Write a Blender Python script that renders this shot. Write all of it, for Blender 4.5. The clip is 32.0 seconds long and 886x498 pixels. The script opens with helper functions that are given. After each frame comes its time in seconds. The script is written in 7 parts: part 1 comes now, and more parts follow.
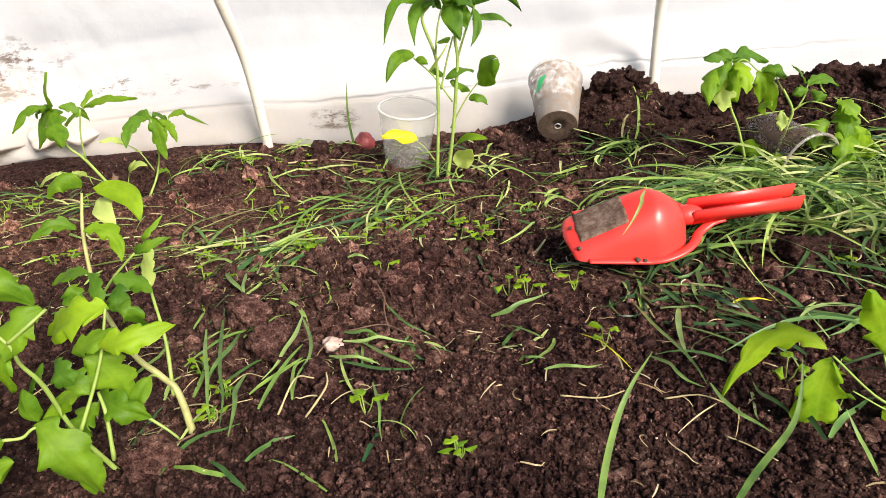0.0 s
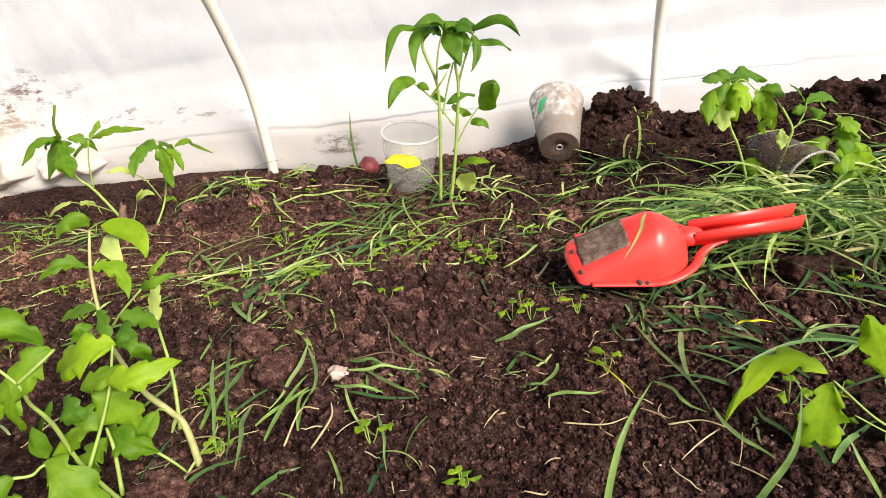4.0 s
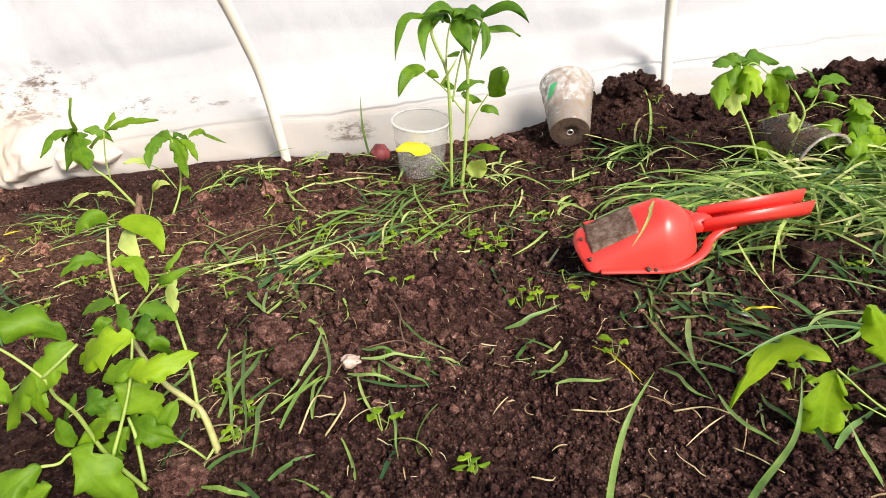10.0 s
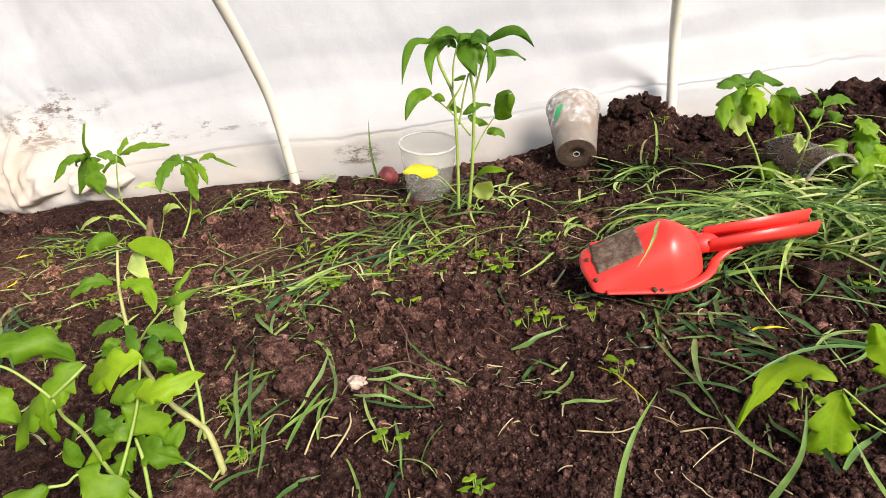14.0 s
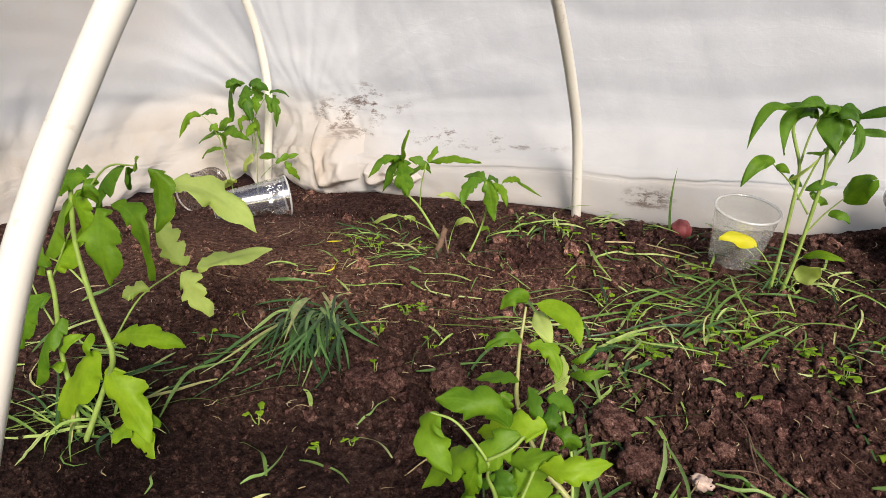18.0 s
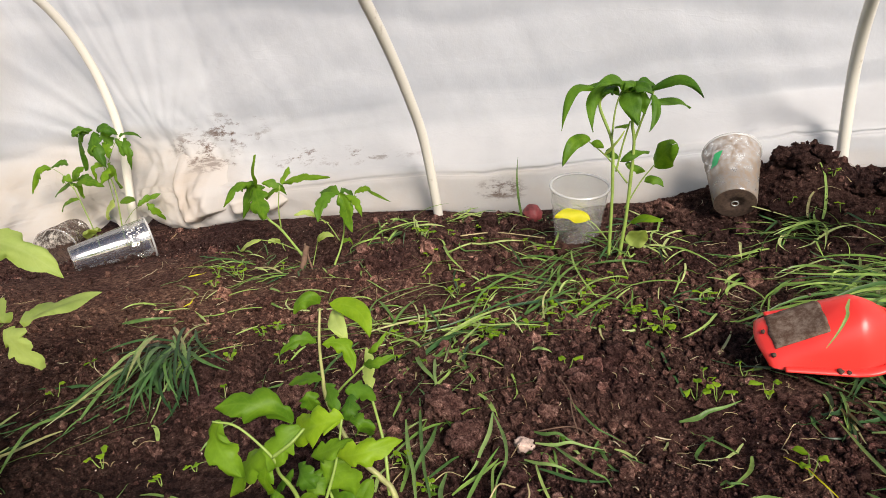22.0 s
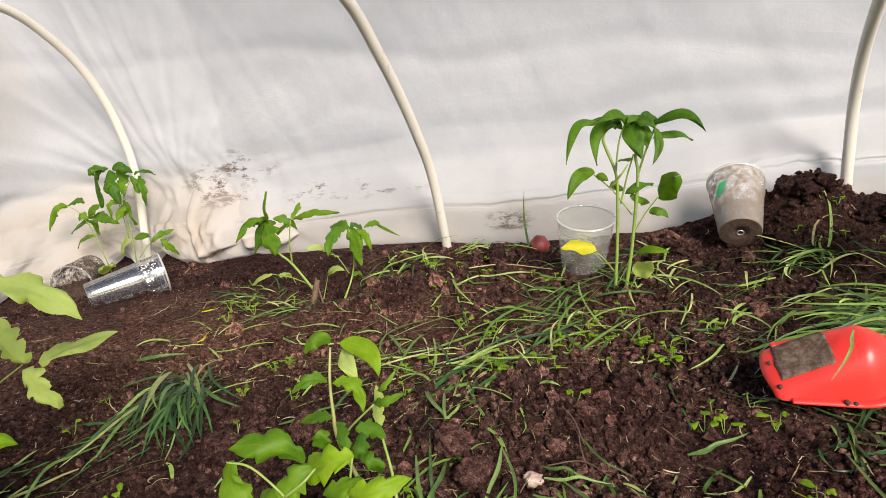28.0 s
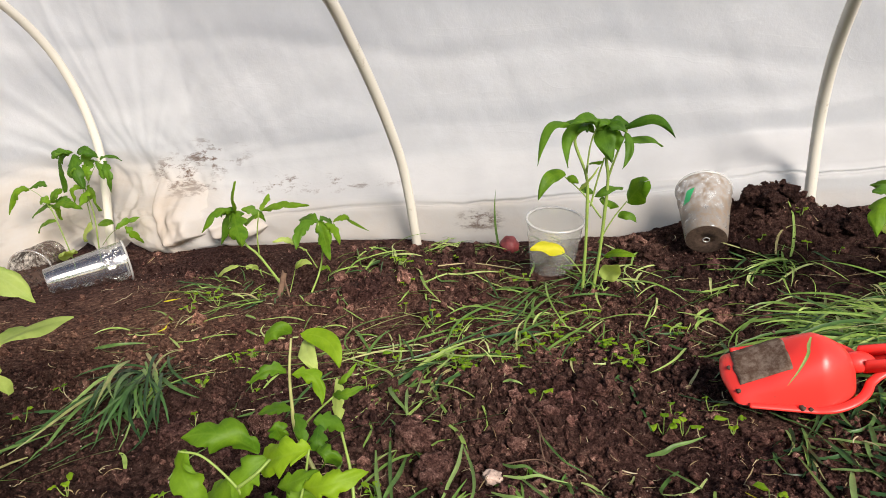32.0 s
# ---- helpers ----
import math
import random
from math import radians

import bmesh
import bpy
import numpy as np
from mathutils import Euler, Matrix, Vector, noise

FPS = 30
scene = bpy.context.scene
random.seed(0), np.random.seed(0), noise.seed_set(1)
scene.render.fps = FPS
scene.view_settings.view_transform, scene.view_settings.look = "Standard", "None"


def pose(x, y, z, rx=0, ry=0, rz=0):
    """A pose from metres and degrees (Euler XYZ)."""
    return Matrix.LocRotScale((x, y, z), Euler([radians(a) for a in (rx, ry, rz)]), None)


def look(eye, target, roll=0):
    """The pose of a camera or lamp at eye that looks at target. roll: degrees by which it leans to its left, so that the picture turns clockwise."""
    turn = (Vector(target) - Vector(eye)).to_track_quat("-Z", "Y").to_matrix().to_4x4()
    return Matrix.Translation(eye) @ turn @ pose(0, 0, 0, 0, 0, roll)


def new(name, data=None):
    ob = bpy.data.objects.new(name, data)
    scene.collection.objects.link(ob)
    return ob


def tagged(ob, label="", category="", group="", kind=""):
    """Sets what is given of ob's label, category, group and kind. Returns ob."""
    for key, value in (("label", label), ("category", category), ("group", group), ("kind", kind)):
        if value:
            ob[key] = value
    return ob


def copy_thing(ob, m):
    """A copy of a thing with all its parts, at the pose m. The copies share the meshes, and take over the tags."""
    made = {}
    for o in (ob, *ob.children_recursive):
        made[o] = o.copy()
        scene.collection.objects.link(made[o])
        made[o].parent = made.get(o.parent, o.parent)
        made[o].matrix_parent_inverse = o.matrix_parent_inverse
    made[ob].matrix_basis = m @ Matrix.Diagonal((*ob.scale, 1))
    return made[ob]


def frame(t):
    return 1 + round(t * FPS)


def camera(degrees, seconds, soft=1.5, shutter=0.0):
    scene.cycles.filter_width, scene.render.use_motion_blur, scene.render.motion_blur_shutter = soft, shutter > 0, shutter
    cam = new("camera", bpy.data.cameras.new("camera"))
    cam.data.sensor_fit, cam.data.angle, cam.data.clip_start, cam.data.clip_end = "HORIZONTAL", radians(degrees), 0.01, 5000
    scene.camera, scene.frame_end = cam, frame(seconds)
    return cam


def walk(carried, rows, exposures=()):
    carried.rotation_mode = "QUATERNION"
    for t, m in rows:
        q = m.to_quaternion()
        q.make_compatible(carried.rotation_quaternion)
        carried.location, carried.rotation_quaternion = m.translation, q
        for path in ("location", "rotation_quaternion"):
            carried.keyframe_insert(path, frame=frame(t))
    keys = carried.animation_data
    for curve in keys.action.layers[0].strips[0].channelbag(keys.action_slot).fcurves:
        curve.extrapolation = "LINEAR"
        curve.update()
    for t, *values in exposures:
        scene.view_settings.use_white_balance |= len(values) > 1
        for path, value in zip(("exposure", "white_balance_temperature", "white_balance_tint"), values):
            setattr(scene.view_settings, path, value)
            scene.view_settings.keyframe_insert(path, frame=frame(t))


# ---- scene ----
PATH = [
    (0, (0.4320, -0.0620, 0.3180), (0.2790, 1.7720, -0.4670), -4.00),
    (0.5, (0.4300, -0.0680, 0.3240), (0.2480, 1.7700, -0.4460), -4.40),
    (1, (0.4330, -0.0680, 0.3250), (0.2560, 1.7760, -0.4300), -4.50),
    (1.5, (0.4320, -0.0640, 0.3220), (0.2700, 1.7790, -0.4360), -4.30),
    (2, (0.4330, -0.0630, 0.3220), (0.2670, 1.7820, -0.4320), -4.50),
    (2.5, (0.4350, -0.0660, 0.3280), (0.2600, 1.7820, -0.4170), -5.00),
    (4.5, (0.4380, -0.0630, 0.3320), (0.2680, 1.7890, -0.4040), -5.50),
    (5, (0.4390, -0.0650, 0.3390), (0.2530, 1.7920, -0.3800), -6.60),
    (5.5, (0.4430, -0.0690, 0.3420), (0.2320, 1.7960, -0.3500), -6.90),
    (6, (0.4410, -0.0700, 0.3410), (0.2350, 1.7910, -0.3620), -6.40),
    (6.5, (0.4400, -0.0720, 0.3390), (0.2280, 1.7890, -0.3630), -6.40),
    (7, (0.4260, -0.0720, 0.3310), (0.1940, 1.7620, -0.4320), -5.30),
    (7.5, (0.4270, -0.0760, 0.3310), (0.1700, 1.7600, -0.4170), -5.00),
    (8, (0.4280, -0.0800, 0.3340), (0.1720, 1.7640, -0.3980), -5.30),
    (8.5, (0.4320, -0.0780, 0.3360), (0.1960, 1.7770, -0.3730), -5.30),
    (9, (0.4400, -0.0740, 0.3420), (0.2130, 1.7820, -0.3660), -6.50),
    (9.5, (0.4460, -0.0680, 0.3420), (0.2280, 1.7670, -0.4250), -7.10),
    (10, (0.4440, -0.0690, 0.3410), (0.2250, 1.7570, -0.4450), -6.40),
    (10.5, (0.4440, -0.0680, 0.3400), (0.2350, 1.7630, -0.4370), -6.00),
    (11, (0.4480, -0.0650, 0.3390), (0.2360, 1.7610, -0.4480), -6.60),
    (11.5, (0.4440, -0.0720, 0.3400), (0.2130, 1.7590, -0.4310), -6.60),
    (12, (0.4480, -0.0720, 0.3430), (0.2170, 1.7710, -0.3990), -6.60),
    (12.5, (0.4460, -0.0740, 0.3440), (0.2230, 1.7800, -0.3720), -6.80),
    (13, (0.4470, -0.0750, 0.3460), (0.2130, 1.7780, -0.3690), -7.00),
    (13.5, (0.4490, -0.0730, 0.3450), (0.2060, 1.7820, -0.3620), -7.00),
    (15.5, (0.4260, -0.0810, 0.3290), (0.1520, 1.7310, -0.4720), -5.50),
    (16, (0.3290, -0.0920, 0.3920), (-0.2350, 1.6900, -0.3180), -3.30),
    (16.5, (0.2670, -0.0800, 0.4170), (-0.4320, 1.6700, -0.2520), -0.60),
    (17, (0.2550, -0.0630, 0.4030), (-0.4490, 1.6610, -0.3280), -0.50),
    (17.5, (0.2590, -0.0700, 0.4030), (-0.4610, 1.6540, -0.3110), -0.70),
    (18, (0.2660, -0.0780, 0.4030), (-0.4830, 1.6460, -0.2800), -0.30),
    (18.5, (0.2720, -0.0790, 0.4040), (-0.4510, 1.6640, -0.2600), -0.00),
    (19, (0.2890, -0.0860, 0.3930), (-0.4080, 1.6630, -0.2810), -0.70),
    (19.5, (0.3070, -0.0850, 0.3830), (-0.3360, 1.6730, -0.3210), -1.30),
    (20, (0.3330, -0.0830, 0.3740), (-0.2370, 1.7030, -0.3230), -1.00),
    (20.5, (0.3450, -0.0800, 0.3750), (-0.2240, 1.6970, -0.3470), -2.80),
    (21, (0.3570, -0.0780, 0.3910), (-0.1930, 1.7260, -0.2730), -4.30),
    (21.5, (0.3750, -0.0770, 0.3910), (-0.1380, 1.7530, -0.2320), -4.40),
    (22, (0.3840, -0.0710, 0.3980), (-0.1610, 1.7360, -0.2630), -6.70),
    (22.5, (0.3880, -0.0740, 0.4000), (-0.1590, 1.7420, -0.2340), -6.60),
    (23, (0.3930, -0.0810, 0.4160), (-0.2090, 1.7270, -0.1910), -8.80),
    (23.5, (0.3920, -0.0830, 0.4170), (-0.1900, 1.7370, -0.1740), -8.80),
    (24, (0.3920, -0.0840, 0.4160), (-0.2300, 1.7030, -0.2300), -9.50),
    (24.5, (0.3880, -0.0830, 0.4130), (-0.2360, 1.7000, -0.2430), -9.10),
    (25, (0.3960, -0.0880, 0.4090), (-0.2040, 1.7220, -0.1970), -8.00),
    (25.5, (0.3930, -0.0760, 0.4040), (-0.1710, 1.7340, -0.2330), -7.60),
    (27.5, (0.3920, -0.0770, 0.4060), (-0.1580, 1.7470, -0.2030), -7.60),
    (28, (0.3920, -0.0800, 0.4130), (-0.1810, 1.7450, -0.1710), -7.70),
    (28.5, (0.3930, -0.0810, 0.4120), (-0.1550, 1.7550, -0.1620), -6.90),
    (29, (0.3920, -0.0790, 0.4070), (-0.1420, 1.7580, -0.1750), -6.30),
    (29.5, (0.3900, -0.0790, 0.4020), (-0.1330, 1.7620, -0.1790), -4.80),
    (30, (0.3880, -0.0780, 0.4040), (-0.1420, 1.7670, -0.1600), -5.60),
    (30.5, (0.3970, -0.0840, 0.4150), (-0.1370, 1.7710, -0.1100), -5.90),
    (31, (0.3940, -0.0830, 0.4090), (-0.1340, 1.7630, -0.1490), -5.40),
    (31.5, (0.3960, -0.0850, 0.4070), (-0.1400, 1.7530, -0.1710), -5.40),
    (32, (0.3960, -0.0770, 0.4060), (-0.0980, 1.7690, -0.1850), -5.00),
]
cam = camera(66.85, 32.0, soft=0.5)
walk(cam, [(t, look(eye, target, roll)) for t, eye, target, roll in PATH], exposures=[(0, 0.83, 6900, 14), (2.5, 0.82, 6900, 14), (5, 0.72, 6900, 14), (6, 0.66, 6900, 14), (7, 0.8, 6900, 14), (8.2, 0.83, 6900, 14), (9, 0.7, 6900, 14), (9.8, 0.80, 6900, 14), (11.2, 0.82, 6900, 14), (12, 0.77, 6900, 14), (13, 0.69, 6900, 14), (16, 0.65, 6800, 14), (17, 0.40, 6800, 14), (18, 0.29, 6800, 14), (32, 0.30, 6800, 13)])

# ---- light ----
SUN_EL, SUN_AZ = radians(33), radians(142)
world = bpy.data.worlds.new("sky")
scene.world = world
world.use_nodes = True
wt = world.node_tree
sky = wt.nodes.new("ShaderNodeTexSky")
sky.sky_type = "NISHITA"
sky.sun_disc = False
sky.sun_elevation, sky.sun_rotation = SUN_EL, SUN_AZ
wt.links.new(sky.outputs[0], wt.nodes["Background"].inputs[0])
wt.nodes["Background"].inputs[1].default_value = 0.088
sun = new("sun", bpy.data.lights.new("sun", "SUN"))
sun.data.energy, sun.data.angle, sun.data.color = 4.3, radians(24), (1.0, 0.955, 0.89)
sun.matrix_world = look((math.sin(SUN_AZ) * math.cos(SUN_EL) * 9, math.cos(SUN_AZ) * math.cos(SUN_EL) * 9, math.sin(SUN_EL) * 9), (0, 0, 0))


# ---- materials ----
def mat(name, build):
    m = bpy.data.materials.new(name)
    m.use_nodes = True
    t = m.node_tree
    t.nodes.clear()
    out = t.nodes.new("ShaderNodeOutputMaterial")

    def n(kind, **kw):
        node = t.nodes.new("ShaderNode" + kind)
        for k, v in kw.items():
            if k == "op":
                node.operation = v
            elif k == "blend":
                node.blend_type = v
            elif k == "dtype":
                node.data_type = v
            else:
                node.inputs[k].default_value = v
        return node

    def link(a, b):
        t.links.new(a, b)

    link(build(n, link), out.inputs[0])
    return m


def ramp(n, link, src, stops):
    r = n("ValToRGB")
    e = r.color_ramp.elements
    while len(e) < len(stops):
        e.new(0.5)
    for el, (p, c) in zip(e, stops):
        el.position = p
        el.color = (*c, 1) if len(c) == 3 else c
    link(src, r.inputs[0])
    return r.outputs[0]


def bumped(n, link, src, strength, dist):
    b = n("Bump", Strength=strength, Distance=dist)
    link(src, b.inputs["Height"])
    return b.outputs[0]


def place(n):
    return n("NewGeometry").outputs["Position"]


def soil_nodes(n, link, gain=1.0, vary=True):
    pos = place(n)
    big, mid, fine = n("TexNoise", Scale=9, Detail=5), n("TexNoise", Scale=130, Detail=8, Roughness=0.75), n("TexNoise", Scale=560, Detail=4, Roughness=0.7)
    for k in (big, mid, fine):
        link(pos, k.inputs["Vector"])
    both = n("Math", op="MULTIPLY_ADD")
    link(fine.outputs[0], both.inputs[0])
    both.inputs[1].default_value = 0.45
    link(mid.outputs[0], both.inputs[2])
    # shade between crumbs painted in: bump hollows near black, crests pale
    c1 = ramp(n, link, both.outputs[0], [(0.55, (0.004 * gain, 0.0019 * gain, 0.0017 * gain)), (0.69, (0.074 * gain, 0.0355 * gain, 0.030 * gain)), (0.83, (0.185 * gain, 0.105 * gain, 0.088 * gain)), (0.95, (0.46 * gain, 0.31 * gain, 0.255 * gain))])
    c2 = ramp(n, link, big.outputs[0], [(0.36, (0.66, 0.60, 0.62)), (0.62, (1.2, 1.18, 1.1))])
    mix = n("Mix", dtype="RGBA", blend="MULTIPLY")
    mix.inputs[0].default_value = 1
    link(c1, mix.inputs[6])
    link(c2, mix.inputs[7])
    isl = n("NewGeometry").outputs["Random Per Island"] if vary else big.outputs[0]
    c3 = ramp(n, link, isl, [(0, (0.42, 0.41, 0.41)), (0.55, (0.92, 0.90, 0.89)), (0.88, (1.4, 1.37, 1.34)), (1, (2.3, 2.25, 2.2))])
    mix2 = n("Mix", dtype="RGBA", blend="MULTIPLY")
    mix2.inputs[0].default_value = 1
    link(mix.outputs[2], mix2.inputs[6])
    link(c3, mix2.inputs[7])
    # soil colour gains: trodden end, mid-bed and scoop lighter; back right, near left darker
    def patch(x, y, fx, fy, inside):
        off = n("VectorMath", op="SUBTRACT")
        link(pos, off.inputs[0])
        off.inputs[1].default_value = (x, y, 0)
        squash = n("VectorMath", op="MULTIPLY")
        link(off.outputs[0], squash.inputs[0])
        squash.inputs[1].default_value = (fx, fy, 0)
        dist = n("VectorMath", op="LENGTH")
        link(squash.outputs[0], dist.inputs[0])
        uneven = n("Math", op="MULTIPLY_ADD")
        link(big.outputs[0], uneven.inputs[0])
        uneven.inputs[1].default_value = 0.6
        link(dist.outputs["Value"], uneven.inputs[2])
        return ramp(n, link, uneven.outputs[0], [(0.45, inside), (1.0, (1, 1, 1))])

    def times(a, b):
        k = n("Mix", dtype="RGBA", blend="MULTIPLY")
        k.inputs[0].default_value = 1
        link(a, k.inputs[6]), link(b, k.inputs[7])
        return k.outputs[2]

    # dry multiplies all five lighter and darker patches together
    dry = patch(-0.38, 0.76, 1.7, 2.5, (1.85, 1.9, 1.65))
    dry = times(dry, patch(0.78, 1.06, 1.7, 3.6, (0.5, 0.48, 0.49)))
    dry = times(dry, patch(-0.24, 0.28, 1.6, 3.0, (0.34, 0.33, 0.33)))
    dry = times(dry, patch(0.55, 0.50, 2.2, 3.4, (1.4, 1.36, 1.34)))
    dry = times(dry, patch(0.18, 0.82, 1.5, 3.0, (1.7, 1.66, 1.58)))
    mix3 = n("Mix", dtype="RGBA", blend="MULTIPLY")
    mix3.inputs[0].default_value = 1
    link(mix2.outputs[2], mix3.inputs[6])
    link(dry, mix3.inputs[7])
    p = n("BsdfPrincipled", Roughness=0.95)
    p.inputs["Specular IOR Level"].default_value = 0.1
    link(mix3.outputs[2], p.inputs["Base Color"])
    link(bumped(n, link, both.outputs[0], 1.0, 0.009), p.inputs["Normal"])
    return p.outputs[0]


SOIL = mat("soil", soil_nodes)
SOIL_DRY = mat("dry_soil", lambda n, link: soil_nodes(n, link, 1.2))
SOIL_CLOD = mat("clod_soil", lambda n, link: soil_nodes(n, link, 1.7, False))


def film_nodes(n, link):
    pos = place(n)
    sep = n("SeparateXYZ")
    link(pos, sep.inputs[0])
    noise_a, noise_b, weave = n("TexNoise", Scale=9, Detail=6, Roughness=0.65), n("TexNoise", Scale=46, Detail=10, Roughness=0.8), n("TexNoise", Scale=260, Detail=3)
    flat = n("Mapping")
    flat.inputs["Scale"].default_value = (0.55, 1, 1.5)
    link(pos, flat.inputs["Vector"])
    for k in (noise_a, weave):
        link(pos, k.inputs["Vector"])
    link(flat.outputs[0], noise_b.inputs["Vector"])

    def blob(x, z, rx, rz):
        a, b = n("Math", op="SUBTRACT"), n("Math", op="SUBTRACT")
        link(sep.outputs[0], a.inputs[0]), link(sep.outputs[2], b.inputs[0])
        a.inputs[1].default_value, b.inputs[1].default_value = x, z
        a2, b2 = n("Math", op="MULTIPLY"), n("Math", op="MULTIPLY")
        link(a.outputs[0], a2.inputs[0]), link(b.outputs[0], b2.inputs[0])
        a2.inputs[1].default_value, b2.inputs[1].default_value = 1 / rx, 1 / rz
        a3, b3 = n("Math", op="POWER"), n("Math", op="POWER")
        link(a2.outputs[0], a3.inputs[0]), link(b2.outputs[0], b3.inputs[0])
        a3.inputs[1].default_value = b3.inputs[1].default_value = 2
        s = n("Math", op="ADD")
        link(a3.outputs[0], s.inputs[0]), link(b3.outputs[0], s.inputs[1])
        inv = n("Math", op="SUBTRACT")
        inv.use_clamp = True
        inv.inputs[0].default_value = 1
        link(s.outputs[0], inv.inputs[1])
        return inv.outputs[0]

    def plus(a, b):
        s = n("Math", op="MAXIMUM")
        link(a, s.inputs[0]), link(b, s.inputs[1])
        return s.outputs[0]

    spots = plus(plus(blob(-0.52, 0.190, 0.115, 0.055), blob(-0.34, 0.125, 0.32, 0.022)), plus(blob(0.13, 0.05, 0.06, 0.028), blob(-0.60, 0.16, 0.09, 0.05)))
    low = ramp(n, link, sep.outputs[2], [(0.0, (1, 1, 1)), (0.085, (0.6, 0.6, 0.6)), (0.10, (0.12, 0.12, 0.12)), (0.25, (0, 0, 0))])
    grain = n("Math", op="MULTIPLY")
    link(noise_b.outputs[0], grain.inputs[0]), link(noise_a.outputs[0], grain.inputs[1])
    d1 = ramp(n, link, grain.outputs[0], [(0.262, (0, 0, 0)), (0.318, (1, 1, 1))])
    dirt = n("Math", op="MULTIPLY")
    link(d1, dirt.inputs[0]), link(spots, dirt.inputs[1])
    d2 = ramp(n, link, noise_a.outputs[0], [(0.30, (0.35, 0.35, 0.35)), (0.7, (0.85, 0.85, 0.85))])
    # corner stain, with the warm cream light on the film painted in
    low = plus(low, ramp(n, link, blob(-0.85, 0.0, 0.50, 0.24), [(0.0, (0, 0, 0)), (0.6, (1, 1, 1))]))
    # tan high on the end wall paints in daylight coming through the film
    low = plus(low, ramp(n, link, blob(-1.08, 0.55, 0.16, 0.40), [(0.0, (0, 0, 0)), (0.8, (0.7, 0.7, 0.7))]))
    wash = n("Math", op="MULTIPLY")
    link(d2, wash.inputs[0]), link(low, wash.inputs[1])
    base = ramp(n, link, noise_a.outputs[0], [(0.3, (0.80, 0.80, 0.80)), (0.7, (0.88, 0.885, 0.89))])
    m1 = n("Mix", dtype="RGBA")
    link(wash.outputs[0], m1.inputs[0]), link(base, m1.inputs[6])
    m1.inputs[7].default_value = (0.70, 0.585, 0.46, 1)
    m2 = n("Mix", dtype="RGBA")
    link(dirt.outputs[0], m2.inputs[0]), link(m1.outputs[2], m2.inputs[6])
    m2.inputs[7].default_value = (0.19, 0.115, 0.075, 1)
    warp = n("TexNoise", Scale=5, Detail=3)
    link(pos, warp.inputs["Vector"])
    bend = n("Mix", dtype="RGBA")
    bend.inputs[0].default_value = 0.25
    link(pos, bend.inputs[6]), link(warp.outputs[1], bend.inputs[7])
    crease = n("TexVoronoi", Scale=7.5)
    crease.feature = "DISTANCE_TO_EDGE"
    link(bend.outputs[2], crease.inputs["Vector"])
    cut = ramp(n, link, crease.outputs["Distance"], [(0.0, (0, 0, 0)), (0.12, (1, 1, 1))])
    h0 = n("Math", op="MULTIPLY_ADD")
    zone = n("Math", op="MULTIPLY_ADD")
    link(blob(-0.82, 0.06, 0.5, 0.24), zone.inputs[0])
    zone.inputs[1].default_value, zone.inputs[2].default_value = 0.45, 0.05
    masked = n("Math", op="MULTIPLY")
    link(cut, masked.inputs[0]), link(zone.outputs[0], masked.inputs[1])
    link(masked.outputs[0], h0.inputs[0])
    h0.inputs[1].default_value = 1.0
    link(noise_a.outputs[0], h0.inputs[2])
    slant = n("Mapping")
    slant.inputs["Rotation"].default_value = (0, 0.35, 0)
    slant.inputs["Scale"].default_value = (1.6, 1.6, 4.2)
    link(pos, slant.inputs["Vector"])
    fold_noise = n("TexNoise", Scale=2.2, Detail=3, Roughness=0.55, Distortion=0.4)
    link(slant.outputs[0], fold_noise.inputs["Vector"])
    lines = ramp(n, link, fold_noise.outputs[0], [(0.44, (0, 0, 0)), (0.455, (1, 1, 1)), (0.47, (0.15, 0.15, 0.15)), (0.55, (0, 0, 0)), (0.565, (1, 1, 1)), (0.60, (0, 0, 0))])
    creased = n("Math", op="MULTIPLY_ADD")
    link(lines, creased.inputs[0])
    creased.inputs[1].default_value = 0.05
    link(h0.outputs[0], creased.inputs[2])
    h = n("Math", op="MULTIPLY_ADD")
    link(creased.outputs[0], h.inputs[0])
    h.inputs[1].default_value = 3.5
    soft_weave = n("Math", op="MULTIPLY")
    link(weave.outputs[0], soft_weave.inputs[0])
    soft_weave.inputs[1].default_value = 0.2
    link(soft_weave.outputs[0], h.inputs[2])
    nor = bumped(n, link, h.outputs[0], 0.16, 0.004)
    p = n("BsdfPrincipled", Roughness=0.55)
    p.inputs["Specular IOR Level"].default_value = 0.25
    tr = n("BsdfTranslucent")
    for q in (p.inputs["Base Color"], tr.inputs["Color"]):
        link(m2.outputs[2], q)
    link(nor, p.inputs["Normal"]), link(nor, tr.inputs["Normal"])
    mx = n("MixShader")
    mx.inputs[0].default_value = 0.5
    link(p.outputs[0], mx.inputs[1]), link(tr.outputs[0], mx.inputs[2])
    return mx.outputs[0]


FILM = mat("cover_film", film_nodes)


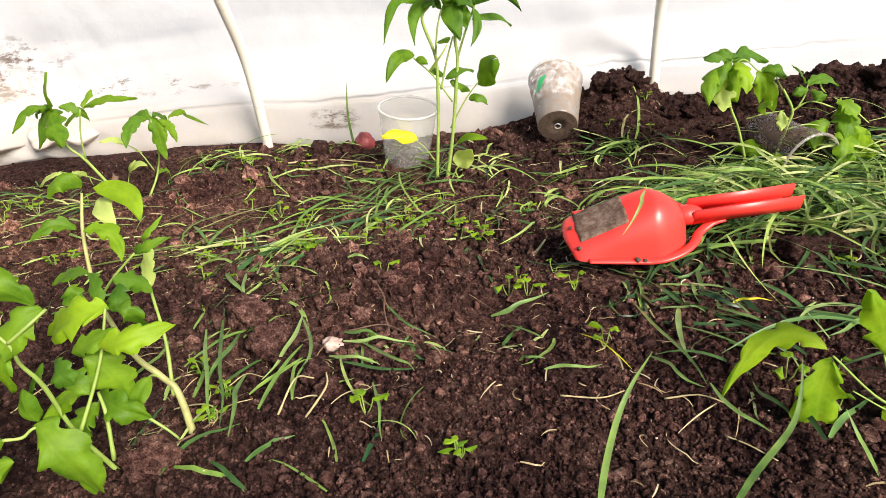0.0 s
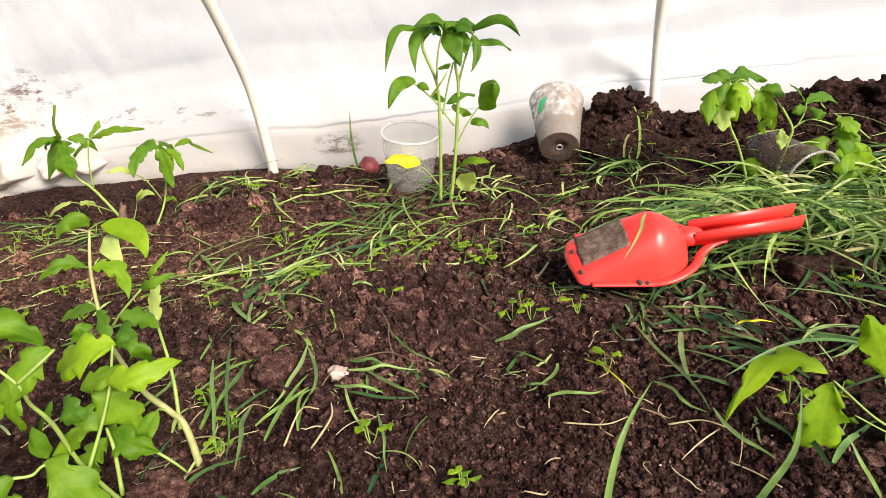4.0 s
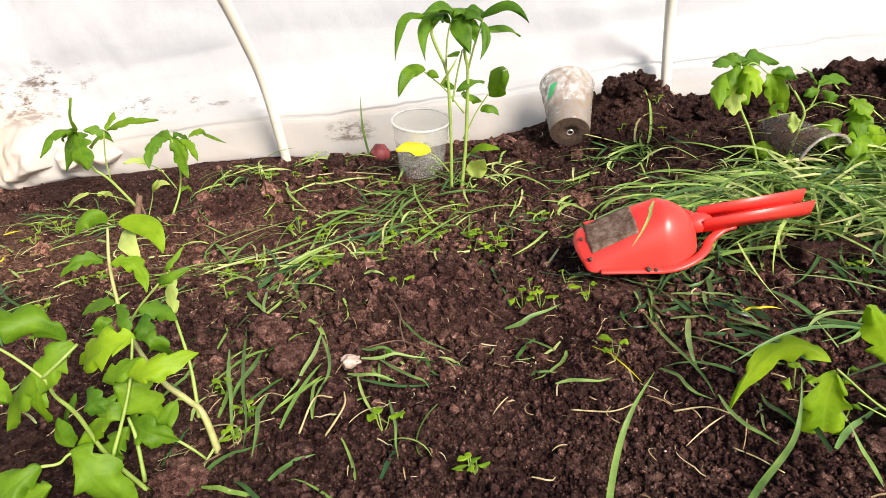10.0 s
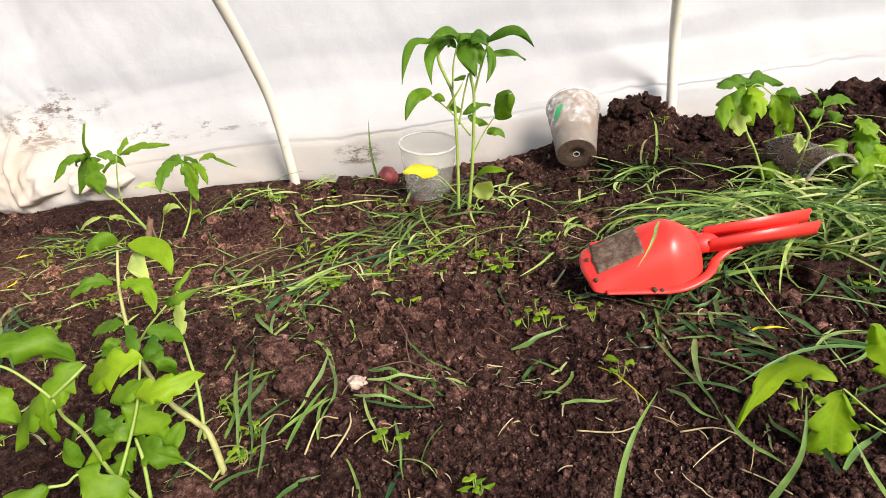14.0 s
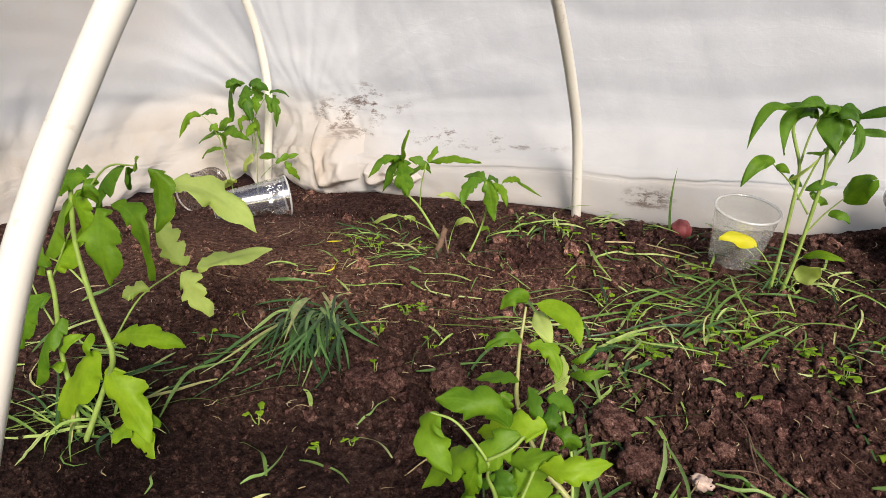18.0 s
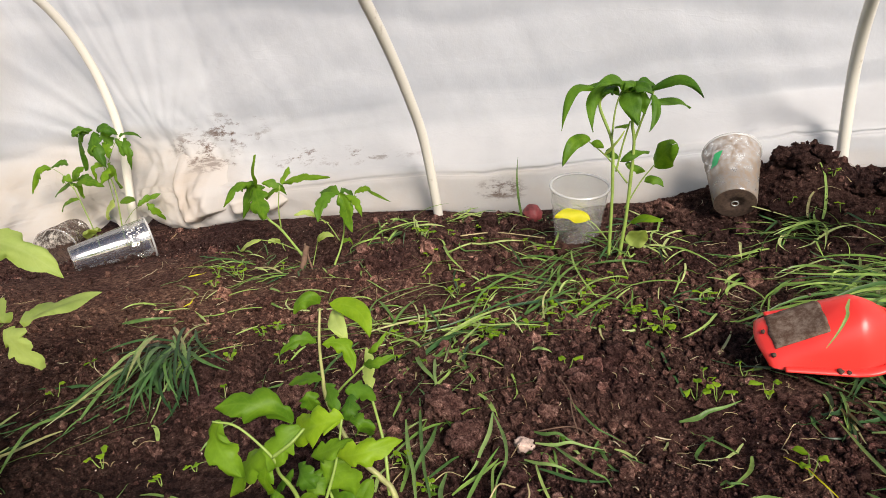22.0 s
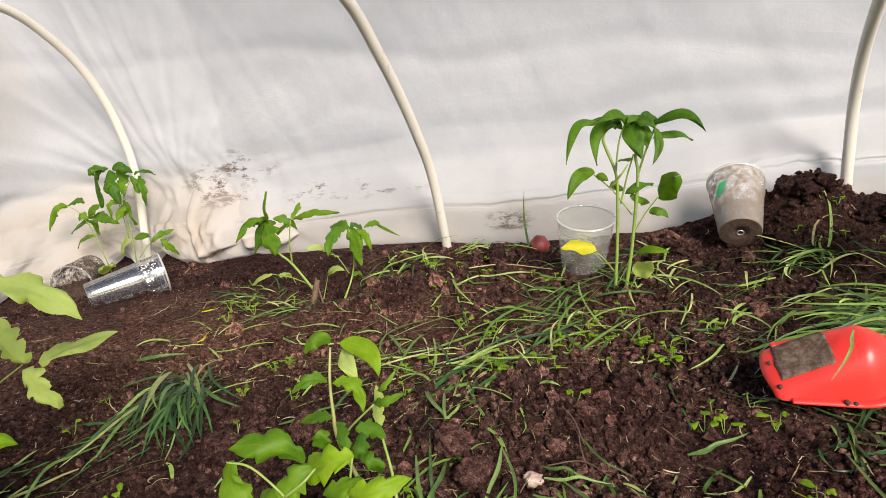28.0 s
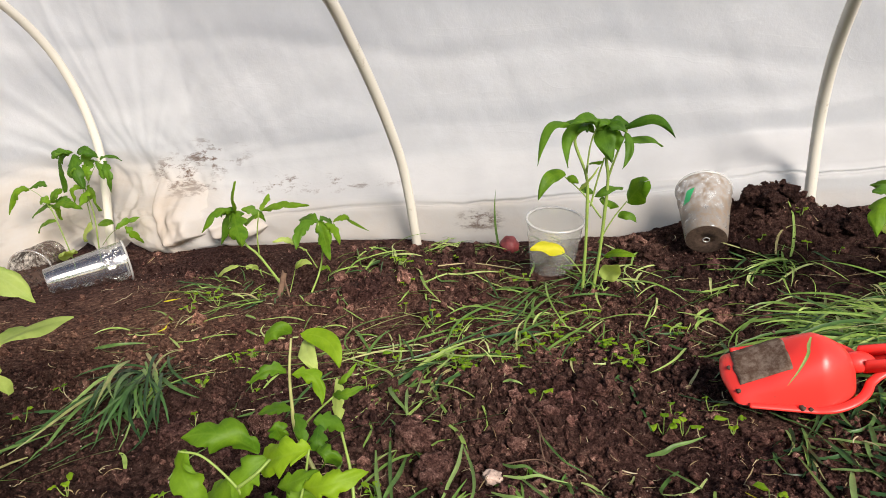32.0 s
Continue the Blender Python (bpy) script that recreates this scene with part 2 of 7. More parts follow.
def leaf_mat(name, dark, light, back, trans=0.4, veins=6.0, rough=0.5):
    def build(n, link):
        uv = n("UVMap").outputs[0]
        sep = n("SeparateXYZ")
        link(uv, sep.inputs[0])
        pos = place(n)
        spot = n("TexNoise", Scale=55, Detail=5, Roughness=0.65)
        link(pos, spot.inputs["Vector"])
        oi = n("ObjectInfo").outputs["Random"]
        add = n("Math", op="MULTIPLY_ADD")
        link(oi, add.inputs[0])
        add.inputs[1].default_value = 0.35
        link(spot.outputs[0], add.inputs[2])
        col = ramp(n, link, add.outputs[0], [(0.38, dark), (0.95, light)])
        ab = n("Math", op="ABSOLUTE")
        link(sep.outputs[1], ab.inputs[0])
        slant = n("Math", op="MULTIPLY_ADD")
        link(ab.outputs[0], slant.inputs[0])
        slant.inputs[1].default_value = -0.16
        link(sep.outputs[0], slant.inputs[2])
        wv = n("Math", op="MULTIPLY")
        link(slant.outputs[0], wv.inputs[0])
        wv.inputs[1].default_value = veins * 6.283
        sn = n("Math", op="SINE")
        link(wv.outputs[0], sn.inputs[0])
        vein = ramp(n, link, sn.outputs[0], [(0.86, (0, 0, 0)), (1.0, (0.7, 0.7, 0.7))])
        mid = ramp(n, link, ab.outputs[0], [(0.03, (1, 1, 1)), (0.1, (0, 0, 0))])
        vm = n("Math", op="MAXIMUM")
        link(vein, vm.inputs[0]), link(mid, vm.inputs[1])
        vf = n("Math", op="MULTIPLY")
        link(vm.outputs[0], vf.inputs[0])
        vf.inputs[1].default_value = 0.16
        mx = n("Mix", dtype="RGBA")
        link(vf.outputs[0], mx.inputs[0]), link(col, mx.inputs[6])
        mx.inputs[7].default_value = (*back, 1)
        p = n("BsdfPrincipled", Roughness=rough)
        p.inputs["Specular IOR Level"].default_value = 0.22
        tr = n("BsdfTranslucent")
        link(mx.outputs[2], p.inputs["Base Color"])
        bright = n("Mix", dtype="RGBA", blend="MULTIPLY")
        bright.inputs[0].default_value = 1
        link(mx.outputs[2], bright.inputs[6])
        bright.inputs[7].default_value = (1.5, 1.45, 0.7, 1)
        link(bright.outputs[2], tr.inputs["Color"])
        hh = n("Math", op="MULTIPLY_ADD")
        link(vm.outputs[0], hh.inputs[0])
        hh.inputs[1].default_value = -0.25
        link(spot.outputs[0], hh.inputs[2])
        link(bumped(n, link, hh.outputs[0], 0.3, 0.0012), p.inputs["Normal"])
        s = n("MixShader")
        s.inputs[0].default_value = trans
        link(p.outputs[0], s.inputs[1]), link(tr.outputs[0], s.inputs[2])
        return s.outputs[0]
    return mat(name, build)


LEAF = {
    "d": leaf_mat("leaf_dark", (0.038, 0.112, 0.010), (0.12, 0.25, 0.020), (0.14, 0.27, 0.04), 0.38),
    "m": leaf_mat("leaf_mid", (0.065, 0.165, 0.010), (0.19, 0.335, 0.020), (0.22, 0.36, 0.05), 0.4),
    "b": leaf_mat("leaf_bright", (0.12, 0.255, 0.010), (0.30, 0.465, 0.022), (0.33, 0.49, 0.07), 0.42),
    "p": leaf_mat("leaf_pale", (0.36, 0.48, 0.12), (0.52, 0.62, 0.19), (0.52, 0.62, 0.25), 0.42),
    "y": leaf_mat("leaf_yellow", (0.55, 0.55, 0.02), (0.72, 0.66, 0.04), (0.72, 0.68, 0.12), 0.4),
}
GRASS = leaf_mat("grass", (0.055, 0.125, 0.032), (0.23, 0.36, 0.10), (0.26, 0.38, 0.13), 0.25, veins=0.0, rough=0.35)
GRASS_LIGHT = leaf_mat("light_grass", (0.14, 0.25, 0.06), (0.32, 0.44, 0.15), (0.36, 0.46, 0.2), 0.25, veins=0.0, rough=0.35)


def grass_nodes(stops, trans=0.3):
    def build(n, link):
        isl = n("NewGeometry").outputs["Random Per Island"]
        col = ramp(n, link, isl, stops)
        pos = place(n)
        spot = n("TexNoise", Scale=90, Detail=4)
        link(pos, spot.inputs["Vector"])
        v = ramp(n, link, spot.outputs[0], [(0.3, (0.7, 0.7, 0.7)), (0.7, (1.2, 1.2, 1.15))])
        mx = n("Mix", dtype="RGBA", blend="MULTIPLY")
        mx.inputs[0].default_value = 1
        link(col, mx.inputs[6]), link(v, mx.inputs[7])
        p = n("BsdfPrincipled", Roughness=0.38)
        p.inputs["Specular IOR Level"].default_value = 0.45
        link(mx.outputs[2], p.inputs["Base Color"])
        tr = n("BsdfTranslucent")
        link(mx.outputs[2], tr.inputs["Color"])
        s = n("MixShader")
        s.inputs[0].default_value = trans
        link(p.outputs[0], s.inputs[1]), link(tr.outputs[0], s.inputs[2])
        return s.outputs[0]
    return build


CUT = mat("cut_grass", grass_nodes([(0.0, (0.03, 0.09, 0.035)), (0.2, (0.085, 0.18, 0.04)), (0.45, (0.21, 0.35, 0.07)), (0.75, (0.38, 0.53, 0.13)), (0.94, (0.56, 0.62, 0.26)), (1.0, (0.5, 0.42, 0.2))]))
DARKCUT = mat("dark_grass", grass_nodes([(0.0, (0.02, 0.05, 0.022)), (0.4, (0.055, 0.13, 0.04)), (0.75, (0.14, 0.27, 0.075)), (0.93, (0.30, 0.40, 0.14)), (1.0, (0.36, 0.34, 0.15))]))
DRY = mat("dry_straw", grass_nodes([(0.0, (0.30, 0.20, 0.10)), (0.6, (0.45, 0.34, 0.18)), (1.0, (0.55, 0.46, 0.30))], 0.1))


def plain(name, color, rough, var=0.15, scale=40, bump=0.2, spec=0.5, dist=0.002):
    def build(n, link):
        pos = n("TexCoord").outputs["Object"]
        t = n("TexNoise", Scale=scale, Detail=6, Roughness=0.65)
        link(pos, t.inputs["Vector"])
        c = ramp(n, link, t.outputs[0], [(0.3, tuple(v * (1 - var) for v in color)), (0.7, tuple(min(1, v * (1 + var)) for v in color))])
        p = n("BsdfPrincipled", Roughness=rough)
        p.inputs["Specular IOR Level"].default_value = spec
        link(c, p.inputs["Base Color"])
        link(bumped(n, link, t.outputs[0], bump, dist), p.inputs["Normal"])
        return p.outputs[0]
    return mat(name, build)


def stained(name, color, dirt, lo, hi, rough, scale, spec=0.5):
    def build(n, link):
        pos = n("TexCoord").outputs["Object"]
        t, u = n("TexNoise", Scale=scale, Detail=8, Roughness=0.7), n("TexNoise", Scale=scale * 6, Detail=4)
        link(pos, t.inputs["Vector"]), link(pos, u.inputs["Vector"])
        f = ramp(n, link, t.outputs[0], [(lo, (0, 0, 0)), (hi, (1, 1, 1))])
        m = n("Mix", dtype="RGBA")
        link(f, m.inputs[0])
        m.inputs[6].default_value, m.inputs[7].default_value = (*color, 1), (*dirt, 1)
        p = n("BsdfPrincipled")
        p.inputs["Specular IOR Level"].default_value = spec
        link(m.outputs[2], p.inputs["Base Color"])
        r = ramp(n, link, f, [(0, (rough,) * 3), (1, (0.85,) * 3)])
        link(r, p.inputs["Roughness"])
        link(bumped(n, link, u.outputs[0], 0.08, 0.001), p.inputs["Normal"])
        return p.outputs[0]
    return mat(name, build)


PIPE = stained("pipe_plastic", (0.70, 0.665, 0.58), (0.36, 0.28, 0.19), 0.60, 0.80, 0.35, 60)
RED = stained("red_plastic", (0.82, 0.045, 0.035), (0.10, 0.05, 0.03), 0.64, 0.71, 0.36, 34)
CAKED = stained("caked_soil", (0.105, 0.062, 0.043), (0.24, 0.18, 0.14), 0.42, 0.66, 0.9, 120, 0.1)
STEM = plain("plant_stem", (0.24, 0.34, 0.07), 0.5, 0.25, 60, 0.2)
STEM_PALE = plain("pale_stem", (0.34, 0.34, 0.13), 0.5, 0.25, 60, 0.2)
WOOD = plain("weathered_wood", (0.14, 0.08, 0.05), 0.85, 0.45, 90, 0.6)
ONION = plain("red_skin", (0.27, 0.05, 0.05), 0.5, 0.6, 70, 0.2)
STONE = plain("pale_stone", (0.52, 0.38, 0.31), 0.8, 0.5, 120, 0.5)
ROOT = plain("pale_root", (0.42, 0.34, 0.17), 0.7, 0.35, 90, 0.4)
TAG = plain("green_tag", (0.02, 0.42, 0.14), 0.4, 0.1, 60, 0.1)


def cup_nodes(lo, hi, dirt, haze, shine=0.10, rough=0.06):
    """Thin clear plastic: hazy, glossy at a slant, with dirt stuck on it."""
    def build(n, link):
        pos = n("TexCoord").outputs["Object"]
        t = n("TexNoise", Scale=70, Detail=9, Roughness=0.75)
        link(pos, t.inputs["Vector"])
        f = ramp(n, link, t.outputs[0], [(lo, (0, 0, 0)), (hi, (0.92, 0.92, 0.92))])
        tp = n("BsdfTransparent")
        tp.inputs[0].default_value = (0.97, 0.97, 0.96, 1)
        di = n("BsdfDiffuse")
        di.inputs[0].default_value = (0.80, 0.79, 0.76, 1)
        mm = n("MixShader")
        mm.inputs[0].default_value = haze
        link(tp.outputs[0], mm.inputs[1]), link(di.outputs[0], mm.inputs[2])
        gl = n("BsdfGlossy", Roughness=rough)
        lw = n("LayerWeight", Blend=0.5)
        pw = n("Math", op="POWER")
        link(lw.outputs["Facing"], pw.inputs[0])
        pw.inputs[1].default_value = 4
        fr = n("Math", op="MULTIPLY_ADD")
        link(pw.outputs[0], fr.inputs[0])
        fr.inputs[1].default_value, fr.inputs[2].default_value = 0.5, shine
        gg = n("MixShader")
        link(fr.outputs[0], gg.inputs[0]), link(mm.outputs[0], gg.inputs[1]), link(gl.outputs[0], gg.inputs[2])
        d = n("BsdfPrincipled", Roughness=0.85)
        d.inputs["Base Color"].default_value = (*dirt, 1)
        m = n("MixShader")
        link(f, m.inputs[0]), link(gg.outputs[0], m.inputs[1]), link(d.outputs[0], m.inputs[2])
        return m.outputs[0]
    return build


CUP_CLEAR = mat("clear_cup", cup_nodes(0.76, 0.85, (0.5, 0.45, 0.4), 0.04, 0.42, 0.09))
CUP_FROST = mat("frosted_cup", cup_nodes(0.60, 0.78, (0.30, 0.24, 0.19), 0.24))
CUP_DIRTY = mat("dirty_cup", cup_nodes(0.37, 0.58, (0.21, 0.155, 0.11), 0.30))
CUP_SOILED = mat("soiled_cup", cup_nodes(0.40, 0.56, (0.075, 0.042, 0.03), 0.02, 0.06))


# ---- helpers of the place ----
TABLES = {}


def lattice(x, y, freq, seed):
    """Smooth value noise between -1 and 1 on arrays."""
    if seed not in TABLES:
        TABLES[seed] = np.random.RandomState(seed).rand(256, 256) * 2 - 1
    tab = TABLES[seed]
    u, v = x * freq + 57.3, y * freq + 91.7
    iu, iv = np.floor(u).astype(int), np.floor(v).astype(int)
    fu, fv = u - iu, v - iv
    fu, fv = fu * fu * (3 - 2 * fu), fv * fv * (3 - 2 * fv)
    g = lambda a, b: tab[a % 256, b % 256]
    return (g(iu, iv) * (1 - fu) + g(iu + 1, iv) * fu) * (1 - fv) + (g(iu, iv + 1) * (1 - fu) + g(iu + 1, iv + 1) * fu) * fv


BUMPS = (  # x, y, height, radius in x, radius in y
    (0.66, 1.16, 0.085, 0.075, 0.075), (0.80, 1.22, 0.05, 0.30, 0.14), (1.10, 1.16, 0.075, 0.20, 0.16), (0.50, 1.20, 0.02, 0.10, 0.10),
    (-0.18, 0.99, -0.035, 0.10, 0.06), (-0.85, 1.05, -0.035, 0.28, 0.2), (-0.45, 0.95, 0.016, 0.2, 0.09), (0.05, 0.98, 0.02, 0.10, 0.05),
    (0.42, 0.52, -0.030, 0.08, 0.07), (0.30, 0.63, 0.028, 0.10, 0.07), (0.25, 0.47, -0.010, 0.07, 0.05), (-0.10, 0.60, 0.012, 0.10, 0.08),
    (-0.75, 0.72, 0.015, 0.2, 0.15), (0.80, 0.62, 0.012, 0.15, 0.12), (0.55, 0.99, 0.015, 0.10, 0.06),
)


def lie(x, y):
    """The ground's height without its crumbs."""
    z = 0.012 * lattice(x, y, 3.1, 1) + 0.006 * lattice(x, y, 8.3, 2)
    for bx, by, h, rx, ry in BUMPS:
        z = z + h * np.exp(-((x - bx) / rx) ** 2 - ((y - by) / ry) ** 2)
    return z


def surface(x, y, fine=True):
    """The ground's height with its ridges and hollows."""
    z = lie(x, y)
    rough = 0.55 + 0.45 * np.clip(lattice(x, y, 5.0, 9) + 0.4 + 0.5 * np.exp(-((x - 0.35) / 0.35) ** 2), 0, 1)
    rough = rough * (1 - 0.48 / (1 + np.exp((x - 0.08) * 25)) - 0.40 * np.exp(-((x + 0.45) / 0.26) ** 2 - ((y - 0.83) / 0.2) ** 2) - 0.35 * np.exp(-((x - 0.45) / 0.10) ** 2 - ((y - 0.42) / 0.09) ** 2))
    for f, a, k in ((17, 0.006, 11), (41, 0.0042, 12), (78, 0.0030, 13), (150, 0.0022, 14)) if fine else ((17, 0.006, 11), (41, 0.0042, 12)):
        z = z + a * rough * (1 - 2 * np.abs(lattice(x, y, f, k))) * (0.6 + 0.4 * lattice(x, y, f * 0.7, k + 40))
    return z


STEP = 0.005
TABLE = surface(*np.meshgrid(np.arange(-1.8, 2.6, STEP), np.arange(-0.8, 1.8, STEP)), fine=False).tolist()


def gz(x, y):
    """The same at one place, from a table."""
    u, v = min(max((x + 1.8) / STEP, 0), 878), min(max((y + 0.8) / STEP, 0), 518)
    i, j = int(u), int(v)
    u, v = u - i, v - j
    a, b = TABLE[j], TABLE[j + 1]
    return (a[i] * (1 - u) + a[i + 1] * u) * (1 - v) + (b[i] * (1 - u) + b[i + 1] * u) * v


def mesh_of(name, verts, faces, material, smooth=True, uv=None):
    me = bpy.data.meshes.new(name)
    me.from_pydata([tuple(map(float, v)) for v in verts], [], faces)
    me.materials.append(material)
    if smooth:
        me.polygons.foreach_set("use_smooth", [True] * len(me.polygons))
    if uv is not None:
        lay = me.uv_layers.new(name="UVMap")
        idx = np.zeros(len(me.loops), dtype=np.int32)
        me.loops.foreach_get("vertex_index", idx)
        lay.data.foreach_set("uv", np.asarray(uv, dtype=np.float32)[idx].ravel())
    return me


def piece(name, me, parent, label=""):
    ob = new(name, me)
    ob.parent = parent
    if label:
        ob["label"] = label
    return ob


def part(name, bm, material, parent, label="", smooth=True):
    me = bpy.data.meshes.new(name)
    bm.to_mesh(me)
    bm.free()
    me.materials.append(material)
    if smooth:
        me.polygons.foreach_set("use_smooth", [True] * len(me.polygons))
    return piece(name, me, parent, label)


def thing(name, at, label, category, group="", kind=""):
    ob = new(name)
    ob.empty_display_size = 0.02
    ob.location = at
    return tagged(ob, label, category, group, kind)


def spline(pts, steps):
    """A smooth line through the points."""
    p = [Vector(q) for q in pts]
    p = [2 * p[0] - p[1], *p, 2 * p[-1] - p[-2]]
    out = []
    for i in range(1, len(p) - 2):
        a, b, c, d = p[i - 1 : i + 3]
        for k in range(steps):
            t = k / steps
            out.append(0.5 * (2 * b + (c - a) * t + (2 * a - 5 * b + 4 * c - d) * t * t + (3 * b - a - 3 * c + d) * t ** 3))
    return out + [p[-2]]


def tube(line, radius, sides=8, closed=True):
    """Verts and faces of a tube along a line; radius(t) with t from 0 to 1."""
    verts, faces = [], []
    n = len(line)
    ref = Vector((0.3, 1, 0.2)).normalized()
    for i, c in enumerate(line):
        d = (line[min(i + 1, n - 1)] - line[max(i - 1, 0)]).normalized()
        a = d.cross(ref).normalized()
        b = d.cross(a)
        r = radius(i / (n - 1))
        for k in range(sides):
            w = 2 * math.pi * k / sides
            verts.append(c + a * (r * math.cos(w)) + b * (r * math.sin(w)))
    for i in range(n - 1):
        for k in range(sides):
            j = (k + 1) % sides
            faces.append((i * sides + k, i * sides + j, (i + 1) * sides + j, (i + 1) * sides + k))
    if closed:
        faces.append(tuple(range(sides))[::-1])
        faces.append(tuple((n - 1) * sides + k for k in range(sides)))
    return verts, faces


# ---- ground ----
def build_ground():
    xs = np.concatenate([[-60, -20, -6, -3, -2], np.arange(-1.3, 1.55, 0.0040), [2, 3, 6, 20, 60]])
    ys = np.concatenate([[-60, -20, -6, -2, -0.6, -0.1], np.arange(0.0, 1.32, 0.0036), [2, 3, 6, 20, 60]])
    X, Y = np.meshgrid(xs, ys)
    Z = surface(X, Y)
    Z = np.where((np.abs(X) > 1.9) | (Y < -0.3) | (Y > 1.8), -0.01, Z)
    ny, nx = X.shape
    V = np.stack([X.ravel(), Y.ravel(), Z.ravel()], 1)
    i = np.arange(ny - 1)[:, None] * nx + np.arange(nx - 1)[None]
    F = np.stack([i, i + 1, i + nx + 1, i + nx], -1).reshape(-1, 4)
    me = bpy.data.meshes.new("ground")
    me.vertices.add(len(V))
    me.vertices.foreach_set("co", V.ravel())
    me.loops.add(F.size)
    me.loops.foreach_set("vertex_index", F.ravel())
    me.polygons.add(len(F))
    me.polygons.foreach_set("loop_start", np.arange(len(F)) * 4)
    me.polygons.foreach_set("loop_total", np.full(len(F), 4))
    me.polygons.foreach_set("use_smooth", np.ones(len(F), dtype=bool))
    me.update()
    me.validate()
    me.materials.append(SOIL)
    tagged(new("ground", me), "dark brown crumbly garden soil, freshly dug", "soil", kind="structure")


build_ground()

ICO = bmesh.new()
bmesh.ops.create_icosphere(ICO, subdivisions=1, radius=1)
ICO_V = np.array([v.co[:] for v in ICO.verts])
ICO_F = np.array([[v.index for v in f.verts] for f in ICO.faces])
ICO.free()
OCT_V = np.array([(1, 0, 0), (0, 1, 0), (-1, 0, 0), (0, -1, 0), (0, 0, 1), (0, 0, -1)], float)
OCT_F = np.array([(0, 1, 4), (1, 2, 4), (2, 3, 4), (3, 0, 4), (1, 0, 5), (2, 1, 5), (3, 2, 5), (0, 3, 5)])


def build_crumbs(count, seed, r0, r1, box, label, shape=(ICO_V, ICO_F), power=4.2):
    sv, sf = shape
    rng = np.random.RandomState(seed)
    x = rng.uniform(box[0], box[1], count)
    y = rng.uniform(box[2], box[3], count)
    keep = (lattice(x, y, 6.0, 21) + 0.5 * lattice(x, y, 17.0, 22) + rng.uniform(-0.5, 0.9, count)) > 0.0
    keep &= rng.rand(count) > 0.88 * np.exp(-(((x + 0.44) / 0.27) ** 2 + ((y - 0.82) / 0.19) ** 2) ** 2)
    keep &= rng.rand(count) > (0.75 if r1 > 0.004 else 0.0) * np.exp(-((x - 0.45) / 0.10) ** 2 - ((y - 0.42) / 0.09) ** 2)
    keep &= rng.rand(count) > 0.55 / (1 + np.exp((x - 0.08) * 30))
    keep &= y < 1.19 + 0.02 * rng.rand(count)
    x, y = x[keep], y[keep]
    n = len(x)
    r = r0 + (r1 - r0) * rng.rand(n) ** power
    z = surface(x, y) + r * rng.uniform(-0.1, 0.8, n)
    v = sv[None] * (1 + rng.uniform(-0.45, 0.45, (n, len(sv), 1)))
    v = v * rng.uniform(0.6, 1.3, (n, 1, 3)) * r[:, None, None]
    a = rng.uniform(0, 6.283, n)
    c, s = np.cos(a)[:, None], np.sin(a)[:, None]
    vx, vy = v[..., 0] * c - v[..., 1] * s, v[..., 0] * s + v[..., 1] * c
    V = np.stack([vx + x[:, None], vy + y[:, None], v[..., 2] + z[:, None]], -1).reshape(-1, 3)
    F = (sf[None] + (np.arange(n) * len(sv))[:, None, None]).reshape(-1, 3)
    me = bpy.data.meshes.new("soil_crumbs")
    me.vertices.add(len(V))
    me.vertices.foreach_set("co", V.ravel())
    me.loops.add(F.size)
    me.loops.foreach_set("vertex_index", F.ravel())
    me.polygons.add(len(F))
    me.polygons.foreach_set("loop_start", np.arange(len(F)) * 3)
    me.polygons.foreach_set("loop_total", np.full(len(F), 3))
    me.update()
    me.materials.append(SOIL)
    tagged(new("soil_crumbs", me), label, "soil", kind="stuff")


build_crumbs(22000, 5, 0.0010, 0.0046, (-0.55, 1.0, 0.20, 0.46), "small dark brown crumbs of soil on the bed", power=4.0)
build_crumbs(26000, 9, 0.0012, 0.0062, (-0.55, 1.0, 0.44, 0.80), "dark brown crumbs of soil in the middle of the bed", power=3.4)
build_crumbs(26000, 6, 0.0014, 0.0075, (-1.0, 1.4, 0.65, 1.3), "dark brown crumbs of soil further back")
build_crumbs(120000, 7, 0.0006, 0.0026, (-0.45, 0.95, 0.20, 0.66), "fine dark grains of soil over the bed", (OCT_V, OCT_F), 2.0)
build_crumbs(70000, 8, 0.0009, 0.0034, (-0.95, 1.3, 0.60, 1.25), "fine dark grains of soil further back", (OCT_V, OCT_F), 2.0)


def build_lumps(specs, seed, name, label, material):
    """Lumps of soil lying loose. specs: count, box, smallest, largest."""
    bm = bmesh.new()
    bmesh.ops.create_icosphere(bm, subdivisions=2, radius=1)
    bv = np.array([v.co[:] for v in bm.verts])
    bf = np.array([[v.index for v in f.verts] for f in bm.faces])
    bm.free()
    rng = np.random.RandomState(seed)
    V, F = [], []
    for count, box, r0, r1 in specs:
        for _ in range(count):
            x, y = rng.uniform(box[0], box[1]), rng.uniform(box[2], box[3])
            r = r0 + (r1 - r0) * rng.rand() ** 3.0
            q = bv * 1.7 + rng.uniform(0, 50, 3)
            g = 1 + 0.45 * lattice(q[:, 0], q[:, 1] + q[:, 2], 1.0, 31) + 0.25 * lattice(q[:, 1], q[:, 2] - q[:, 0], 2.3, 32) + rng.uniform(-0.2, 0.2, len(bv))
            v = bv * g[:, None] * r * rng.uniform(0.6, 1.25, 3)
            F.append(bf + len(V) * len(bv))
            V.append(v + (x, y, gz(x, y) + r * rng.uniform(0.1, 0.6)))
    tagged(new(name, mesh_of(name, np.concatenate(V), np.concatenate(F).tolist(), material, smooth=False)), label, "soil", kind="stuff")


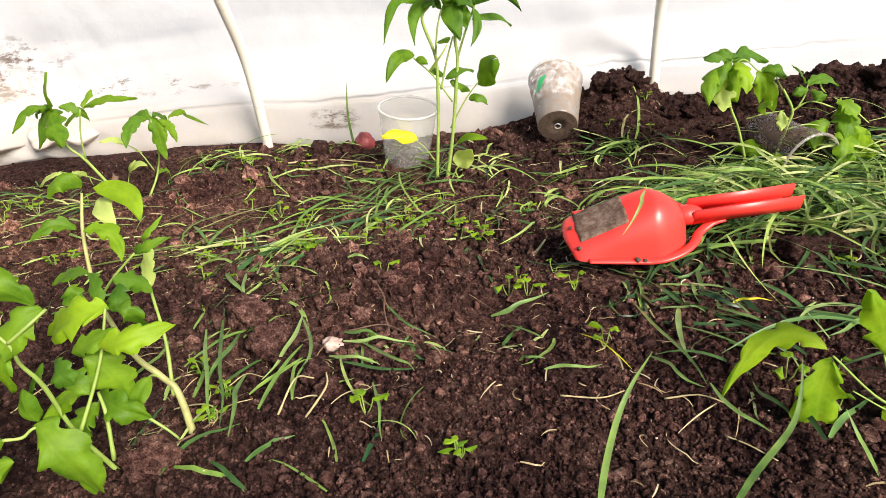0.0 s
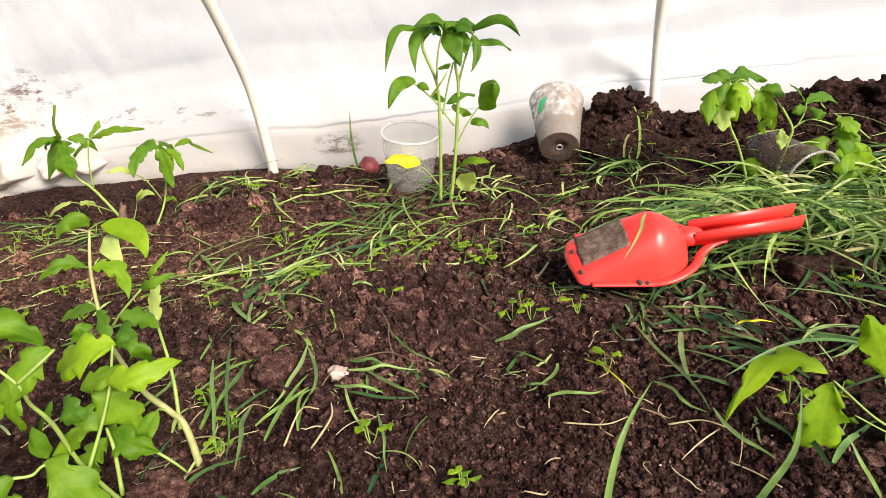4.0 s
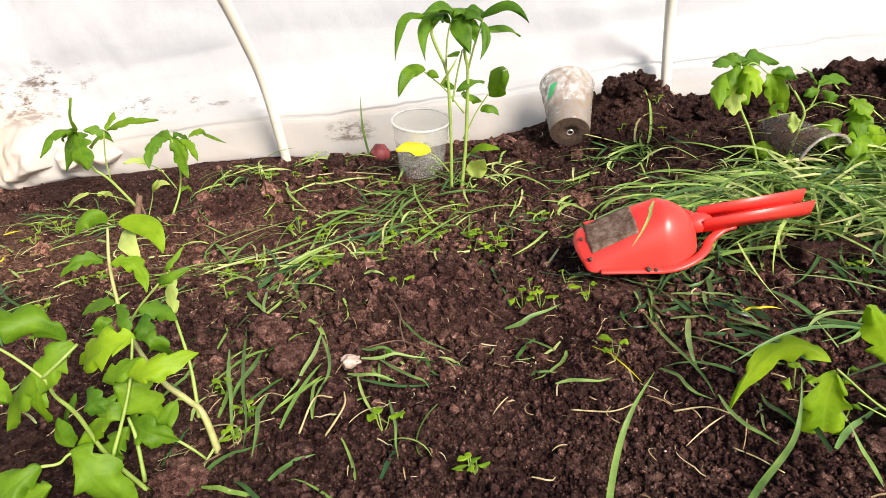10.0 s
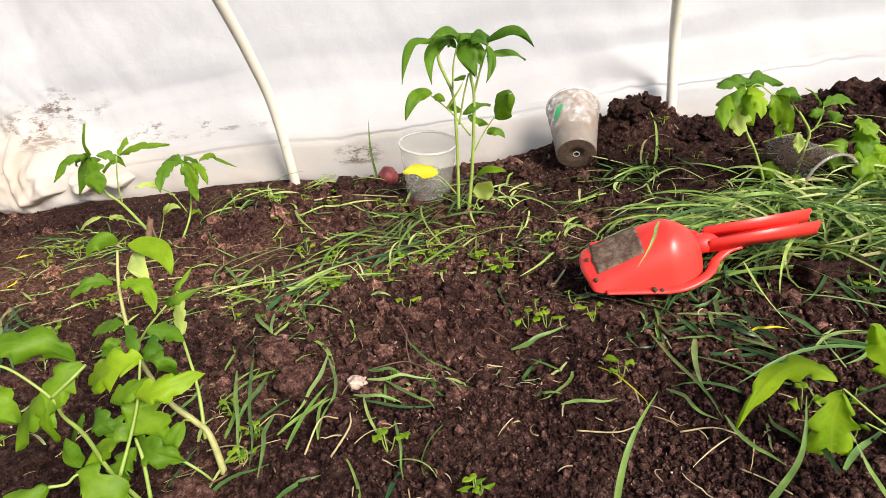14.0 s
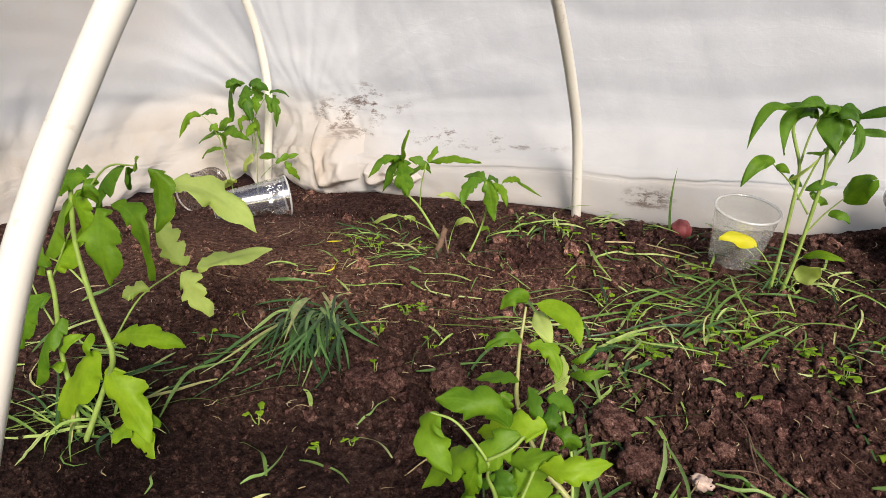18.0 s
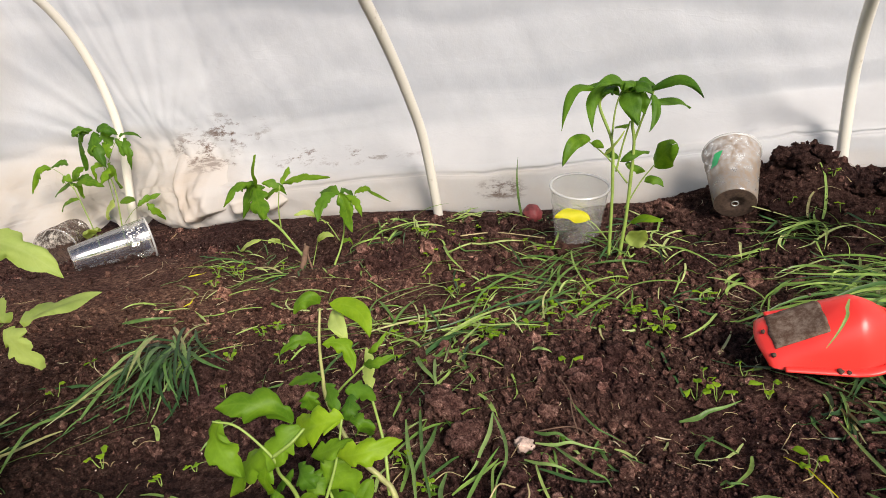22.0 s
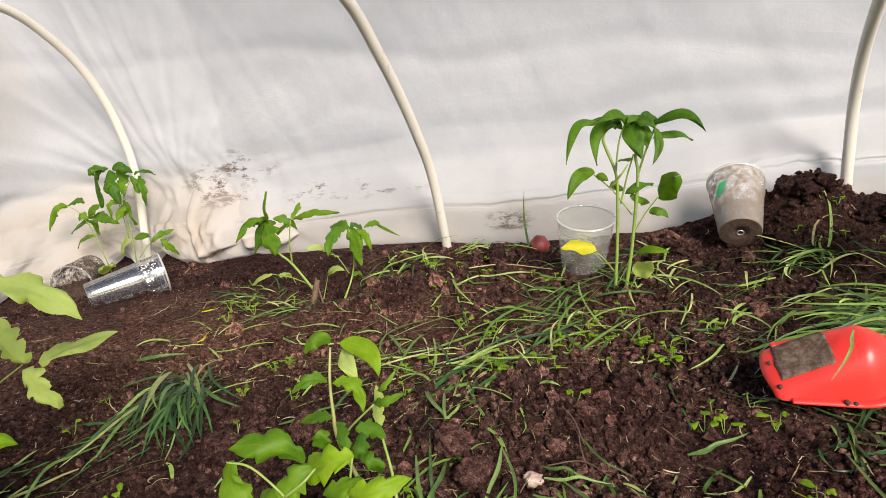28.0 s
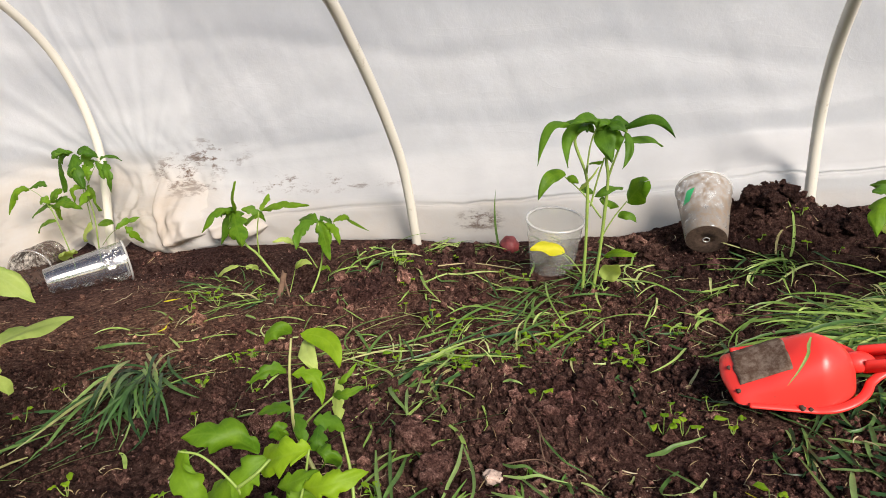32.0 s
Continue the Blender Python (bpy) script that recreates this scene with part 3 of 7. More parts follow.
build_lumps(((260, (0.16, 0.40, 0.42, 0.66), 0.002, 0.010), (160, (-0.16, 0.16, 0.40, 0.66), 0.003, 0.011), (200, (0.45, 1.15, 0.55, 1.18), 0.003, 0.013), (110, (-0.1, 0.2, 0.98, 1.15), 0.003, 0.013)), 54, "soil_lumps", "loose lumps of drier reddish-brown soil", SOIL_DRY)
build_lumps(((140, (0.10, 0.62, 0.44, 0.80), 0.003, 0.010), (60, (0.45, 0.70, 0.28, 0.42), 0.003, 0.008), (240, (-0.20, 1.30, 0.85, 1.19), 0.005, 0.017), (160, (-0.75, 0.1, 0.30, 1.15), 0.003, 0.011)), 51, "soil_lumps", "loose lumps of dark dug soil", SOIL)


def build_flecks(count, seed, name, label, material):
    rng = np.random.RandomState(seed)
    V, F = [], []
    for k in range(count):
        x, y = rng.uniform(-0.7, 1.2), rng.uniform(0.25, 1.18)
        r = rng.uniform(0.0004, 0.0009)
        v = ICO_V * r * rng.uniform(0.4, 1.6, 3)
        V.append(v + (x, y, gz(x, y) + 0.0035 + rng.uniform(0, 0.004)))
        F.append(ICO_F + k * len(ICO_V))
    tagged(new(name, mesh_of(name, np.concatenate(V), np.concatenate(F).tolist(), material)), label, "soil", kind="stuff")


build_flecks(420, 61, "pale_flecks", "tiny pale grit flecks in the soil", STONE)


def rock(r, seed, lump=0.5, sub=4):
    bm = bmesh.new()
    bmesh.ops.create_icosphere(bm, subdivisions=sub, radius=1)
    off = Vector((seed * 3.7, seed * 1.3, seed * 2.1))
    for v in bm.verts:
        d = v.co.normalized()
        k = 1 + lump * noise.noise(d * 1.6 + off) + 0.5 * lump * noise.noise(d * 4 + off) + 0.4 * lump * noise.noise(d * 8 + off) + 0.35 * lump * noise.noise(d * 17 + off)
        v.co = d * r * k
    return bm


def clod(x, y, r, seed, material=SOIL, name="soil_clod", label="rough reddish-brown clod of soil", flat=0.8, up=0.35):
    bm = rock(r, seed, 0.38 if material is STONE else 0.5)
    bmesh.ops.scale(bm, vec=(1.1, 0.95, flat), verts=bm.verts)
    me = bpy.data.meshes.new(name)
    bm.to_mesh(me)
    bm.free()
    me.materials.append(material)
    me.polygons.foreach_set("use_smooth", [True] * len(me.polygons))
    ob = new(name, me)
    ob.location = (x, y, gz(x, y) + r * up)
    ob.rotation_euler = (0, 0, seed)
    return tagged(ob, label, "stone" if material is STONE else "clod", "" if material is STONE else "clods on the bed")


# ---- cover and hoops ----
PROFILE = ((0.01, -0.012), (-0.016, 0.0), (-0.022, 0.012), (-0.020, 0.04), (-0.019, 0.073), (-0.009, 0.078), (-0.007, 0.082), (-0.010, 0.089), (0.014, 0.110), (0.050, 0.14), (0.072, 0.18), (0.07, 0.25), (0.064, 0.34), (0.050, 0.44), (0.026, 0.54), (-0.012, 0.64), (-0.06, 0.74), (-0.12, 0.83))


def tri(v):
    """A zigzag between -1 and 1."""
    return 4 * abs(v - math.floor(v + 0.5)) - 1


def facets(u, v, seed, freq, count=3):
    """Flat planes that meet in sharp irregular creases, about -1 to 1."""
    r = random.Random(seed)
    h, amp = 0.0, 0.55
    for _ in range(count):
        a, b = r.uniform(0, 3.14), r.uniform(0, 3.14)
        w = u * math.cos(b) + v * math.sin(b)
        h += amp * tri(freq * (u * math.cos(a) + v * math.sin(a)) + r.random() + 0.4 * tri(0.7 * freq * w + r.random()))
        amp, freq = amp * 0.55, freq * 1.7
    return h


def build_cover():
    prof = spline([(o, 0, z) for o, z in PROFILE], 11)
    plan = spline([(2.2, 1.24, 0), (1.5, 1.25, 0), (0.9, 1.25, 0), (0.4, 1.245, 0), (0, 1.243, 0), (-0.4, 1.25, 0), (-0.65, 1.25, 0), (-0.82, 1.255, 0), (-0.98, 1.18, 0), (-1.06, 0.95, 0), (-1.08, 0.7, 0), (-1.08, 0.4, 0), (-1.08, 0.0, 0), (-1.08, -0.3, 0)], 40)
    n, m = len(plan), len(prof)
    verts, faces = [], []
    for i, c in enumerate(plan):
        d = (plan[min(i + 1, n - 1)] - plan[max(i - 1, 0)]).normalized()
        out = Vector((d.y, -d.x, 0)) * 1.0
        for j, q in enumerate(prof):
            o, z = q.x, q.z
            hem = 0.82 + 0.34 * max(0.0, min(1.0, (c.x + 0.4) / 0.7)) + 0.12 * noise.noise(Vector((c.x * 2.1, 5.5, 0)))
            if 0 < z < 0.18:
                z = z * (hem + (1 - hem) * (z / 0.18) ** 2)
            if 0.074 < q.z < 0.1:
                o += (-0.018 - o) * max(0.0, min(1.0, 0.5 + 1.3 * noise.noise(Vector((c.x * 2.7 + 4, 8.8, 0)))))
            end = max(0.0, min(1.0, (-0.55 - c.x) / 0.25))
            if end > 0:
                o = o * (1 - 0.75 * end) - 0.12 * end * max(0, z - 0.2)
            lo = math.exp(-((z - 0.1) / 0.14) ** 2)
            wr = 0.003 * noise.noise(Vector((c.x * 2.2, c.y * 2.2, z * 5))) + 0.002 * noise.noise(Vector((c.x * 4 + z * 6, 3.1, z * 9 + c.y * 3)))
            wr += lo * 0.005 * noise.noise(Vector((c.x * 9 + 2 * z, c.y * 9, z * 16)))
            wr += 0.003 * (1 - abs(2 * noise.noise(Vector((c.x * 1.3 + z * 2.2, 7.7, z * 3.5 - c.x * 1.1)))) * 2)
            wr += 0.002 * (1 - 3 * abs(noise.noise(Vector((c.x * 3.5 - z * 5, 1.7, z * 7 + c.x * 2)))))
            crumple = math.exp(-((c.x + 0.80) / 0.30) ** 4) * math.exp(-(max(0, z - 0.04) / 0.15) ** 2)
            wx, wz = c.x - c.y + 0.05 * noise.noise(Vector((c.x * 5, c.y * 5, z * 6))), z + 0.04 * noise.noise(Vector((c.x * 4 + 9, c.y * 4, z * 5)))
            folds = 0.018 * facets(c.x - c.y, z * 1.2, 4, 5.0) + 0.008 * facets(c.x - c.y, z * 1.1, 8, 11.0, 2) - 0.055 * math.exp(-(z / 0.10) ** 2)
            ang, far = math.atan2(z - 0.13, c.x + 0.68), math.hypot(z - 0.13, c.x + 0.68)
            wr += 0.0026 * tri(ang * 1.7 + 0.3 * tri(ang * 4.1 + far * 1.3)) * min(1.0, far / 0.3) * math.exp(-(far / 0.62) ** 2)
            wr += 0.004 * max(0.0, 1 - abs(z - 0.235 - 0.05 * c.x + 0.012 * tri(c.x * 2.1)) / 0.035) + 0.003 * max(0.0, 1 - abs(z - 0.40 + 0.10 * c.x - 0.02 * tri(c.x * 1.3)) / 0.03)
            wr += 0.0035 * facets(c.x - c.y, z * 1.3, 11, 1.5) + 0.0016 * facets(c.x - c.y + 0.5 * z, z, 15, 4.0)
            wr += crumple * folds
            base = gz(c.x, c.y)
            zig = crumple * 0.022 * (tri(wx * 5.5) + 0.6) * max(0, 1 - z / 0.12)
            lift = zig + base * max(0, 1 - z / 0.25) + 0.006 * noise.noise(Vector((c.x * 6, c.y * 6, 0.3))) * max(0, 1 - z / 0.06)
            verts.append(c + out * (o + wr) + Vector((0, 0, z + lift - 0.004)))
    for i in range(n - 1):
        for j in range(m - 1):
            faces.append((i * m + j, i * m + j + 1, (i + 1) * m + j + 1, (i + 1) * m + j))
    ob = new("cover_film", mesh_of("cover_film", verts, faces, FILM))
    tagged(ob, "white translucent tunnel cover, soil-stained and creased near the ground", "cover film", kind="structure")
    return ob


def film_fold(cover, tl, tr, br, bl, bulge, seed):
    """A loose fold of the cover lying over its foot, with sharp pleats and a rolled edge."""
    tl, tr, br, bl = (Vector(q) for q in (tl, tr, br, bl))
    n, m = 44, 30
    verts, faces = [], []
    for side in (0, 1):
        for i in range(n + 1):
            for j in range(m + 1):
                u, v = i / n, j / m
                q = (tl * (1 - u) + tr * u) * (1 - v) + (bl * (1 - u) + br * u) * v
                off = bulge * (0.25 + 1.25 * facets(u, v * 0.7, int(seed * 10), 1.25)) * min(1.0, 5 * min(v + 0.05, 1 - v + 0.12))
                tuck = 0.13 * (max(0.0, 0.6 - v) / 0.6) ** 1.4 + 0.03 * max(0.0, v - 0.93) / 0.07 + 0.09 * (max(0.0, 0.28 - min(u, 1 - u)) / 0.28) ** 1.5
                hem = 0.012 * noise.noise(Vector((u * 5, 2.2, seed))) * v
                verts.append(q + Vector((0, tuck - off + 0.0008 * side, hem)))
    k = (n + 1) * (m + 1)
    for side in (0, 1):
        for i in range(n):
            for j in range(m):
                a = side * k + i * (m + 1) + j
                f = (a, a + 1, a + m + 2, a + m + 1)
                faces.append(f if side else f[::-1])
    piece("fold", mesh_of("fold", verts, faces, FILM), cover, "cream-tinted crumpled fold of the cover, stained near its hem")


COVER = build_cover()
film_fold(COVER, (-0.70, 1.20, 0.185), (-0.49, 1.20, 0.118), (-0.485, 1.185, 0.033), (-0.617, 1.165, 0.006), 0.013, 1.3)
film_fold(COVER, (-0.53, 1.20, 0.10), (-0.36, 1.205, 0.078), (-0.33, 1.195, 0.036), (-0.51, 1.19, 0.024), 0.009, 5.2)

HOOPS = (
    (-0.749, ((1.2, -0.06), (1.204, 0.04), (1.219, 0.14), (1.229, 0.226), (1.224, 0.29), (1.206, 0.37), (1.164, 0.455), (1.093, 0.53), (1.0, 0.585), (0.8, 0.63), (0.6, 0.64), (0.35, 0.6), (0.16, 0.46), (0.04, 0.26), (-0.12, -0.04)), "curved white plastic hoop at the end of the tunnel"),
    (0.0, ((1.21, -0.06), (1.2, 0.0), (1.15, 0.165), (1.09, 0.265), (1.03, 0.345), (0.966, 0.415), (0.89, 0.485), (0.76, 0.56), (0.6, 0.59), (0.4, 0.555), (0.30, 0.495), (0.247, 0.447), (0.208, 0.403), (0.168, 0.352), (0.143, 0.318), (0.113, 0.268), (0.07, 0.17), (0.03, 0.06), (0.0, -0.04)), "white plastic hoop with a few soil specks"),
    (0.729, ((1.2, -0.03), (1.2, 0.055), (1.188, 0.19), (1.165, 0.26), (1.12, 0.33), (1.05, 0.40), (0.95, 0.48), (0.8, 0.56), (0.6, 0.59), (0.4, 0.56), (0.2, 0.44), (0.06, 0.26), (-0.12, -0.04)), "yellowed white plastic hoop standing in a soil mound"),
)
for hx, pts, lab in HOOPS:
    lean = -0.052 if hx == 0 else 0.0
    line = spline([(hx + 0.004 * math.sin(9 * z) + lean * max(0.0, min(1.0, (0.9 - y) / 0.6)), y, z) for y, z in pts], 8)
    v, f = tube(line, lambda t: 0.0096 - 0.001 * min(1.0, max(0.0, t - 0.6) * 5), 14)
    tagged(new("hoop", mesh_of("hoop", v, f, PIPE)), lab, "hoop", "hoops of the tunnel")


# ---- cups ----
def cup(bottom, rim, r_bottom, r_rim, material, label, group="plastic cups", soil=0.0, tagged_green=None, lip_material=None, scraps=None):
    bottom, rim = Vector(bottom), Vector(rim)
    ax = (rim - bottom).normalized()
    H = (rim - bottom).length
    turn = ax.to_track_quat("Z", "Y").to_matrix().to_4x4()
    e = thing("plastic_cup", (0, 0, 0), label, "cup", group)
    e.matrix_world = Matrix.Translation(bottom) @ turn
    N = 48

    def lathe(prof):
        vs, fs = [], []
        for r, z in prof:
            for k in range(N):
                w = 2 * math.pi * k / N
                vs.append((r * math.cos(w), r * math.sin(w), z))
        for i in range(len(prof) - 1):
            for k in range(N):
                j = (k + 1) % N
                fs.append((i * N + k, i * N + j, (i + 1) * N + j, (i + 1) * N + k))
        return vs, fs

    R = lambda z: r_bottom + (r_rim - r_bottom) * z / H
    prof = [(0.0005, 0.004), (r_bottom * 0.8, 0.004), (r_bottom * 0.86, 0.0), (r_bottom * 0.98, 0.0), (r_bottom, 0.002)]
    prof += [(R(z * H), z * H) for z in (0.15, 0.3, 0.45, 0.6, 0.7)]
    prof += [(R(0.74 * H) + 0.0012, 0.74 * H), (R(0.76 * H) + 0.0012, 0.76 * H), (R(0.78 * H), 0.78 * H), (R(0.9 * H), 0.9 * H), (R(H), H - 0.004)]
    v, f = lathe(prof)
    wall = piece("wall", mesh_of("wall", v, f, material), e)
    lip = [(r_rim + 0.0022 * math.cos(a), H - 0.002 + 0.0022 * math.sin(a)) for a in np.linspace(math.pi, -math.pi, 9)]
    v, f = lathe(lip)
    piece("rim", mesh_of("rim", v, f, lip_material or RIM), e, "thick rolled plastic rim")
    if soil > 0:
        top = soil * H
        v, f = lathe([(0.0005, top + 0.004), (R(top) * 0.5, top + 0.002), (R(top) * 0.96, top), (R(0.01) * 0.96, 0.008), (0.0005, 0.006)])
        piece("soil_fill", mesh_of("soil_fill", v, f, SOIL), e, "dark soil left inside")
    if scraps:
        spot = e.matrix_world.inverted() @ Vector(scraps)
        a0, pick = math.atan2(spot.y, spot.x), random.Random(41)
        vs, fs = [], []
        for k in range(26):
            a, z = a0 + pick.gauss(0, 0.22), H * pick.uniform(0.70, 0.93)
            for da, dz in ((-1, -0.6), (1, -1), (0.7, 1), (-0.8, 0.7)):
                w, q = a + da * pick.uniform(0.02, 0.055), z + dz * pick.uniform(0.0008, 0.0026)
                vs.append(((R(q) + 0.0015) * math.cos(w), (R(q) + 0.0015) * math.sin(w), q))
            fs.append((4 * k, 4 * k + 1, 4 * k + 2, 4 * k + 3))
        piece("label_scraps", mesh_of("label_scraps", vs, fs, PAPER), wall, "torn white scraps of a label")
    if tagged_green:
        spot = e.matrix_world.inverted() @ Vector(tagged_green)
        a0, z0 = math.atan2(spot.y, spot.x), 0.60 * H
        vs, fs = [], []
        for i in range(7):
            for j in range(5):
                z = z0 + (i - 3) * 0.0042
                a = a0 + (j - 2) * 0.085 + (i - 3) * 0.05
                r = R(z) + 0.0012
                vs.append((r * math.cos(a), r * math.sin(a), z))
        for i in range(6):
            for j in range(4):
                fs.append((i * 5 + j, i * 5 + j + 1, i * 5 + j + 6, i * 5 + j + 5))
        piece("sticker", mesh_of("sticker", vs, fs, TAG), wall, "small green sticker")
        v, f = lathe([(r_bottom * 0.97, -0.0006), (r_bottom * 0.6, -0.0012), (0.0045, -0.0008), (0.004, 0.003), (0.0005, 0.0035)])
        piece("base_soil", mesh_of("base_soil", v, f, CAKED_DARK), wall, "dark brown soil crust with a drain hole")
        v, f = lathe([(0.0062, -0.001), (0.0058, -0.002), (0.0046, -0.002), (0.0042, -0.001)])
        piece("drain_ring", mesh_of("drain_ring", v, f, RIM), wall)
    return e


PAPER = plain("label_paper", (0.78, 0.77, 0.74), 0.7, 0.08, 90, 0.1)
CAKED_DARK = plain("soil_crust", (0.085, 0.052, 0.036), 0.9, 0.5, 160, 0.6)
RIM = mat("cup_rim", cup_nodes(0.62, 0.8, (0.3, 0.24, 0.2), 0.42))
RIM_DULL = mat("soiled_cup_rim", cup_nodes(0.42, 0.62, (0.20, 0.15, 0.12), 0.22))
cup((0.287, 1.035, -0.012), (0.302, 1.012, 0.109), 0.033, 0.0475, CUP_FROST, "empty clear plastic cup standing in the soil, smeared inside", soil=0.06)
cup((0.546, 1.07, 0.052), (0.552, 1.172, 0.112), 0.034, 0.047, CUP_DIRTY, "soil-smeared plastic cup tipped upside down against the cover", soil=0.35, tagged_green=(0.521, 1.115, 0.114))
cup((0.838, 0.965, 0.052), (0.872, 0.862, 0.030), 0.032, 0.043, CUP_SOILED, "empty soiled plastic cup lying open on the grass", soil=0.4, lip_material=RIM_DULL)
cup((-0.668, 0.922, 0.024), (-0.565, 1.030, 0.034), 0.027, 0.041, CUP_CLEAR, "shiny clear tall plastic cup lying on its side", scraps=(-0.52, 0.96, 0.10))
cup((-0.84, 1.12, 0.02), (-0.805, 1.02, 0.014), 0.032, 0.044, CUP_SOILED, "clear plastic cup lying with its mouth open", lip_material=RIM_DULL)


# ---- plants ----
def stem(p, r0, r1, *pts, name="stem", material=None):
    line = spline(pts, 6)
    v, f = tube(line, lambda t: 0.0005 * (r0 + (r1 - r0) * t) * (1 + 0.06 * math.sin(t * 23)), 8)
    o = p.location
    piece(name, mesh_of(name, [q - o for q in v], f, material or (STEM_PALE if r0 > 5.9 else STEM)), p)


WIDTH = {
    "lance": lambda t: math.sin(math.pi * min(1, t * 1.02) ** 0.8) ** 0.8 * (1 - 0.12 * t),
    "ovate": lambda t: math.sin(math.pi * t ** 0.75) ** 0.75,
    "round": lambda t: math.sin(math.pi * t ** 0.85) ** 0.5,
    "tomato": lambda t: 2.83 * t ** 0.66 * (1 - t) ** 0.86,
    "blade": lambda t: min(1.0, 0.5 + 2.5 * t) * (1 - t ** 3),
}
LEAF_SEED = [0]
EYE = Vector((0.40, -0.075, 0.375))


def leaf(p, kind, colour, width, a, b, c, name="leaf", face=None):
    """A leaf blade from a over b to its tip c, folded along its midrib."""
    LEAF_SEED[0] += 1
    rng = random.Random(LEAF_SEED[0])
    a, b, c = Vector(a), Vector(b), Vector(c)
    ctrl = 2 * b - (a + c) / 2
    ctrl = b + (ctrl - b) * 0.12
    n, m = (46, 5) if kind == "tomato" else (16, 4)
    loose = face is None
    if loose:
        face = Vector((rng.uniform(-0.35, 0.35), -0.75 + rng.uniform(-0.2, 0.2), 0.75 if kind != "round" else 0.25))
    else:
        face = Vector(face)
    depth = rng.uniform(-0.006, 0.012)
    if kind == "tomato":
        c = c + (c - b) * 0.26
        width *= 0.86
    if loose and abs(a.y - c.y) < 0.004:
        # the blade reaches towards or away from the middle of the walk
        reach = rng.uniform(-0.055, 0.045)
        c = EYE + (c - EYE) * (1 + reach)
        ctrl = EYE + (ctrl - EYE) * (1 + reach * 0.4)
    lobes, first, cut = rng.choice((2.8, 3.3, 3.8)), rng.uniform(0.1, 0.5), rng.uniform(0.40, 0.68)
    fold, wave = rng.uniform(-0.40, 0.38), rng.uniform(0, 6)
    verts, uv, faces = [], [], []
    L = (a - b).length + (b - c).length
    for i in range(n + 1):
        t = i / n
        q = (1 - t) ** 2 * a + 2 * t * (1 - t) * ctrl + t * t * c
        q = q + Vector((0, -depth * math.sin(t * 3.1), 0))
        d = ((1 - t) * (ctrl - a) + t * (c - ctrl)).normalized()
        side = d.cross(face)
        if side.length < 0.15:
            side = d.cross(Vector((1, -0.3, 0.2)))
        side.normalize()
        up = side.cross(d).normalized()
        w = width * 0.5 * max(0.02, WIDTH[kind](t))
        for j in range(-m, m + 1):
            s = j / m
            ww = w
            if kind == "tomato":
                tl = t ** 0.9
                lobe = (tl * lobes + first + (0.22 if j > 0 else 0)) % 1.0
                tooth = (tl * lobes * 3.0 + first) % 1.0
                notch = cut * (1 - min(1.0, lobe / 0.55)) ** 1.3 + cut * max(0.0, (lobe - 0.80) / 0.20) ** 1.5
                deep = 1 - notch * min(1.0, t * 6) * (1 - 0.55 * t) - 0.07 * (1 - tooth)
                ww = w * (1 - (1 - deep) * abs(s) ** 1.5) * 1.08
            y = s * ww
            ribs = math.sin((t - 0.16 * abs(s)) * 9 * 6.283 / 1.5) * abs(s) * (1 - abs(s)) if kind != "round" else 0.0
            z = abs(s) * ww * fold + 0.10 * width * math.sin(s * 3 + t * 9 + wave) * abs(s) - 0.13 * width * s * s * s * s + 0.02 * width * ribs
            verts.append(q + side * y + up * z + d * (abs(s) * ww * (0.25 if kind == "tomato" else 0.0)))
            uv.append((t, s))
    k = 2 * m + 1
    for i in range(n):
        for j in range(2 * m):
            faces.append((i * k + j, i * k + j + 1, (i + 1) * k + j + 1, (i + 1) * k + j))
    o = p.location
    piece(name, mesh_of(name, [q - o for q in verts], faces, LEAF[colour] if colour in LEAF else GRASS, uv=uv), p)


def plant(name, at, label):
    return thing(name, at, label, "plant", "seedlings in the bed")


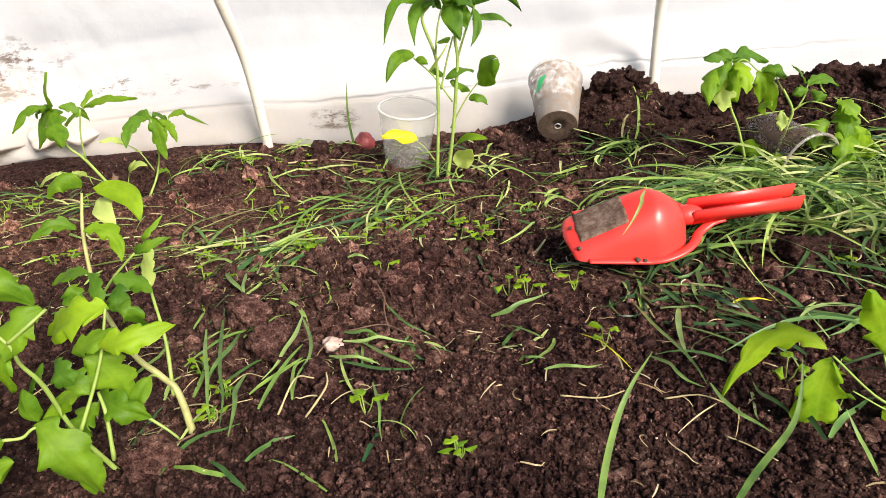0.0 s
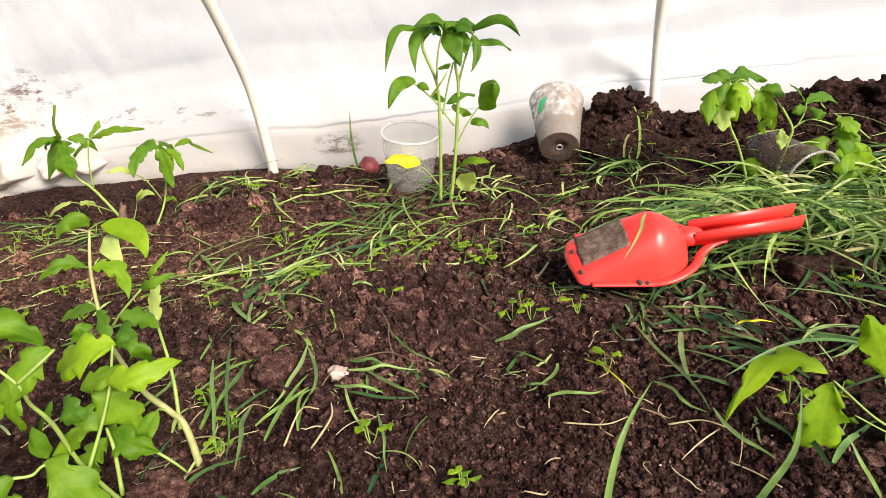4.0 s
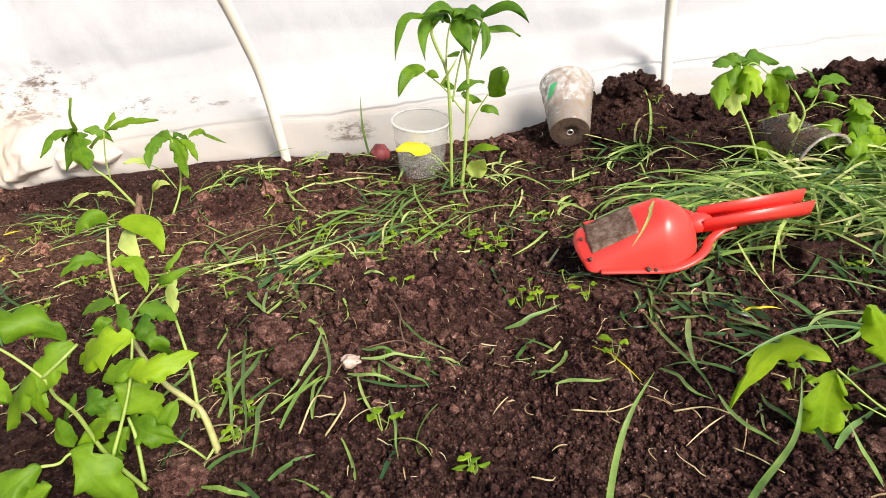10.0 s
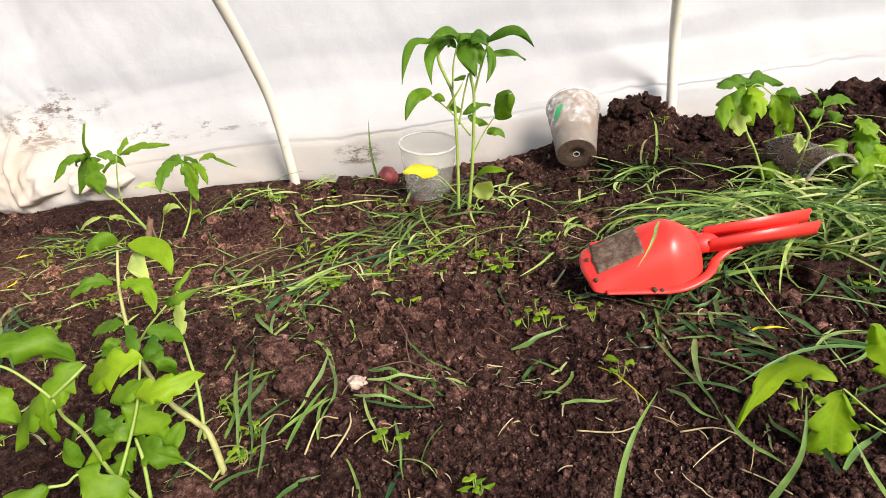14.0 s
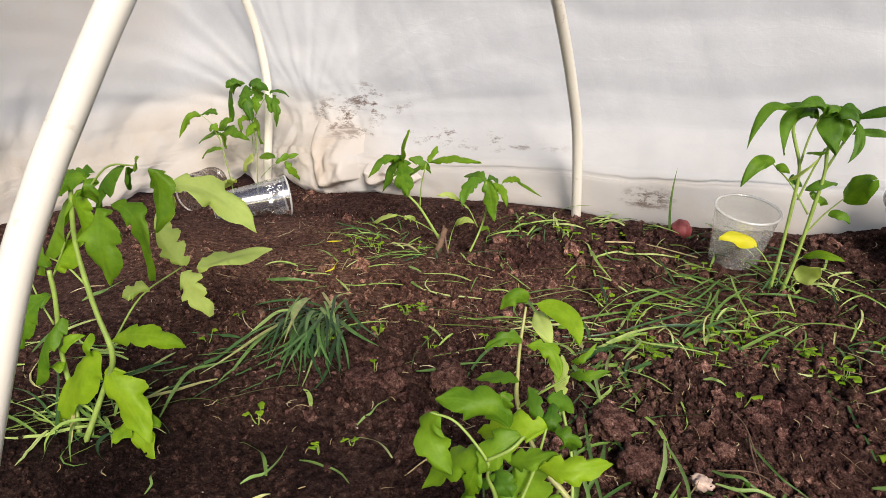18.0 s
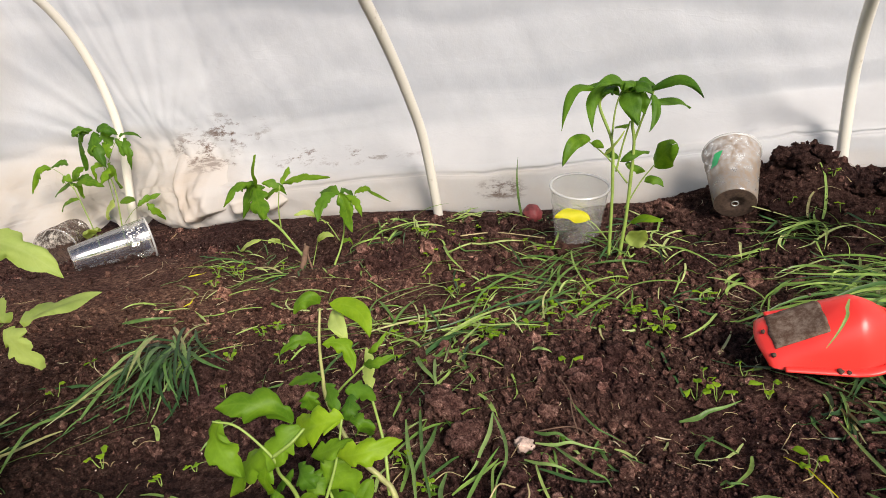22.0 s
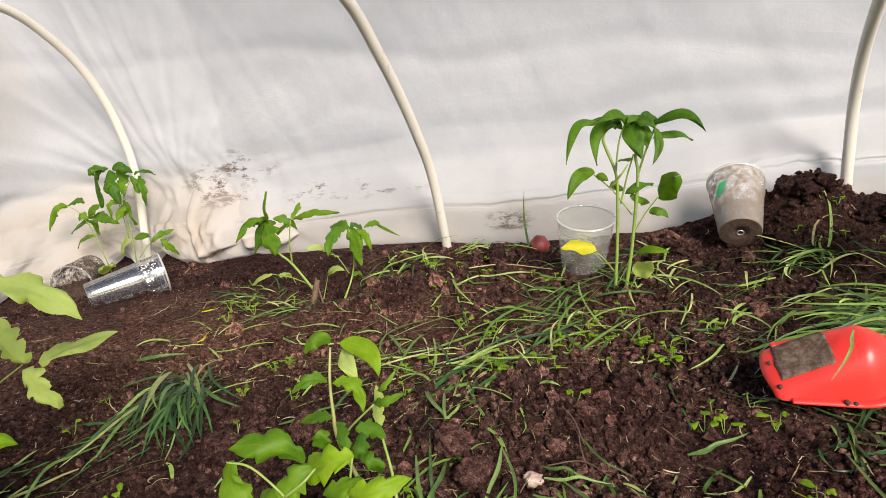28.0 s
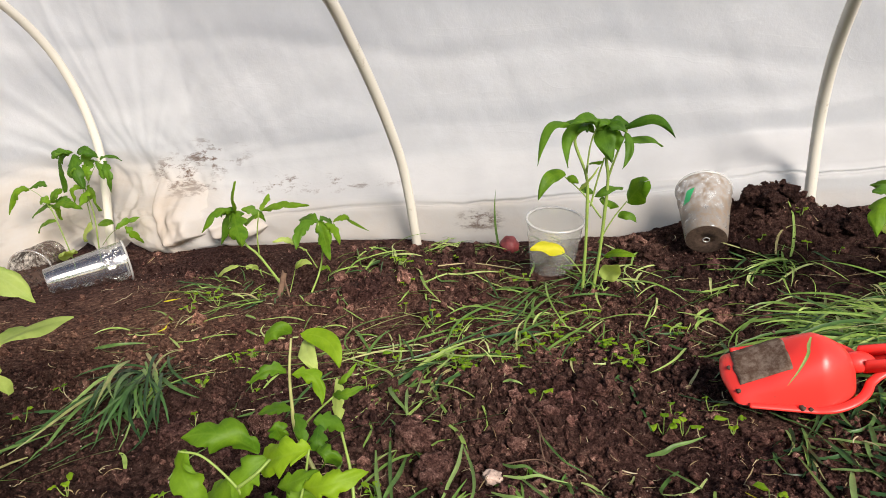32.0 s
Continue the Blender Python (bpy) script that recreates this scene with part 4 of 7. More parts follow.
def tall_plant():
    p = plant("seedling_plant", (0.355, 0.955, gz(0.355, 0.955)), "tall slender green seedling with drooping leaves, beside a cup")
    stem(p, 5.4, 4.2, (0.344, 0.955, -0.014), (0.352, 0.955, 0.073), (0.356, 0.955, 0.140), (0.356, 0.955, 0.190), (0.340, 0.955, 0.243), (0.350, 0.955, 0.261), (0.356, 0.955, 0.271))
    stem(p, 5.8, 4.2, (0.358, 0.955, -0.017), (0.373, 0.955, 0.063), (0.383, 0.955, 0.138), (0.388, 0.955, 0.187), (0.386, 0.955, 0.216), (0.392, 0.955, 0.242), (0.392, 0.955, 0.262))
    stem(p, 3.5, 2.4, (0.388, 0.955, 0.187), (0.402, 0.955, 0.225), (0.416, 0.955, 0.258), (0.412, 0.955, 0.262))
    stem(p, 3.2, 2.4, (0.361, 0.955, 0.143), (0.372, 0.955, 0.184), (0.383, 0.955, 0.218))
    stem(p, 3.2, 1.9, (0.356, 0.955, 0.193), (0.361, 0.955, 0.229), (0.367, 0.955, 0.251), (0.374, 0.955, 0.264))
    stem(p, 2.9, 1.9, (0.377, 0.955, 0.124), (0.350, 0.955, 0.164), (0.323, 0.955, 0.191))
    stem(p, 2.6, 1.6, (0.372, 0.955, 0.084), (0.395, 0.955, 0.123), (0.416, 0.955, 0.150))
    stem(p, 2.2, 1.6, (0.345, 0.955, 0.033), (0.330, 0.955, 0.055), (0.316, 0.955, 0.068))
    stem(p, 2.2, 1.6, (0.363, 0.955, -0.007), (0.373, 0.955, 0.010), (0.380, 0.955, 0.024))
    stem(p, 2.2, 1.6, (0.366, 0.955, 0.043), (0.374, 0.955, 0.054), (0.382, 0.955, 0.061))
    leaf(p, 'lance', 'd', 0.020, (0.336, 0.955, 0.269), (0.294, 0.955, 0.288), (0.282, 0.955, 0.210))
    leaf(p, 'lance', 'd', 0.020, (0.356, 0.955, 0.271), (0.322, 0.955, 0.265), (0.329, 0.955, 0.206))
    leaf(p, 'lance', 'd', 0.035, (0.381, 0.955, 0.268), (0.382, 0.955, 0.251), (0.394, 0.930, 0.216))
    leaf(p, 'lance', 'd', 0.018, (0.408, 0.955, 0.259), (0.458, 0.955, 0.290), (0.484, 0.955, 0.245))
    leaf(p, 'lance', 'd', 0.016, (0.411, 0.955, 0.239), (0.443, 0.955, 0.251), (0.468, 0.955, 0.230))
    leaf(p, 'lance', 'd', 0.014, (0.414, 0.955, 0.255), (0.426, 0.955, 0.230), (0.409, 0.955, 0.201))
    leaf(p, 'lance', 'd', 0.020, (0.379, 0.955, 0.268), (0.358, 0.955, 0.289), (0.332, 0.955, 0.271))
    leaf(p, 'lance', 'd', 0.018, (0.369, 0.955, 0.256), (0.350, 0.955, 0.281), (0.316, 0.980, 0.266))
    leaf(p, 'lance', 'd', 0.022, (0.393, 0.955, 0.256), (0.407, 0.955, 0.280), (0.421, 0.970, 0.260))
    leaf(p, 'lance', 'd', 0.020, (0.395, 0.955, 0.260), (0.388, 0.955, 0.280), (0.376, 0.930, 0.270))
    leaf(p, 'lance', 'd', 0.018, (0.365, 0.955, 0.263), (0.360, 0.955, 0.275), (0.344, 0.940, 0.260))
    leaf(p, 'lance', 'd', 0.022, (0.390, 0.955, 0.261), (0.375, 0.955, 0.278), (0.356, 0.940, 0.276))
    leaf(p, 'lance', 'd', 0.022, (0.384, 0.955, 0.265), (0.400, 0.955, 0.274), (0.415, 0.940, 0.256))
    leaf(p, 'lance', 'd', 0.020, (0.405, 0.955, 0.258), (0.399, 0.955, 0.245), (0.404, 0.950, 0.227))
    leaf(p, 'ovate', 'm', 0.022, (0.325, 0.955, 0.193), (0.301, 0.955, 0.207), (0.281, 0.955, 0.156))
    leaf(p, 'ovate', 'm', 0.014, (0.325, 0.955, 0.188), (0.335, 0.955, 0.192), (0.344, 0.955, 0.180))
    leaf(p, 'lance', 'p', 0.007, (0.343, 0.955, 0.170), (0.357, 0.955, 0.184), (0.374, 0.955, 0.205))
    leaf(p, 'round', 'm', 0.039, (0.416, 0.955, 0.148), (0.426, 0.955, 0.163), (0.441, 0.955, 0.180))
    leaf(p, 'ovate', 'm', 0.017, (0.402, 0.955, 0.125), (0.418, 0.955, 0.136), (0.430, 0.955, 0.116))
    leaf(p, 'ovate', 'm', 0.020, (0.378, 0.955, 0.153), (0.392, 0.955, 0.155), (0.404, 0.955, 0.140))
    leaf(p, 'ovate', 'd', 0.017, (0.367, 0.955, 0.158), (0.391, 0.955, 0.178), (0.411, 0.990, 0.163))
    leaf(p, 'ovate', 'd', 0.017, (0.345, 0.955, 0.170), (0.357, 0.955, 0.172), (0.366, 0.980, 0.157))
    leaf(p, 'ovate', 'd', 0.015, (0.363, 0.955, 0.209), (0.371, 0.955, 0.218), (0.381, 0.955, 0.214))
    leaf(p, 'ovate', 'y', 0.026, (0.320, 0.955, 0.068), (0.295, 0.955, 0.086), (0.267, 0.940, 0.080))
    leaf(p, 'ovate', 'b', 0.015, (0.380, 0.955, 0.061), (0.405, 0.955, 0.076), (0.429, 0.955, 0.062))
    leaf(p, 'round', 'p', 0.031, (0.380, 0.955, 0.022), (0.389, 0.955, 0.035), (0.403, 0.930, 0.054))


tall_plant()


def slanting_plant():
    p = plant("tomato_seedling", (-0.195, 0.97, gz(-0.195, 0.97)), "small tomato seedling leaning over by the stake")
    stem(p, 5.1, 3.6, (-0.190, 0.970, -0.003), (-0.248, 1.000, 0.050), (-0.275, 1.000, 0.079), (-0.282, 1.000, 0.134))
    stem(p, 3, 2, (-0.248, 1.000, 0.053), (-0.245, 1.000, 0.093), (-0.234, 1.000, 0.136))
    stem(p, 2, 1.4, (-0.209, 1.000, 0.002), (-0.253, 1.000, 0.022), (-0.299, 1.000, 0.032))
    leaf(p, 'tomato', 'm', 0.019, (-0.282, 1.000, 0.132), (-0.280, 1.000, 0.157), (-0.275, 1.000, 0.187))
    leaf(p, 'tomato', 'm', 0.025, (-0.282, 1.000, 0.140), (-0.323, 1.000, 0.152), (-0.353, 1.000, 0.110))
    leaf(p, 'tomato', 'm', 0.047, (-0.285, 1.000, 0.138), (-0.277, 1.000, 0.124), (-0.256, 0.960, 0.096))
    leaf(p, 'tomato', 'd', 0.028, (-0.287, 1.000, 0.138), (-0.311, 1.000, 0.126), (-0.322, 1.000, 0.084))
    leaf(p, 'tomato', 'm', 0.021, (-0.270, 1.000, 0.141), (-0.244, 1.000, 0.145), (-0.228, 1.000, 0.122))
    leaf(p, 'tomato', 'm', 0.021, (-0.230, 1.000, 0.138), (-0.224, 1.000, 0.153), (-0.211, 1.000, 0.165))
    leaf(p, 'tomato', 'm', 0.020, (-0.227, 1.000, 0.139), (-0.190, 1.000, 0.155), (-0.145, 1.000, 0.149))
    leaf(p, 'tomato', 'm', 0.019, (-0.234, 1.000, 0.132), (-0.254, 1.000, 0.122), (-0.266, 1.000, 0.115))
    leaf(p, 'tomato', 'd', 0.020, (-0.278, 1.000, 0.143), (-0.298, 1.000, 0.147), (-0.331, 1.030, 0.124))
    leaf(p, 'tomato', 'p', 0.018, (-0.297, 1.000, 0.033), (-0.321, 1.000, 0.027), (-0.341, 1.000, 0.012))
    leaf(p, 'tomato', 'p', 0.020, (-0.281, 1.000, 0.025), (-0.265, 1.000, 0.038), (-0.257, 1.000, 0.026))


slanting_plant()


def short_plant():
    p = plant("tomato_seedling", (-0.14, 0.96, gz(-0.14, 0.96)), "short upright tomato seedling with ragged leaves")
    stem(p, 3.9, 2.5, (-0.139, 0.960, -0.018), (-0.131, 1.000, 0.019), (-0.118, 1.000, 0.066), (-0.120, 1.000, 0.113))
    stem(p, 1.8, 1.3, (-0.134, 1.000, 0.027), (-0.152, 1.000, 0.060), (-0.170, 1.000, 0.073))
    stem(p, 1.8, 1.3, (-0.175, 0.960, -0.006), (-0.185, 1.000, 0.008), (-0.178, 1.000, 0.027))
    stem(p, 1.7, 1.1, (-0.106, 1.000, 0.093), (-0.093, 1.000, 0.107), (-0.088, 1.000, 0.115))
    leaf(p, 'tomato', 'd', 0.029, (-0.125, 1.000, 0.114), (-0.154, 1.000, 0.118), (-0.168, 1.000, 0.076))
    leaf(p, 'tomato', 'm', 0.036, (-0.118, 1.000, 0.117), (-0.113, 1.000, 0.099), (-0.096, 0.970, 0.065))
    leaf(p, 'tomato', 'm', 0.018, (-0.108, 1.000, 0.112), (-0.093, 1.000, 0.107), (-0.086, 1.000, 0.079))
    leaf(p, 'tomato', 'd', 0.024, (-0.120, 1.000, 0.113), (-0.135, 1.000, 0.129), (-0.168, 1.030, 0.112))
    leaf(p, 'tomato', 'd', 0.019, (-0.116, 1.000, 0.117), (-0.106, 1.000, 0.126), (-0.108, 1.030, 0.104))
    leaf(p, 'tomato', 'm', 0.016, (-0.090, 1.000, 0.114), (-0.076, 1.000, 0.126), (-0.062, 1.000, 0.120))
    leaf(p, 'lance', 'm', 0.006, (-0.065, 1.000, 0.119), (-0.043, 1.000, 0.115), (-0.024, 1.000, 0.097))
    leaf(p, 'tomato', 'p', 0.015, (-0.170, 1.000, 0.073), (-0.189, 1.000, 0.084), (-0.211, 1.000, 0.080))
    leaf(p, 'ovate', 'p', 0.012, (-0.163, 1.000, 0.066), (-0.156, 1.000, 0.068), (-0.148, 1.000, 0.061))
    leaf(p, 'ovate', 'p', 0.015, (-0.178, 1.000, 0.026), (-0.163, 1.000, 0.045), (-0.144, 1.000, 0.035))
    leaf(p, 'ovate', 'p', 0.011, (-0.178, 1.000, 0.026), (-0.174, 1.000, 0.037), (-0.163, 1.000, 0.045))
    leaf(p, 'ovate', 'm', 0.012, (-0.130, 1.000, 0.023), (-0.115, 1.000, 0.031), (-0.109, 1.000, 0.017))


short_plant()


def far_short_plant():
    p = plant("tomato_seedling", (-0.75, 1.12, gz(-0.75, 1.12)), "small tomato seedling behind a fallen cup")
    stem(p, 3.4, 2.3, (-0.787, 1.120, -0.050), (-0.788, 1.120, 0.007), (-0.802, 1.120, 0.086), (-0.812, 1.120, 0.130))
    stem(p, 1.7, 1, (-0.811, 1.120, 0.118), (-0.828, 1.120, 0.151), (-0.856, 1.120, 0.171))
    leaf(p, 'tomato', 'm', 0.022, (-0.805, 1.120, 0.129), (-0.766, 1.120, 0.146), (-0.736, 1.120, 0.127))
    leaf(p, 'tomato', 'd', 0.021, (-0.806, 1.120, 0.129), (-0.831, 1.120, 0.134), (-0.861, 1.120, 0.109))
    leaf(p, 'tomato', 'm', 0.031, (-0.808, 1.120, 0.137), (-0.796, 1.120, 0.154), (-0.778, 1.120, 0.166))
    leaf(p, 'tomato', 'd', 0.027, (-0.798, 1.120, 0.139), (-0.771, 1.120, 0.150), (-0.754, 1.120, 0.139))
    leaf(p, 'tomato', 'm', 0.027, (-0.811, 1.120, 0.135), (-0.821, 1.120, 0.153), (-0.833, 1.120, 0.139))
    leaf(p, 'tomato', 'm', 0.027, (-0.809, 1.120, 0.133), (-0.802, 1.120, 0.118), (-0.795, 1.120, 0.101))
    leaf(p, 'tomato', 'm', 0.028, (-0.857, 1.120, 0.170), (-0.900, 1.120, 0.179), (-0.923, 1.120, 0.126))
    leaf(p, 'tomato', 'd', 0.021, (-0.855, 1.120, 0.171), (-0.831, 1.120, 0.185), (-0.814, 1.120, 0.177))
    leaf(p, 'tomato', 'm', 0.017, (-0.806, 1.120, 0.095), (-0.827, 1.120, 0.101), (-0.856, 1.120, 0.074))
    leaf(p, 'ovate', 'p', 0.024, (-0.787, 1.120, 0.015), (-0.804, 1.120, 0.030), (-0.818, 1.120, 0.020))


far_short_plant()


def far_tall_plant():
    p = plant("tomato_seedling", (-0.7, 1.15, gz(-0.7, 1.15)), "tomato seedling with curled dark leaves beside the end hoop")
    stem(p, 3.6, 2.3, (-0.742, 1.150, -0.040), (-0.739, 1.150, 0.015), (-0.730, 1.150, 0.097), (-0.735, 1.150, 0.149), (-0.741, 1.150, 0.226))
    stem(p, 2.3, 1.6, (-0.741, 1.150, 0.078), (-0.741, 1.150, 0.132), (-0.748, 1.150, 0.219))
    stem(p, 1.6, 1, (-0.727, 1.150, 0.029), (-0.694, 1.150, 0.058), (-0.659, 1.150, 0.074))
    stem(p, 1.8, 1.2, (-0.727, 1.150, 0.170), (-0.698, 1.150, 0.208), (-0.678, 1.150, 0.221))
    leaf(p, 'tomato', 'd', 0.039, (-0.763, 1.150, 0.238), (-0.799, 1.150, 0.251), (-0.796, 1.150, 0.172))
    leaf(p, 'tomato', 'd', 0.042, (-0.742, 1.150, 0.238), (-0.751, 1.150, 0.219), (-0.743, 1.150, 0.172))
    leaf(p, 'tomato', 'd', 0.028, (-0.745, 1.150, 0.241), (-0.773, 1.150, 0.254), (-0.798, 1.150, 0.236))
    leaf(p, 'tomato', 'd', 0.027, (-0.736, 1.150, 0.238), (-0.706, 1.150, 0.256), (-0.688, 1.150, 0.233))
    leaf(p, 'tomato', 'd', 0.020, (-0.681, 1.150, 0.222), (-0.656, 1.150, 0.236), (-0.631, 1.150, 0.221))
    leaf(p, 'tomato', 'd', 0.027, (-0.673, 1.150, 0.219), (-0.654, 1.150, 0.203), (-0.668, 1.150, 0.161))
    leaf(p, 'tomato', 'd', 0.024, (-0.693, 1.150, 0.221), (-0.690, 1.150, 0.201), (-0.686, 1.150, 0.185))
    leaf(p, 'tomato', 'm', 0.032, (-0.737, 1.150, 0.167), (-0.759, 1.150, 0.169), (-0.770, 1.150, 0.138))
    leaf(p, 'tomato', 'm', 0.042, (-0.731, 1.150, 0.165), (-0.715, 1.150, 0.151), (-0.714, 1.150, 0.116))
    leaf(p, 'tomato', 'd', 0.031, (-0.725, 1.150, 0.236), (-0.717, 1.150, 0.220), (-0.707, 1.150, 0.208))
    leaf(p, 'tomato', 'd', 0.028, (-0.758, 1.150, 0.235), (-0.768, 1.150, 0.247), (-0.788, 1.150, 0.242))
    leaf(p, 'tomato', 'd', 0.028, (-0.733, 1.150, 0.239), (-0.725, 1.150, 0.251), (-0.707, 1.150, 0.247))
    leaf(p, 'tomato', 'm', 0.028, (-0.736, 1.150, 0.219), (-0.750, 1.150, 0.206), (-0.765, 1.150, 0.191))
    leaf(p, 'tomato', 'm', 0.028, (-0.731, 1.150, 0.212), (-0.717, 1.150, 0.203), (-0.723, 1.150, 0.183))
    leaf(p, 'tomato', 'm', 0.025, (-0.729, 1.150, 0.158), (-0.746, 1.150, 0.152), (-0.762, 1.150, 0.128))
    leaf(p, 'ovate', 'p', 0.043, (-0.745, 1.150, 0.068), (-0.771, 1.150, 0.065), (-0.772, 1.150, 0.036))
    leaf(p, 'ovate', 'm', 0.021, (-0.727, 1.150, 0.076), (-0.705, 1.150, 0.086), (-0.685, 1.150, 0.079))
    leaf(p, 'tomato', 'm', 0.022, (-0.683, 1.150, 0.067), (-0.654, 1.150, 0.084), (-0.622, 1.150, 0.090))
    leaf(p, 'tomato', 'm', 0.022, (-0.658, 1.150, 0.071), (-0.632, 1.150, 0.068), (-0.620, 1.150, 0.039))
    leaf(p, 'ovate', 'p', 0.029, (-0.805, 1.150, 0.014), (-0.824, 1.150, 0.021), (-0.842, 1.150, 0.008))


far_tall_plant()


def leggy_plant():
    p = plant("tomato_seedling", (-0.28, 0.285, gz(-0.28, 0.285)), "leggy two-stemmed tomato seedling beside a hoop")
    stem(p, 5.4, 4.5, (-0.280, 0.285, -0.011), (-0.309, 0.310, 0.024), (-0.312, 0.310, 0.081), (-0.304, 0.310, 0.143), (-0.304, 0.310, 0.172))
    stem(p, 5.7, 4.2, (-0.280, 0.285, -0.010), (-0.263, 0.310, 0.053), (-0.241, 0.310, 0.095), (-0.251, 0.310, 0.138), (-0.258, 0.310, 0.176), (-0.260, 0.310, 0.213), (-0.252, 0.310, 0.259))
    stem(p, 2.2, 1.5, (-0.266, 0.330, 0.091), (-0.273, 0.380, 0.122), (-0.263, 0.430, 0.138))
    stem(p, 2.2, 1.5, (-0.258, 0.310, 0.165), (-0.277, 0.310, 0.179), (-0.299, 0.310, 0.186))
    stem(p, 2.1, 1.5, (-0.300, 0.310, 0.166), (-0.271, 0.310, 0.207), (-0.258, 0.310, 0.221))
    stem(p, 1.8, 1.4, (-0.311, 0.310, 0.005), (-0.365, 0.310, -0.014), (-0.445, 0.310, -0.042))
    stem(p, 2, 1.4, (-0.314, 0.310, 0.114), (-0.329, 0.310, 0.142), (-0.335, 0.310, 0.166))
    stem(p, 2, 1.4, (-0.249, 0.310, 0.240), (-0.206, 0.310, 0.278), (-0.172, 0.310, 0.283))
    leaf(p, 'tomato', 'd', 0.028, (-0.186, 0.310, 0.280), (-0.202, 0.310, 0.275), (-0.217, 0.310, 0.245))
    leaf(p, 'ovate', 'm', 0.013, (-0.171, 0.310, 0.281), (-0.166, 0.310, 0.287), (-0.170, 0.310, 0.291))
    leaf(p, 'tomato', 'd', 0.016, (-0.183, 0.310, 0.280), (-0.177, 0.310, 0.275), (-0.179, 0.310, 0.264))
    leaf(p, 'tomato', 'm', 0.030, (-0.190, 0.340, 0.273), (-0.183, 0.340, 0.258), (-0.195, 0.340, 0.223))
    leaf(p, 'tomato', 'p', 0.039, (-0.190, 0.360, 0.253), (-0.169, 0.380, 0.253), (-0.143, 0.400, 0.212))
    leaf(p, 'tomato', 'p', 0.016, (-0.214, 0.380, 0.240), (-0.206, 0.380, 0.230), (-0.215, 0.380, 0.210))
    leaf(p, 'tomato', 'm', 0.044, (-0.225, 0.310, 0.241), (-0.213, 0.310, 0.224), (-0.226, 0.310, 0.181))
    leaf(p, 'tomato', 'm', 0.027, (-0.207, 0.310, 0.247), (-0.151, 0.310, 0.254), (-0.172, 0.310, 0.197))
    leaf(p, 'tomato', 'p', 0.039, (-0.273, 0.440, 0.135), (-0.290, 0.450, 0.157), (-0.317, 0.460, 0.177))
    leaf(p, 'tomato', 'p', 0.036, (-0.252, 0.440, 0.135), (-0.234, 0.470, 0.144), (-0.208, 0.500, 0.142))
    leaf(p, 'tomato', 'p', 0.040, (-0.264, 0.430, 0.132), (-0.249, 0.430, 0.120), (-0.236, 0.430, 0.091))
    leaf(p, 'tomato', 'p', 0.027, (-0.272, 0.390, 0.123), (-0.289, 0.390, 0.131), (-0.312, 0.390, 0.115))
    leaf(p, 'tomato', 'b', 0.025, (-0.238, 0.310, 0.112), (-0.193, 0.310, 0.138), (-0.156, 0.310, 0.127))
    leaf(p, 'tomato', 'b', 0.047, (-0.257, 0.310, 0.092), (-0.285, 0.310, 0.073), (-0.337, 0.310, 0.007))
    leaf(p, 'tomato', 'b', 0.046, (-0.250, 0.310, 0.082), (-0.247, 0.310, 0.057), (-0.220, 0.310, 0.017))
    leaf(p, 'ovate', 'b', 0.018, (-0.302, 0.310, 0.095), (-0.287, 0.310, 0.106), (-0.274, 0.310, 0.111))
    leaf(p, 'ovate', 'b', 0.016, (-0.309, 0.310, 0.074), (-0.322, 0.310, 0.071), (-0.340, 0.310, 0.064))
    leaf(p, 'ovate', 'b', 0.021, (-0.231, 0.310, 0.023), (-0.209, 0.310, 0.035), (-0.192, 0.310, 0.027))
    leaf(p, 'ovate', 'b', 0.022, (-0.234, 0.310, 0.021), (-0.251, 0.310, 0.013), (-0.274, 0.310, -0.007))
    leaf(p, 'ovate', 'b', 0.022, (-0.230, 0.310, 0.018), (-0.227, 0.310, 0.003), (-0.216, 0.310, -0.011))
    leaf(p, 'ovate', 'b', 0.018, (-0.276, 0.310, 0.088), (-0.267, 0.310, 0.104), (-0.262, 0.310, 0.114))
    leaf(p, 'tomato', 'm', 0.030, (-0.233, 0.310, 0.268), (-0.250, 0.310, 0.268), (-0.263, 0.310, 0.253))
    leaf(p, 'tomato', 'm', 0.048, (-0.253, 0.310, 0.247), (-0.283, 0.310, 0.226), (-0.310, 0.310, 0.177))
    leaf(p, 'tomato', 'm', 0.025, (-0.235, 0.310, 0.263), (-0.222, 0.310, 0.266), (-0.220, 0.310, 0.250))
    leaf(p, 'tomato', 'd', 0.024, (-0.251, 0.310, 0.255), (-0.262, 0.310, 0.263), (-0.279, 0.310, 0.256))
    leaf(p, 'tomato', 'd', 0.021, (-0.252, 0.310, 0.259), (-0.253, 0.310, 0.270), (-0.263, 0.310, 0.273))
    leaf(p, 'tomato', 'd', 0.020, (-0.249, 0.310, 0.260), (-0.238, 0.310, 0.270), (-0.224, 0.310, 0.276))
    leaf(p, 'tomato', 'm', 0.033, (-0.304, 0.310, 0.175), (-0.317, 0.310, 0.201), (-0.335, 0.310, 0.193))
    leaf(p, 'ovate', 'b', 0.039, (-0.425, 0.310, -0.037), (-0.451, 0.310, -0.035), (-0.485, 0.310, -0.075))
    leaf(p, 'tomato', 'b', 0.036, (-0.295, 0.310, 0.176), (-0.269, 0.310, 0.196), (-0.275, 0.330, 0.210))
    leaf(p, 'tomato', 'm', 0.035, (-0.313, 0.310, 0.145), (-0.342, 0.310, 0.129), (-0.369, 0.310, 0.087))
    leaf(p, 'tomato', 'm', 0.027, (-0.244, 0.310, 0.215), (-0.224, 0.310, 0.213), (-0.242, 0.340, 0.206))
